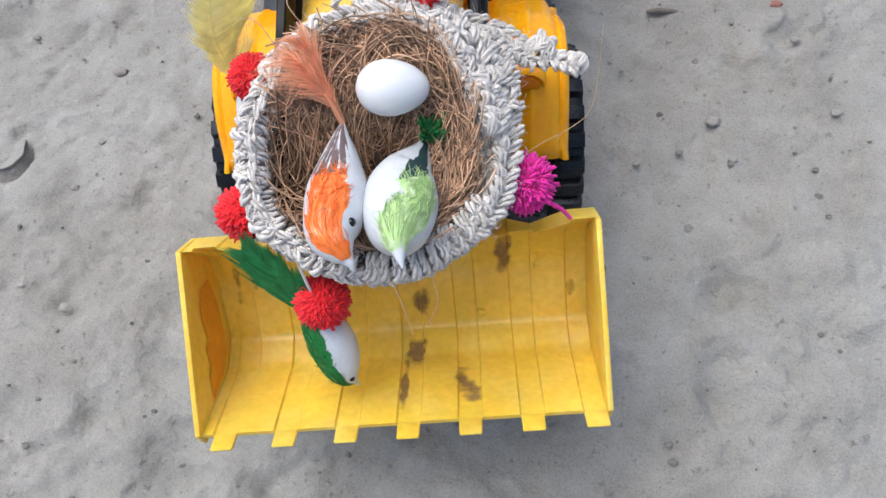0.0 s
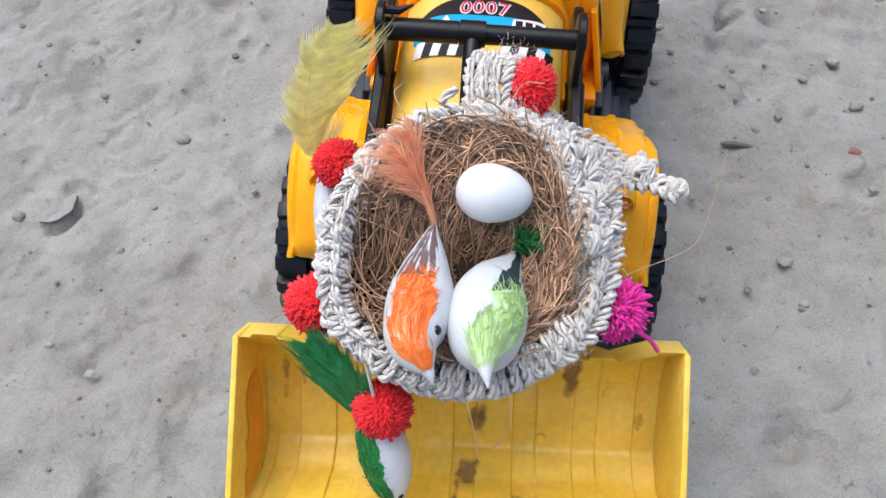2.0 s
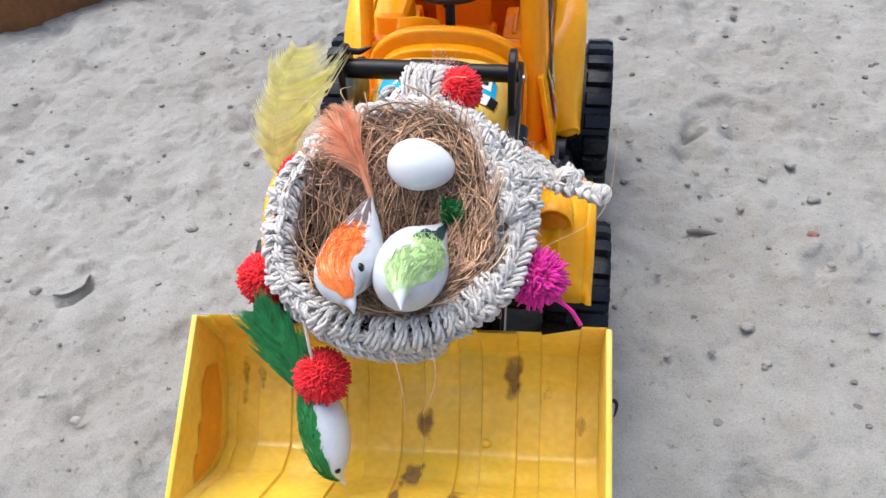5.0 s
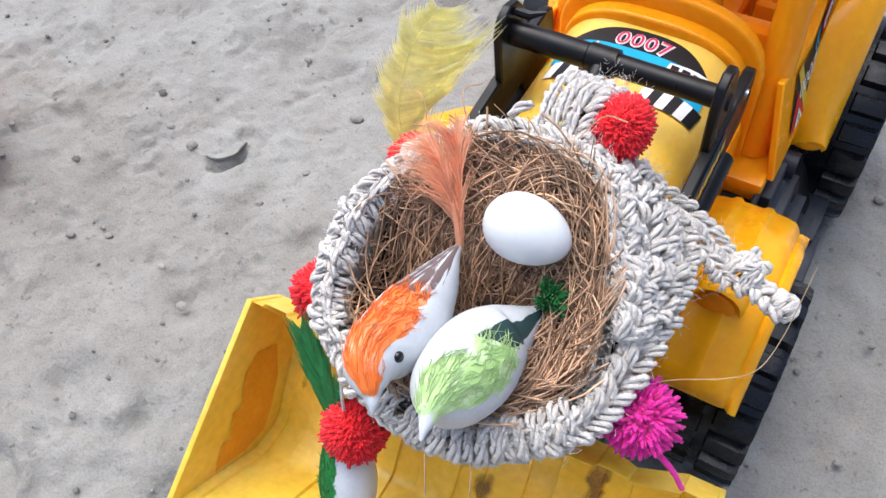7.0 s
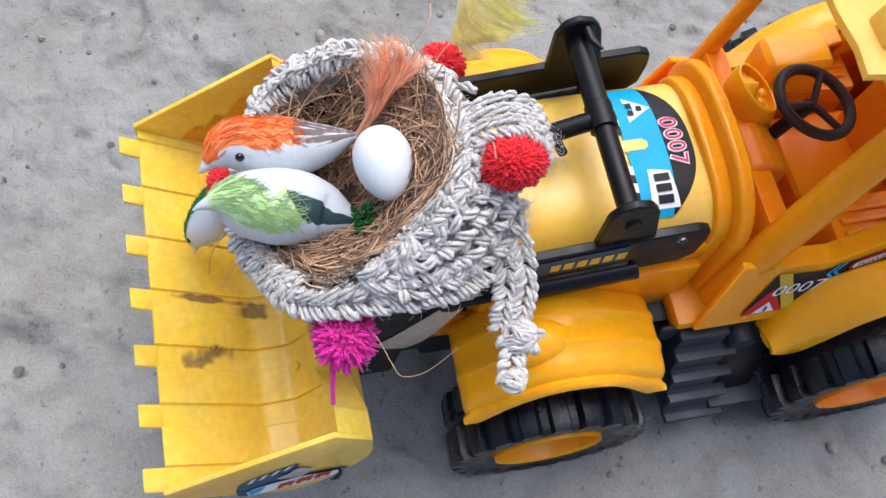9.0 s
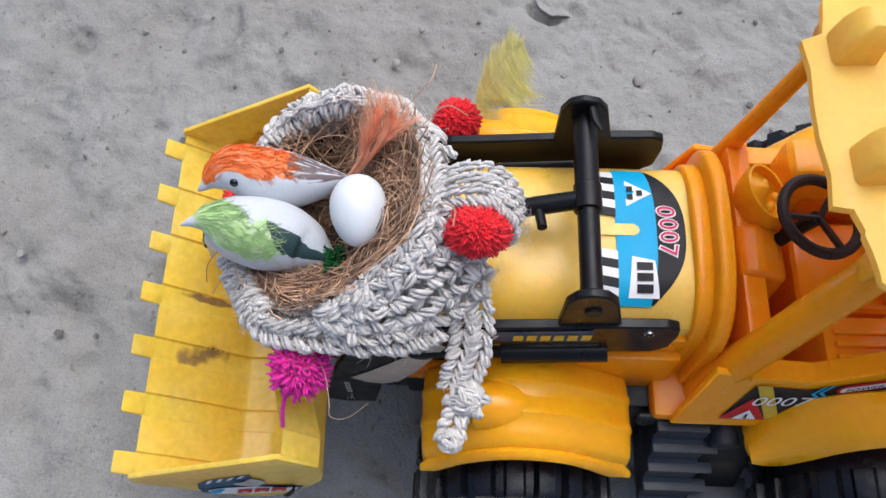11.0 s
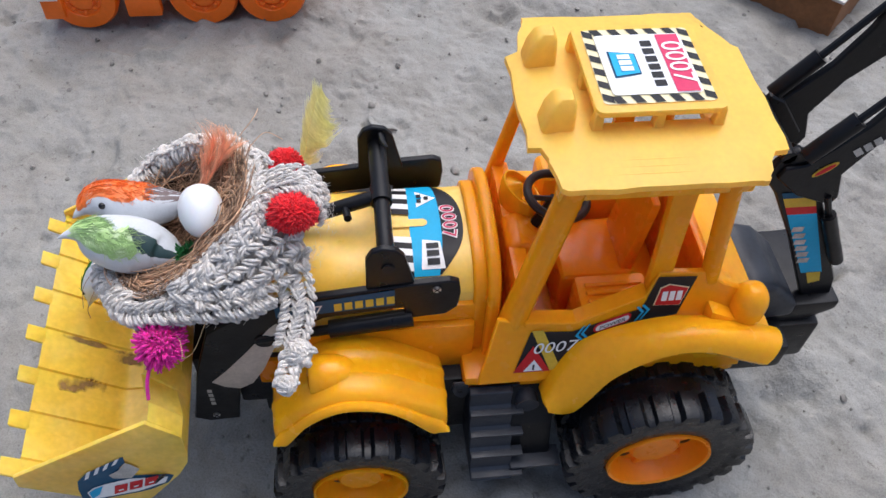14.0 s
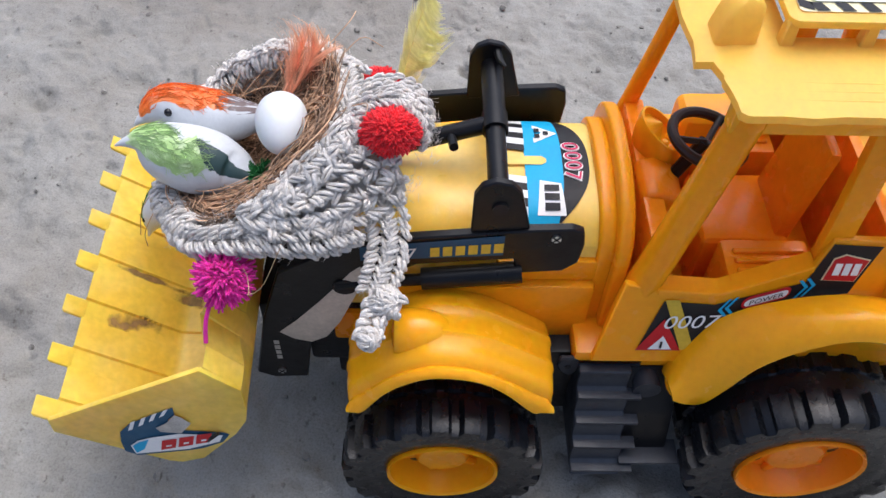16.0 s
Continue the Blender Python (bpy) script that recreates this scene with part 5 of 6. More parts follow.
part("pin_cap", blob((0.0275, 0.2505, 0.2655), (0.0022, 0.004, 0.004), u=12, v=8), YELLOW, loader)


# ---- crochet basket ----
basket = thing("crochet_basket", (0.003, -0.072, 0.105), "off-white crocheted cotton rope basket with pompoms, set on the loader", "basket")
RIM = [(0.001, -0.1135, 0.1410), (0.018, -0.1115, 0.1430), (0.0335, -0.1020, 0.1490), (0.0440, -0.0890, 0.1560), (0.0430, -0.0735, 0.1640), (0.0370, -0.0590, 0.1720), (0.0260, -0.0430, 0.1800), (0.0090, -0.0375, 0.1840), (-0.0130, -0.0395, 0.1815), (-0.0295, -0.0500, 0.1755), (-0.0400, -0.0690, 0.1685), (-0.0415, -0.0860, 0.1610), (-0.0370, -0.0990, 0.1505), (-0.0195, -0.1100, 0.1430)]
MID = Vector((0.003, -0.075, 0.162))


def strand(bm, a, b, bulge, r, n=5, steps=9, twist=1.0):
    """One yarn loop from a to b: soft plies that turn a little round each other."""
    t = (b - a).normalized()
    u = t.cross(bulge).normalized() if t.cross(bulge).length > 1e-7 else t.orthogonal().normalized()
    w = t.cross(u)
    for ply in (0.0, 2.09, 4.19):
        pts, rs = [], []
        for k in range(steps + 1):
            f = k / steps
            c = a.lerp(b, f) + bulge * math.sin(math.pi * f)
            q = ply + 0.5 + (1.4 + 1.5 * twist) * f
            thick = 0.55 + 0.45 * math.sin(math.pi * (0.05 + 0.90 * f)) ** 0.7
            wob = 0.16 * r * noise.noise_vector(c * 900 + Vector((ply, 0, 0)))
            pts.append(c + (u * math.cos(q) + w * math.sin(q)) * r * 0.56 * thick + wob)
            rs.append(r * 0.46 * thick)
        tube(pts, rs, n, bm)


def stitches(bm, path, normals, width, r, rng, closed=True, lean=0.9, lift=0.5):
    """A row of V stitches along a path, each leg running on under the next."""
    n = len(path)
    for i in range(n if closed else n - 1):
        p, q = path[i], path[(i + 1) % n]
        t = q - p
        nn = normals[i]
        side = t.cross(nn).normalized()
        for s in (-1, 1):
            j = Vector((rng.uniform(-1, 1), rng.uniform(-1, 1), rng.uniform(-1, 1))) * r * 0.3
            a = p + side * s * width * 0.05 - t * 0.50 - nn * r * 0.7 + j
            b = p + side * s * width * 0.50 + t * (0.20 + 0.75 * lean) - nn * r * 0.3 + j
            strand(bm, a, b, nn * r * (lift + 0.4) * rng.uniform(0.7, 1.4) + side * s * r * 0.35, r * rng.uniform(0.85, 1.15), twist=rng.uniform(0.4, 1.4))


def rim_frame(path):
    out = []
    n = len(path)
    for i, p in enumerate(path):
        t = (path[(i + 1) % n] - path[i - 1]).normalized()
        away = (p - MID)
        away = (away - t * away.dot(t)).normalized()
        up = away.cross(t) if away.cross(t).z > 0 else t.cross(away)
        out.append((t, away, up.normalized()))
    return out


def build_basket():
    rng = random.Random(3)
    count = 74
    path = ring_spline(RIM, count)
    fr = rim_frame(path)

    def loose(r):
        return Vector((rng.uniform(-1, 1), rng.uniform(-1, 1), rng.uniform(-1, 1))) * r

    # rim: fat loops drawn over the edge, leaning to one side, with some pulled loose
    bm = bmesh.new()
    for i, p in enumerate(path):
        t, away, up = fr[i]
        nxt = path[(i + 1) % count] - p
        if p.x > 0.0405:
            continue
        c = p + nxt * rng.uniform(-0.12, 0.12) + loose(0.0008)
        size = rng.uniform(0.85, 1.25)
        lean = rng.uniform(-0.1, 0.7)
        a0, a1 = c + away * 0.0054 * size - up * 0.0028 - nxt * 0.40, c + away * 0.0010 + up * 0.0042 * size + nxt * 0.15
        a2 = c - away * 0.0046 - up * 0.0022 + nxt * lean
        strand(bm, a0, a1, (away + up).normalized() * 0.0018 * size, 0.00188 * size, twist=rng.uniform(0.5, 1.6))
        strand(bm, a1, a2, (up - away).normalized() * 0.0015, 0.00180 * size, twist=rng.uniform(0.5, 1.6))
    tagged(part("rim", bm, ROPE, basket, "looped off-white rope rim", angle=180), kind="stuff")
    # wall: rows of stitches that draw in below the rim
    bm = bmesh.new()
    for row in range(7):
        ring, norm = [], []
        for (t, away, up), p in zip(fr, path):
            flat = Vector((away.x, away.y, 0)).normalized()
            inward = (0.0030, 0.0034, 0.0028, 0.0012, -0.0020, -0.0066, -0.0120)[row]
            inward -= 0.0100 * bump01(p.x, 0.030, 1.0, 0.008) * min(1.0, row)
            inward -= 0.0016 * row * bump01(-p.y, 0.095, 1.0, 0.015)
            ring.append(p + flat * inward + Vector((0, 0, -0.0034 - 0.0048 * row)))
            norm.append((flat + Vector((0, 0, 0.25 - 0.13 * row))).normalized())
        stitches(bm, ring, norm, 0.0072, 0.00182, rng)
    tagged(part("wall", bm, ROPE, basket, angle=180), kind="stuff")
    bm = bmesh.new()
    run = [i for i in range(count) if path[i].x < -0.020 or path[i].y > -0.055]
    start = next(k for k, i in enumerate(run) if (i - 1) % count not in run)
    run = run[start:] + run[:start]
    chain = [path[i] + fr[i][1] * 0.0018 + fr[i][2] * 0.0042 + loose(0.0005) for i in run]
    stitches(bm, chain, [(fr[i][1] * 0.3 + fr[i][2]).normalized() for i in run], 0.0068, 0.00155, rng, closed=False)
    tagged(part("rim_chain", bm, ROPE, basket, "chain-stitched rope edge", angle=180), kind="stuff")
    # lining that closes the wall and its floor
    bm = bmesh.new()
    rings = []
    for row in range(9):
        k = row / 8
        rings.append([p.lerp(Vector((MID.x, MID.y, p.z)), 0.02 + 0.10 * k + 0.38 * k * k) + Vector((0, 0, -0.002 - 0.040 * k)) for p in path])
    vs = bridge(bm, rings, cap=False)
    bm.faces.new(vs[-1])
    part("lining", bm, ROPE, basket, angle=180)
    # outer chain along the folded side: one bold braid
    bm = bmesh.new()
    cord = spline([(0.0270, -0.1085, 0.1450), (0.0385, -0.1020, 0.1490), (0.0475, -0.0910, 0.1550), (0.0500, -0.0740, 0.1595), (0.0510, -0.0560, 0.1610), (0.0492, -0.0420, 0.1610), (0.0445, -0.0325, 0.1620)], 21)
    out = [(Vector((p.x - MID.x, 0.4 * (p.y - MID.y), 0)).normalized() * 0.55 + Vector((0, 0, 0.85))).normalized() for p in cord]
    stitches(bm, cord, out, 0.0098, 0.0019, rng, closed=False, lean=0.65, lift=0.9)
    stitches(bm, [p - n * 0.0030 + Vector((0, 0, -0.0030)) for p, n in zip(cord, out)], out, 0.0090, 0.0019, rng, closed=False)
    tagged(part("edge_cord", bm, ROPE, basket, "thick braided edge", angle=180), kind="stuff")
    # folded flap between the opening and that chain
    bm = bmesh.new()
    upper = spline([(0.0450, -0.0730, 0.1655), (0.0400, -0.0630, 0.1710), (0.0345, -0.0545, 0.1765), (0.0265, -0.0430, 0.1835), (0.0165, -0.0330, 0.1850), (0.0120, -0.0250, 0.1790)], 15)
    lower = spline([(0.0480, -0.0720, 0.1625), (0.0485, -0.0580, 0.1640), (0.0470, -0.0450, 0.1640), (0.0415, -0.0340, 0.1640), (0.0330, -0.0235, 0.1640), (0.0270, -0.0150, 0.1640)], 15)
    for row in range(5):
        k = row / 4
        line = [a.lerp(b, k) + Vector((0, 0, 0.0035 * math.sin(math.pi * k))) + loose(0.0012) for a, b in zip(upper, lower)]
        stitches(bm, line, [(Vector((0.6, 0.25, 0.75)) + loose(0.2)).normalized() for _ in range(16)], 0.0088, 0.0018, rng, closed=False, lean=0.6, lift=0.8)
    tagged(part("flap", bm, ROPE, basket, "folded crocheted flap", angle=180), kind="stuff")
    bm = bmesh.new()
    under = Vector((-0.0034, -0.0012, -0.0050))
    bridge(bm, [[a.lerp(b, k) + Vector((0, 0, 0.0035 * math.sin(math.pi * k))) + under for a, b in zip(upper, lower)] for k in (0.0, 0.25, 0.5, 0.75, 1.0)], cap=False, closed=False)
    part("flap_lining", bm, ROPE, basket, angle=180)
    # hanging strap with its knot
    bm = bmesh.new()
    strap = spline([(0.0220, -0.0255, 0.1640), (0.0345, -0.0235, 0.1590), (0.0458, -0.0222, 0.1530), (0.0560, -0.0245, 0.1470), (0.0625, -0.0270, 0.1425)], 14)
    for sgn in (-1, 1):
        stitches(bm, [p + Vector((0, sgn * 0.0035, 0)) for p in strap], [Vector((0.75, 0.05, 0.66))] * 15, 0.0080, 0.0017, rng, closed=False)
    for _ in range(46):
        c = Vector((0.0650, -0.0235, 0.1420))
        d = loose(1).normalized()
        e = d.orthogonal().normalized()
        e = (e + d.cross(e) * rng.uniform(-1, 1)).normalized()
        strand(bm, c + d * 0.0040 - e * 0.004, c + d * 0.0040 + e * 0.004, d * 0.0018, 0.0014)
    tail = spline([(0.0670, -0.0262, 0.1410), (0.0740, -0.0280, 0.1400), (0.0820, -0.0287, 0.1400)], 4)
    stitches(bm, tail, [Vector((0.3, 0.1, 0.95))] * 5, 0.0085, 0.0024, rng, closed=False, lean=0.5)
    stitches(bm, spline([(0.0655, -0.0220, 0.1430), (0.0680, -0.0180, 0.1430), (0.0695, -0.0145, 0.1420)], 2), [Vector((0.3, 0.1, 0.95))] * 3, 0.0070, 0.0022, rng, closed=False, lean=0.4)
    for _ in range(26):
        c = Vector((0.0800, -0.0287, 0.1402))
        d = loose(1).normalized()
        e = d.orthogonal().normalized()
        e = (e + d.cross(e) * rng.uniform(-1, 1)).normalized()
        strand(bm, c + d * 0.0026 - e * 0.003, c + d * 0.0026 + e * 0.003, d * 0.0012, 0.0013)
    tagged(part("strap", bm, ROPE, basket, "braided hanging strap with a knot", angle=180), kind="stuff")
    # tab that curls up and back over the rear pompom
    bm = bmesh.new()
    for x in (0.0005, 0.0050, 0.0095):
        tab = spline([(x + 0.001, -0.0385, 0.1865), (x, -0.0290, 0.1900), (x + 0.0005, -0.0195, 0.1920), (x + 0.003, -0.0120, 0.1890), (x + 0.006, -0.0085, 0.1810), (x + 0.007, -0.0105, 0.1740)], 13)
        stitches(bm, tab, [Vector((0.2, 0.1 + 0.07 * k, 0.9 - 0.06 * k)).normalized() for k in range(14)], 0.0062, 0.0016, rng, closed=False)
    tagged(part("tab", bm, ROPE, basket, "crocheted tab curled behind a pompom", angle=180), kind="stuff")
    bm = bmesh.new()
    strand(bm, Vector((-0.0105, -0.0345, 0.1880)), Vector((-0.0050, -0.0300, 0.1915)), Vector((0, 0, 0.001)), 0.0017)
    part("loose_end", bm, ROPE, basket, angle=180)
    # stray fibres on the rope
    bm = bmesh.new()
    lines = [(path, 0.0055), (cord, 0.0055), (upper, 0.004), (lower, 0.004), (strap, 0.0055), (tab, 0.0055)]
    for line, wide in lines:
        for _ in range(len(line) * 42):
            p = line[rng.randrange(len(line))] + loose(wide)
            d = (loose(1) + Vector((0, 0, 0.5))).normalized()
            k = rng.uniform(0.0012, 0.0036)
            tube(spline([p, p + d * k * 0.5, p + d * k + loose(0.001)], 3), 0.00006, 3, bm)
    tagged(part("fuzz", bm, ROPE, basket, flat=True), kind="stuff")


build_basket()


def pompom(centre, r, mat, label, seed, squash=1.0, long=1.0, strands=2300, reach_to=(0.94, 1.09), thick=0.00058):
    rng = random.Random(seed)
    c = Vector(centre)
    core = 0.88 if reach_to[0] > 0.8 else 0.74
    bm = blob(c, (r * core, r * core * long, r * core * squash), u=24, v=16)
    for _ in range(strands):
        d = Vector((rng.gauss(0, 1), rng.gauss(0, 1), rng.gauss(0, 1))).normalized()
        side = Vector((rng.uniform(-1, 1), rng.uniform(-1, 1), rng.uniform(-1, 0.6))) * 0.17 * r
        d2 = Vector((d.x, d.y * long, d.z * squash))
        far = rng.uniform(*reach_to) * (1 + 0.05 * noise.noise(d * 2.3 + Vector((seed, 0, 0))))
        root, tip = c + d2 * r * 0.62, c + d2 * r * far + side
        tube([root, root.lerp(tip, 0.6) + side * -0.25, tip], [thick, thick, thick * 0.55], 5, bm)
    return part("pompom", bm, mat, basket, label, angle=180)


pompom((-0.0238, -0.1184, 0.1172), 0.0097, POM_RED, "round red yarn pompom", 1)
pompom((-0.0510, -0.0895, 0.1395), 0.0096, POM_RED, "round red yarn pompom", 2)
pompom((0.0557, -0.0838, 0.1440), 0.0102, POM_PINK, "shaggy magenta yarn pompom", 3, 1.0, 1.0, 900, (0.80, 1.20), 0.00066)
pompom((0.0198, -0.0219, 0.1853), 0.0080, POM_RED, "flattened red yarn pompom", 4, 1.05, 1.3)
pompom((-0.0515, -0.0300, 0.1430), 0.0088, POM_RED, "round red yarn pompom", 5)
part("yarn_tail", tube(spline([(0.0610, -0.0880, 0.1390), (0.0690, -0.0900, 0.1345), (0.0738, -0.0908, 0.1265)], 8), 0.0009, 6), POM_PINK, basket, "loose magenta yarn end")
part("pompom_thread", tube(spline([(-0.0290, -0.1110, 0.141), (-0.0270, -0.1165, 0.130), (-0.0255, -0.1190, 0.120)], 6), 0.0006, 6), ROPE, basket)


# ---- coir nest ----
EDGE = sorted((math.atan2(p.y - MID.y, p.x - MID.x), math.hypot(p.x - MID.x, p.y - MID.y)) for p in ring_spline(RIM, 90))
EDGE = [(EDGE[-1][0] - 2 * math.pi, EDGE[-1][1]), *EDGE, (EDGE[0][0] + 2 * math.pi, EDGE[0][1])]


def reach(a):
    """How far the rim stands from the middle in the direction a."""
    return float(np.interp(a, [e[0] for e in EDGE], [e[1] for e in EDGE])) - 0.0035


def share(x, y):
    """0 in the middle of the nest, 1 at the rim."""
    return math.hypot(x - MID.x, y - MID.y) / reach(math.atan2(y - MID.y, x - MID.x))


def nest_height(x, y):
    """The upper face of the coir: a bowl that climbs to the rim."""
    k = min(1.05, share(x, y)) ** 2.3
    floor_z = 0.1540 + 0.50 * (y + 0.075)
    rim_z = 0.1632 + 0.60 * (y + 0.075) + 0.16 * max(0.0, -x)
    egg = 0.0085 * math.exp(-((x - 0.011) ** 2 + (y + 0.058) ** 2) / 0.00032)
    hole = -0.019 * math.exp(-((x - 0.004) ** 2 + (y + 0.075) ** 2) / 0.00018) - 0.015 * math.exp(-((x + 0.026) ** 2 + (y + 0.079) ** 2) / 0.00018)
    return floor_z * (1 - k) + rim_z * k + egg + hole


def build_nest():
    rng = random.Random(12)
    nest = thing("coir_nest", (0.003, -0.072, 0.13), "brown coconut-fibre nest lining the crochet basket", "nest")
    # underlay below the fibres, its near-black colour standing for shade in the gaps
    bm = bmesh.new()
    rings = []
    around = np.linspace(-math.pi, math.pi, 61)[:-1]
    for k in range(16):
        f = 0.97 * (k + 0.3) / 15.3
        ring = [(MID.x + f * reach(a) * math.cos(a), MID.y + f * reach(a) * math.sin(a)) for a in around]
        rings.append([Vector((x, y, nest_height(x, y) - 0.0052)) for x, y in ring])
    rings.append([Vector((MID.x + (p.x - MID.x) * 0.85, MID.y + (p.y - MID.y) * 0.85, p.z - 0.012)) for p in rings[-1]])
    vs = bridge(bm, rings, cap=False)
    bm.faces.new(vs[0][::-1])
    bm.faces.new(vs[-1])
    part("mat", bm, COIR_SHADE, nest, "coir mat coloured near black for shade between fibres")
    bm = bmesh.new()
    for k in range(3500):
        a = rng.uniform(-math.pi, math.pi)
        r = reach(a) * math.sqrt(rng.uniform(0.02, 1.0))
        length = rng.uniform(0.010, 0.045)
        bend = rng.gauss(0, 42)
        h = a + math.pi / 2 + rng.gauss(0, 0.85)
        x, y = MID.x + r * math.cos(a), MID.y + r * math.sin(a)
        if math.hypot(x - 0.010, y + 0.075) < 0.016 and rng.random() < 0.84 or math.hypot(x + 0.027, y + 0.078) < 0.012 and rng.random() < 0.75:
            continue
        lift = abs(rng.gauss(0, 0.0026)) + rng.uniform(-0.0045, 0.0004)
        limit = 1.0 if rng.random() < 0.88 else 1.12
        pts = []
        steps = 7
        turn = 1 / max(0.012, r)
        for m in range(steps + 1):
            if share(x, y) > limit:
                break
            over = max(0.0, share(x, y) - 0.95) * 0.03
            pts.append(Vector((x, y, nest_height(x, y) + lift + over + 0.0024 * math.sin(math.pi * m / steps))))
            x += math.cos(h) * length / steps
            y += math.sin(h) * length / steps
            h += (turn + bend) * length / steps
        if len(pts) > 2:
            tube(pts, rng.uniform(0.00015, 0.00037), 3, bm)
    tagged(part("fibre_mass", bm, COIR, nest, "curled golden-brown coir", angle=180), kind="stuff")
    for p in (((0.006, -0.1195, 0.139), (0.010, -0.128, 0.128), (0.0115, -0.132, 0.113)), ((0.020, -0.117, 0.141), (0.022, -0.124, 0.128), (0.017, -0.128, 0.112)), ((-0.02, -0.042, 0.187), (-0.026, -0.034, 0.191), (-0.024, -0.026, 0.188)), ((0.012, -0.036, 0.190), (0.017, -0.030, 0.196), (0.024, -0.030, 0.197)), ((-0.03, -0.048, 0.184), (-0.037, -0.04, 0.190), (-0.045, -0.038, 0.189))):
        part("stray_fibre", tube(spline(p, 9), 0.00022, 4), COIR, nest)


build_nest()


# ---- egg ----
def build_egg():
    bm = bmesh.new()
    rings = []
    for k in range(25):
        a = math.pi * (k + 0.02) / 24.04
        u = -math.cos(a)
        r = math.sin(a) * (1 - 0.13 * u)
        rings.append([Vector((0.0129 * u, 0.0098 * r * math.cos(b), 0.0096 * r * math.sin(b))) for b in np.linspace(0, 2 * math.pi, 33)[:-1]])
    bridge(bm, rings)
    bm.transform(Matrix.Translation((0.0103, -0.0630, 0.1790)) @ Matrix.Rotation(radians(4), 4, "Z") @ Matrix.Rotation(radians(10), 4, "Y"))
    ob = part("egg", bm, EGG, angle=180)
    tagged(ob, "smooth white toy egg lying in the coir nest", "egg")


build_egg()


# ---- bird ornaments ----
def along(tail, beak, up, profile):
    """Sections of a body from tail to beak. profile: (share of the length, radius, rise)."""
    a, b = Vector(tail), Vector(beak)
    t = (b - a).normalized()
    upv = Vector(up)
    upv = (upv - t * upv.dot(t)).normalized()
    return [(*(a + (b - a) * u + upv * h), r) for u, r, h in profile]


def ornament(sections, up, size, patch, wing, eyes, skins, feathers=None, seed=0, brushed=(0.1, 0.97)):
    """A moulded bird ornament in one mesh. sections: (x, y, z, radius) from tail to beak; patch and wing: masks of (u, angle) on the skin."""
    rng = random.Random(seed)
    bm = bmesh.new()
    lay = {"patch": bm.verts.layers.float.new("patch"), "wing": bm.verts.layers.float.new("wing")}
    n, seg = 110, 64
    line = spline([q[:3] for q in sections], n)
    wide = [max(0.0003, p.x) for p in spline([(q[3], 0, 0) for q in sections], n)]
    run = [0.0]
    for p, q in zip(line, line[1:]):
        run.append(run[-1] + (q - p).length)
    share_at = [d / run[-1] for d in run]
    axes = []
    for i in range(n + 1):
        t = (line[min(i + 2, n)] - line[max(i - 2, 0)]).normalized()
        upv = Vector(up)
        upv = (upv - t * upv.dot(t)).normalized()
        axes.append((t, upv, upv.cross(t)))

    def skin(u, ang, off=0.0):
        i = min(range(n + 1), key=lambda k: abs(share_at[k] - u))
        q = radians(ang)
        o = axes[i][1] * math.cos(q) + axes[i][2] * math.sin(q)
        return line[i] + o * (wide[i] + off), o, axes[i]

    rings = []
    for p, r, (t, upv, side) in zip(line, wide, axes):
        rings.append([p + (upv * math.cos(q) + side * math.sin(q)) * r for q in np.linspace(0, 2 * math.pi, seg + 1)[:-1]])
    vs = bridge(bm, rings)
    for u, r in zip(share_at, vs):
        for j, v in enumerate(r):
            ang = (360 * j / seg + 180) % 360 - 180
            v[lay["patch"]], v[lay["wing"]] = patch(u, ang), wing(u, ang)

    def extra(index, made):
        before = set(bm.faces)
        made()
        for f in set(bm.faces) - before:
            f.material_index = index

    # brushed strands over the coloured patch, some lifting off
    def brush():
        for _ in range(900):
            u, ang = rng.uniform(*brushed), rng.uniform(-100, 100)
            if patch(u, ang) > 0.7:
                c, o, (t, upv, side) = skin(u, ang, 0.00015)
                reach_u = rng.uniform(0.03, 0.12)
                lift = rng.uniform(0.0002, 0.0007) if rng.random() < 0.85 else rng.uniform(0.001, 0.002)
                c1, o1, _ = skin(max(0.02, u - reach_u * 0.5), ang + rng.uniform(-6, 6), 0.0005)
                c2, _, _ = skin(max(0.02, u - reach_u), ang + rng.uniform(-14, 14), lift)
                tube([c, c1, c2], [0.00016, 0.00015, 0.00005], 3, bm)

    extra(1, brush)
    for u, ang in eyes:
        c, o, _ = skin(u, ang, -0.0005)
        extra(2, lambda: blob(c, (size, size, size), bm, u=14, v=10))
    if feathers:
        extra(3, lambda: feathers(bm, rng))
    ob = part("bird_ornament", bm, skins, angle=60)
    return ob


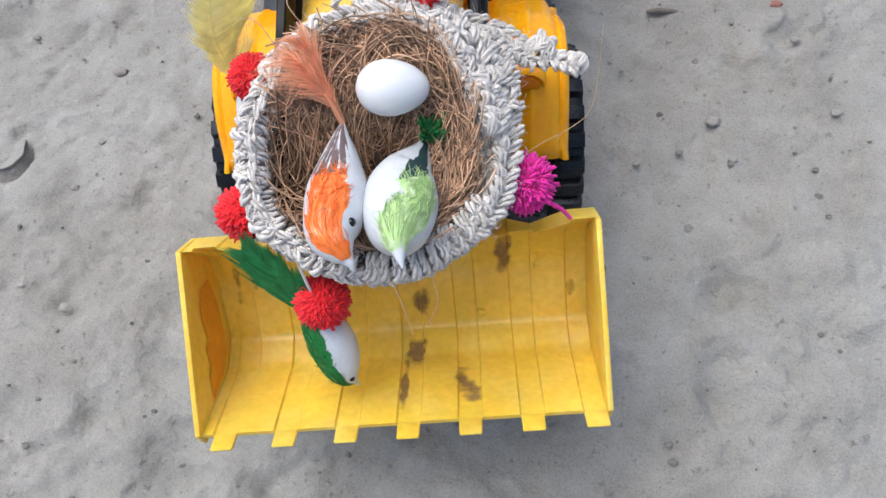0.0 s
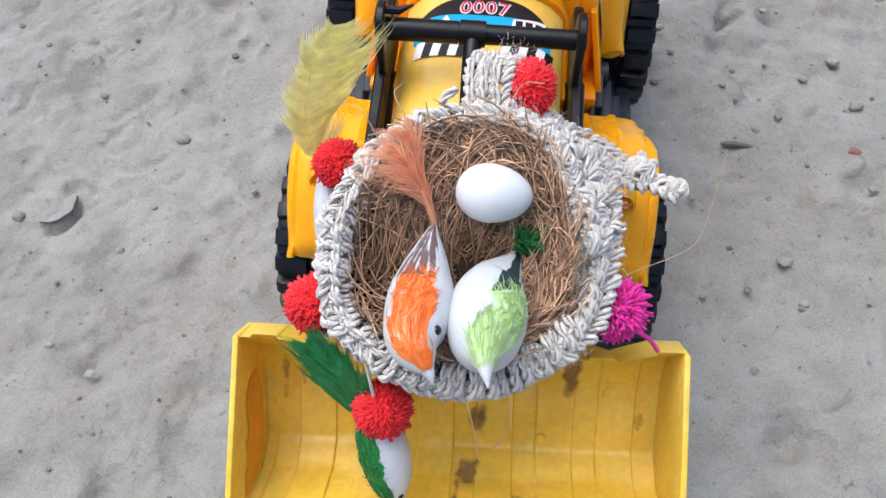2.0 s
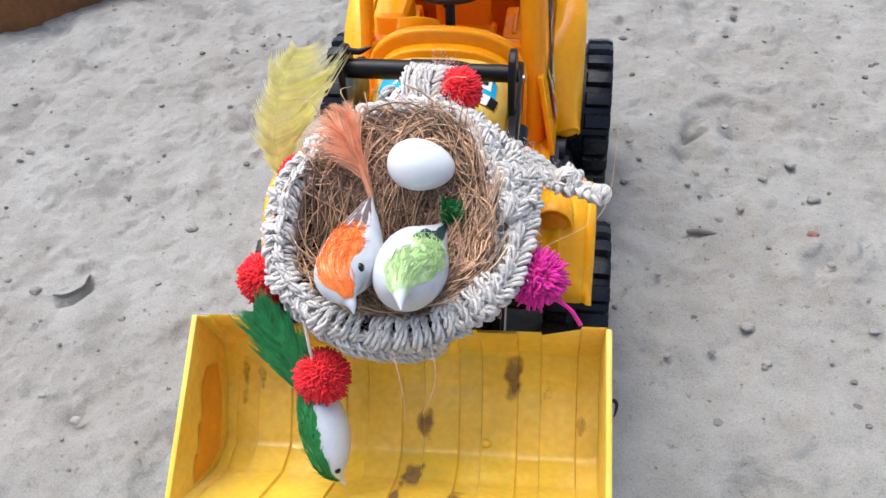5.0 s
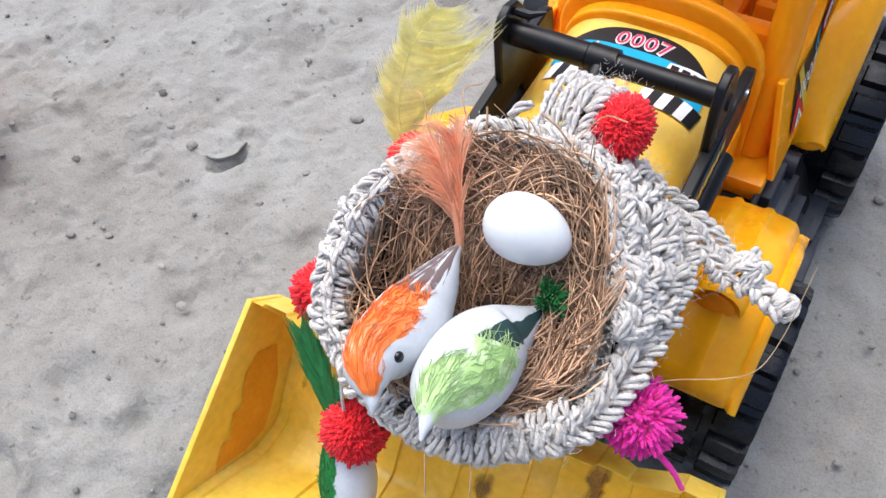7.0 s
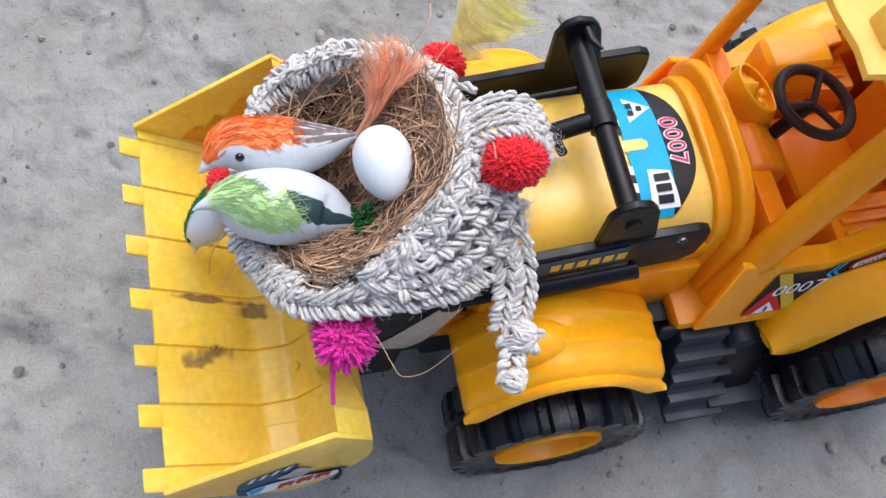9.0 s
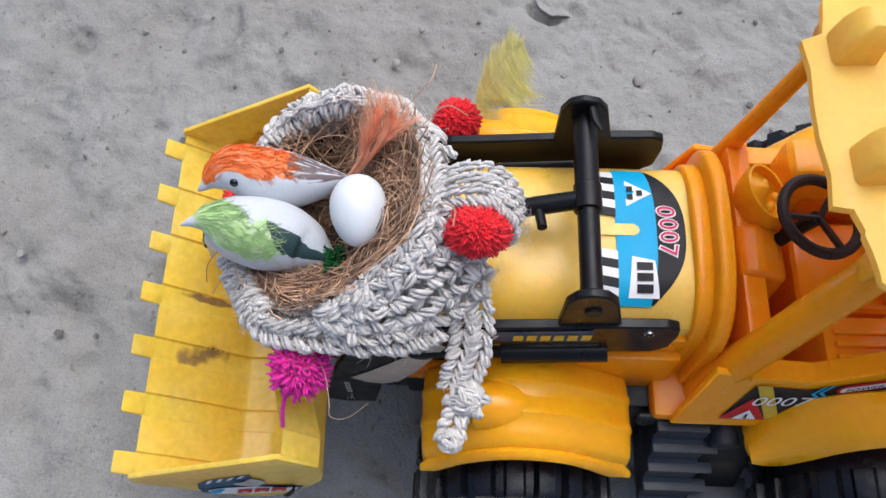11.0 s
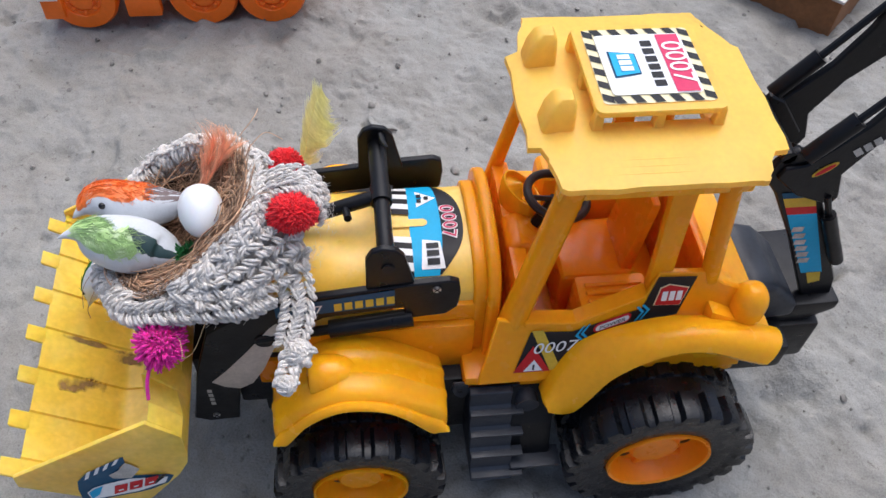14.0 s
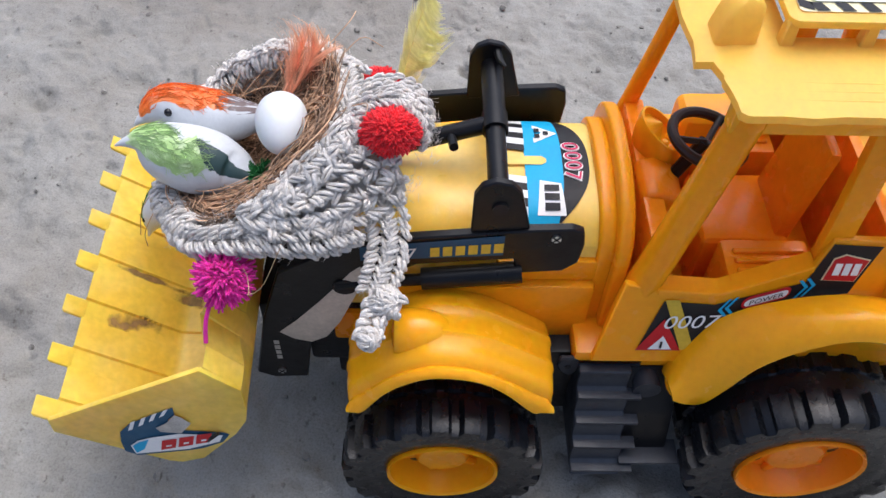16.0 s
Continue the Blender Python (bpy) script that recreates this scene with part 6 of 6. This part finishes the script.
def feather(bm, rng, spine, width, lean, n=64, skew=(1.0, 1.0), frond=0.00026, fluff=0.0012, rise=0.85):
    """A quill with soft curved barbs on both sides; lean: the plane the vane lies in."""
    line = spline(spine, n)
    tube(line, [0.0004 * (1 - 0.75 * k / n) for k in range(n + 1)], 5, bm)
    lean = Vector(lean).normalized()
    for k in range(2, n):
        f = k / n
        t = (line[k + 1] - line[k - 1]).normalized()
        out = (lean - t * lean.dot(t)).normalized()
        flat = t.cross(out)
        for s, sk in ((-1, skew[0]), (1, skew[1])):
            w = width * sk * math.sin(math.pi * min(1, 0.14 + 0.80 * f)) ** 0.55 * rng.uniform(0.75, 1.08)
            w *= 0.92 + 0.45 * noise.noise(Vector((f * 11, s * 4.0, width * 900)))
            if rng.random() < 0.06:
                continue
            bow = flat * rng.gauss(0, fluff)
            top = rise * rng.uniform(0.8, 1.15)
            pts = [line[k], line[k] + out * s * w * 0.40 + t * w * 0.18 * top + bow * 0.3, line[k] + out * s * w * 0.74 + t * w * 0.55 * top + bow * 0.7, line[k] + out * s * w * 0.92 + t * w * 1.05 * top + bow * 1.4]
            wide = (frond, frond * 1.25, frond * 0.9, frond * 0.15)
            rows = [(bm.verts.new(p - t * q), bm.verts.new(p + t * q)) for p, q in zip(pts, wide)]
            for r0, r1 in zip(rows, rows[1:]):
                bm.faces.new((r0[0], r0[1], r1[1], r1[0]))


def plume(bm, rng, spine, width, lean, hairs=150, n=40, bias=(-1.15, 0.55)):
    """A soft plume: wisps leave one narrow quill, keep together in locks and spread into a ragged fan at the top."""
    line = spline(spine, n)
    tube(line, [0.0012 * (1 - 0.85 * k / n) for k in range(n + 1)], 5, bm)
    lean = Vector(lean).normalized()
    locks = [(rng.uniform(0.16, 0.74), rng.uniform(0.30, 0.55), rng.uniform(*bias), rng.gauss(0, 0.35), rng.uniform(1.3, 2.6)) for _ in range(max(6, hairs // 8))]
    for _ in range(hairs):
        f0, span, s, bow, curl = rng.choice(locks)
        f0 = max(0.0, f0 + rng.uniform(-0.05, 0.05))
        f1 = min(1.0, f0 + span * rng.uniform(0.8, 1.1))
        s, bow = s + rng.gauss(0, 0.09), bow + rng.gauss(0, 0.07)
        rows = []
        for m in range(9):
            g = m / 8
            k = min(n - 1, max(1, round((f0 + (f1 - f0) * g) * n)))
            t = (line[k + 1] - line[k - 1]).normalized()
            out = (lean - t * lean.dot(t)).normalized()
            p = line[k] + out * s * width * (0.10 + 0.90 * (f0 + 0.45)) * g**curl + t.cross(out) * bow * width * g**curl
            p -= t * abs(s) * width * 0.35 * max(0.0, g - 0.6) ** 1.5
            q = 0.00036 * (1 - 0.85 * g)
            rows.append((bm.verts.new(p - out * q), bm.verts.new(p + out * q)))
        for r0, r1 in zip(rows, rows[1:]):
            bm.faces.new((r0[0], r0[1], r1[1], r1[0]))


BODY_THIN = [(0.0, 0.0006, -0.001), (0.06, 0.0020, -0.0006), (0.18, 0.0064, 0.0), (0.36, 0.0106, 0.0), (0.52, 0.0122, 0.0), (0.66, 0.0114, 0.0008), (0.77, 0.0094, 0.0016), (0.85, 0.0066, 0.0014), (0.90, 0.0040, 0.0006), (0.94, 0.0020, -0.0002), (0.97, 0.0012, -0.0006), (1.0, 0.0004, -0.0012)]


ORANGE_BIRD = [(-0.0091, -0.0688, 0.1668, 0.0007), (-0.0097, -0.0730, 0.1655, 0.0029), (-0.0102, -0.0790, 0.1630, 0.0062), (-0.0106, -0.0845, 0.1615, 0.0085), (-0.0110, -0.0915, 0.1608, 0.0107), (-0.0113, -0.0985, 0.1614, 0.0113), (-0.0117, -0.1050, 0.1637, 0.0105), (-0.0117, -0.1108, 0.1660, 0.0093), (-0.0101, -0.1158, 0.1666, 0.0075), (-0.0076, -0.1196, 0.1660, 0.0046), (-0.0061, -0.1214, 0.1652, 0.0025), (-0.0050, -0.1230, 0.1645, 0.0015), (-0.0041, -0.1250, 0.1630, 0.0003)]
LIME_BIRD = [(0.0201, -0.0716, 0.1582, 0.0008), (0.0184, -0.0755, 0.1574, 0.0035), (0.0159, -0.08, 0.1566, 0.0071), (0.0134, -0.085, 0.1564, 0.0102), (0.0116, -0.0925, 0.1582, 0.0127), (0.0111, -0.1, 0.1602, 0.0133), (0.0109, -0.1065, 0.163, 0.0123), (0.0109, -0.1115, 0.166, 0.0106), (0.011, -0.1155, 0.1686, 0.0078), (0.0113, -0.1185, 0.17, 0.0049), (0.0118, -0.121, 0.1701, 0.0028), (0.0124, -0.124, 0.1699, 0.0015), (0.0131, -0.127, 0.169, 0.0003)]


def build_birds():
    group = "bird ornaments"

    def ragged(u, q, k):
        return 16 * noise.noise(Vector((u * 9, q * 0.03, k))) + 9 * noise.noise(Vector((u * 26, q * 0.05, k)))

    def streaks(u, q):
        rough = 0.66 + 0.8 * noise.noise(Vector((q * 0.13, u * 5.0, 2.0)))
        return bump01(q + 26 * (u - 0.2), -50, 26, 16) * bump01(u, 0.02, 0.36, 0.09) * rough

    def orange_back(u, q):
        return bump01(q - ragged(u, q, 0.3), -44 + 20 * max(0.0, 0.6 - u), 24 + 8 * (u - 0.5), 12) * bump01(u + 0.0012 * ragged(u, q, 5.0), 0.36, 0.90, 0.05)

    ob = ornament(ORANGE_BIRD, (0.05, 0, 1), 0.0017, orange_back, streaks, ((0.745, 60),), [BIRD_SKIN_ORANGE, BIRD_ORANGE, EYE, FEATHER_ORANGE], lambda b, r: (plume(b, r, [(-0.0092, -0.0690, 0.1668), (-0.0130, -0.0640, 0.1755), (-0.0190, -0.0585, 0.1860), (-0.0265, -0.0540, 0.1965)], 0.0150, (0.80, 0.55, 0.1), 300, bias=(-1.35, 0.15)), plume(b, r, [(-0.0092, -0.0688, 0.1668), (-0.0122, -0.0615, 0.1755), (-0.0165, -0.0540, 0.1860), (-0.0210, -0.0465, 0.1960)], 0.0130, (0.65, 0.75, 0.2), 220, bias=(-1.0, 0.4))), 1)
    tagged(ob, "white bird ornament with orange back and tail feather in nest", "ornament", group)

    def tuft(b, r):
        for _ in range(230):
            tip = Vector((0.0232 + r.uniform(-0.0052, 0.0052), -0.0712 + r.uniform(-0.0045, 0.0040), 0.1640 + r.uniform(-0.004, 0.0050)))
            tube(spline([(0.0200, -0.0725, 0.1585), Vector((0.0207, -0.0716, 0.1605)).lerp(tip, 0.5), tip], 4), 0.00034, 3, b)

    def lime_back(u, q):
        lo = 10 - 75 * max(0.0, (u - 0.62) / 0.25)
        return bump01(q - ragged(u, q, 3.3), lo, 64 - 14 * max(0.0, 0.6 - u) / 0.2, 12) * bump01(u + 0.0016 * ragged(u, q, 7.0), 0.41, 0.88, 0.05)

    def dark_wing(u, q):
        return bump01(q + 30 * (u - 0.25) - 0.4 * ragged(u, q, 9.0), 8, 48 - 26 * max(0.0, u - 0.35) / 0.1, 5) * bump01(u, 0.02, 0.54, 0.03)

    ob = ornament(LIME_BIRD, (0.10, 0, 1), 0.0014, lime_back, dark_wing, (), [BIRD_SKIN_LIME, BIRD_LIME, EYE, BIRD_GREEN], tuft, 2)
    tagged(ob, "white bird ornament with lime back and dark tail in the nest", "ornament", group)
    small = [(q, r * 0.78, h * 0.8) for q, r, h in BODY_THIN]
    ob = ornament(along((-0.0320, -0.1130, 0.1190), (-0.0148, -0.1431, 0.0796), (-0.70, -0.35, 0.62), small), (-0.70, -0.35, 0.62), 0.0013, lambda u, q: bump01(q - 0.6 * ragged(u, q, 1.0), -32, 40, 8) * bump01(u, 0.02, 0.92, 0.05), lambda u, q: 0.0, ((0.83, 70),), [BIRD_SKIN_GREEN, BIRD_GREEN, EYE, FEATHER_GREEN], lambda b, r: (feather(b, r, [(-0.0300, -0.1200, 0.1080), (-0.0370, -0.1145, 0.1170), (-0.0440, -0.1090, 0.1260), (-0.0520, -0.1030, 0.1330)], 0.0175, (1.0, -0.3, 0.7), n=120, frond=0.0015, fluff=0.0002), feather(b, r, [(-0.0290, -0.1200, 0.1070), (-0.0350, -0.1150, 0.1180), (-0.0400, -0.1100, 0.1290), (-0.0440, -0.1060, 0.1360)], 0.0130, (1.0, -0.3, 0.5), n=120, frond=0.0015, fluff=0.0002)), 3)
    tagged(ob, "small white bird ornament with green back hanging into bucket", "ornament", group)
    ob = ornament(along((-0.0600, -0.0215, 0.1340), (-0.0480, -0.0660, 0.1120), (-0.9, 0, 0.5), [(q, r * 0.60, h * 0.7) for q, r, h in BODY_THIN]), (-0.9, 0, 0.5), 0.0012, lambda u, q: 0.0, lambda u, q: bump01(q, 10, 50, 10) * bump01(u, 0.03, 0.34, 0.06), (), [BIRD_WHITE, BIRD_LIME, EYE, FEATHER_YELLOW], lambda b, r: feather(b, r, [(-0.0625, -0.0215, 0.1340), (-0.0655, -0.0170, 0.1510), (-0.0610, -0.0120, 0.1740), (-0.0510, -0.0067, 0.1933)], 0.0215, (0.94, 0.34, -0.30), n=190, skew=(0.50, 1.25), frond=0.00075, fluff=0.0003, rise=0.95), 4)
    tagged(ob, "white bird ornament with yellow tail feather hanging on the basket", "ornament", group)


build_birds()
# a stray straw thread curling out from the basket
ob = part("straw_thread", tube(spline([(0.0500, -0.0800, 0.1480), (0.0600, -0.0735, 0.1520), (0.0720, -0.0700, 0.1580), (0.0790, -0.0680, 0.1660), (0.0815, -0.0615, 0.1750), (0.0820, -0.0530, 0.1960)], 22), 0.00013, 5), STRAW)
tagged(ob, "pale straw thread curling out from the basket", "thread")


# ---- things around ----
def build_truck():
    z0 = -0.014
    truck = thing("toy_truck", (-0.43, -0.13, z0), "bright orange plastic toy truck with pink load on sand", "toy vehicle")
    for y in (-0.222, -0.118, -0.058):
        for x, s in ((-0.392, 1), (-0.468, -1)):
            hub = thing("wheel", (x, y, z0 + 0.0300), "", "")
            hub.parent = truck
            hub.matrix_parent_inverse = world_of(truck).inverted()
            m = Matrix.Translation((x, y, z0 + 0.0300)) @ Matrix.Diagonal((s, 1, 1, 1))
            bm = lathe([(-0.026, 0.012), (-0.026, 0.027), (-0.022, 0.0305), (-0.004, 0.0305), (0.0, 0.0280), (0.0, 0.0165), (-0.002, 0.0155), (-0.002, 0.012)], (0, 0, 0), 40)
            bm.transform(m)
            part("tyre", bm, TRUCK, hub)
            bm = lathe([(-0.02, 0.0), (-0.02, 0.0125), (-0.003, 0.0125), (-0.003, 0.0095), (0.0, 0.009), (0.0, 0.0)], (0, 0, 0), 30)
            bm.transform(m)
            part("rim", bm, TRUCK, hub)
            for k in range(8):
                a = 2 * math.pi * k / 8
                bm = blob((-0.0015, 0.0128 * math.cos(a), 0.0128 * math.sin(a)), (0.0018, 0.0022, 0.0022), u=8, v=6)
                bm.transform(m)
                part("nut", bm, TRUCK, hub)
    part("chassis", block(-0.462, -0.398, -0.245, -0.022, z0 + 0.026, z0 + 0.044, 0.002), TRUCK, truck)
    part("side_tank", block(-0.402, -0.391, -0.186, -0.156, z0 + 0.012, z0 + 0.034, 0.002), TRUCK, truck)
    part("bumper", block(-0.468, -0.388, -0.256, -0.238, z0 + 0.014, z0 + 0.034, 0.002), TRUCK, truck)
    part("bumper_trim", block(-0.470, -0.386, -0.257, -0.240, z0 + 0.034, z0 + 0.040, 0.001), INK_WHITE, truck, "pale silver bumper trim")
    part("cab", block(-0.466, -0.394, -0.25, -0.188, z0 + 0.052, z0 + 0.115, 0.006, 3), TRUCK, truck)
    part("bed", prism([(-0.18, 0.052), (-0.19, 0.094), (-0.014, 0.094), (-0.02, 0.052)], -0.47, -0.39, lambda u, v, a: Vector((a, u, z0 + v)), 0.002), TRUCK, truck)
    part("load", blob((-0.43, -0.10, z0 + 0.09), (0.036, 0.07, 0.03), u=24, v=14), PINK_TOY, truck, "pink plastic load")


build_truck()


def build_box():
    c = Vector((-0.342, 0.458, -0.02))
    a = math.atan2(-0.70, -0.75)
    m = Matrix.Translation(c) @ Matrix.Rotation(a, 4, "Z")
    box = thing("cardboard_box", c, "brown cardboard box with pale flaps lying on sand", "box")

    def add(name, bm, mat, label=""):
        bm.transform(m)
        part(name, bm, mat, box, label)

    h = 0.044
    add("side", block(0.0, 0.42, -0.004, 0.0, 0.0, h, 0.0004, 1), CARD)
    add("side", block(0.0, 0.004, -0.34, -0.004, 0.0, h, 0.0004, 1), CARD)
    add("side", block(0.416, 0.42, -0.34, -0.004, 0.0, h, 0.0004, 1), CARD)
    add("side", block(0.004, 0.416, -0.34, -0.336, 0.0, h, 0.0004, 1), CARD)
    add("flap", block(-0.002, 0.42, -0.168, 0.006, h + 0.001, h + 0.004, 0.0004, 1), CARD_PALE, "pale grey cardboard flap")
    add("flap", block(0.0, 0.42, -0.34, -0.172, h + 0.001, h + 0.004, 0.0004, 1), CARD_PALE, "pale grey cardboard flap")


build_box()


def lump(name, x, y, size, mat, label, category, seed, sink=0.25):
    rng = random.Random(seed)
    bm = bmesh.new()
    bmesh.ops.create_icosphere(bm, subdivisions=3, radius=1)
    k = Vector((rng.random() * 9, rng.random() * 9, 0))
    for v in bm.verts:
        v.co *= 1 + 0.30 * noise.noise(v.co * 1.6 + k) + 0.16 * noise.noise(v.co * 4.5 + k)
        v.co = Vector((x + v.co.x * size[0], y + v.co.y * size[1], on_sand(x, y) + size[2] * (1 - sink) + v.co.z * size[2]))
    return tagged(part(name, bm, mat, angle=60), label, category)


lump("stone_chip", 0.2217, 0.1047, (0.0034, 0.0030, 0.0022), BRICK_RED, "small reddish stone chip on sand", "stone", 2)
lump("stone_chip", 0.198, -0.262, (0.005, 0.004, 0.0028), PEBBLE, "small grey stone chip on sand", "stone", 3)
for k, (x, y, r) in enumerate(((0.219, 0.178, 0.0038), (0.229, 0.143, 0.0042), (0.167, 0.123, 0.0034), (0.199, 0.163, 0.003), (0.149, 0.156, 0.0022), (0.139, 0.137, 0.0024), (0.106, 0.155, 0.003), (0.117, 0.181, 0.0022), (0.228, 0.078, 0.0028), (0.174, 0.027, 0.004), (0.182, 0.002, 0.0024), (0.128, 0.002, 0.0022), (-0.184, 0.084, 0.0042), (-0.271, 0.024, 0.004), (-0.204, 0.007, 0.0026))):
    ob = lump("stone_chip", x, y, (r, r * 0.8, r * 0.6), PEBBLE, "small grey stone chip half sunk in sand", "stone", 20 + k, 0.45)
    tagged(ob, "small grey stone chip half sunk in sand", "stone", "stone chips")


def clod(x0, y0, radius, height, aim):
    """A lifted slab of crust: flush with the sand on one side, undercut on the other."""
    bm = bmesh.new()
    rings = []
    turns = [2 * math.pi * k / 56 for k in range(56)]
    for f, drop in ((0.08, 0), (0.3, 0), (0.5, 0), (0.7, 0), (0.84, 0), (0.94, 0), (1.0, 0.0005), (1.0, 0.0014), (0.9, 0.004), (0.8, 0.008)):
        ring = []
        for a in turns:
            open_side = max(0.0, min(1.0, 1.5 * math.cos(a - aim) + 0.15))
            r = radius * f * (1 + 0.10 * noise.noise(Vector((math.cos(a) * 2.2, math.sin(a) * 2.2, 3.0))) + 0.05 * noise.noise(Vector((math.cos(a) * 7, math.sin(a) * 7, 1.0))))
            x, y = x0 + r * math.cos(a), y0 + r * math.sin(a)
            z = on_sand(x0, y0) + 0.0012 * (1 - f) + height * open_side * f**1.5 - 0.004 * (1 - open_side) * f**3 - drop
            ring.append(Vector((x, y, z + 0.0009 * noise.noise(Vector((x * 90, y * 90, 0))))))
        rings.append(ring)
    vs = bridge(bm, rings, cap=False)
    bm.faces.new(vs[0][::-1])
    return tagged(part("sand_clod", bm, SAND, angle=50), "lifted slab of dry sand crust with a broken edge", "clod")


clod(-0.2537, 0.0350, 0.0145, 0.0058, -0.70)
z = on_sand(0.1557, 0.1113)
tagged(part("twig", tube(spline([(0.146, 0.112, z + 0.001), (0.155, 0.1113, z + 0.0022), (0.166, 0.1105, z + 0.001)], 8), [0.0012, 0.0016, 0.0018, 0.0018, 0.0018, 0.0016, 0.0016, 0.0014, 0.001], 7), TWIG), "short dark twig lying on sand", "twig")
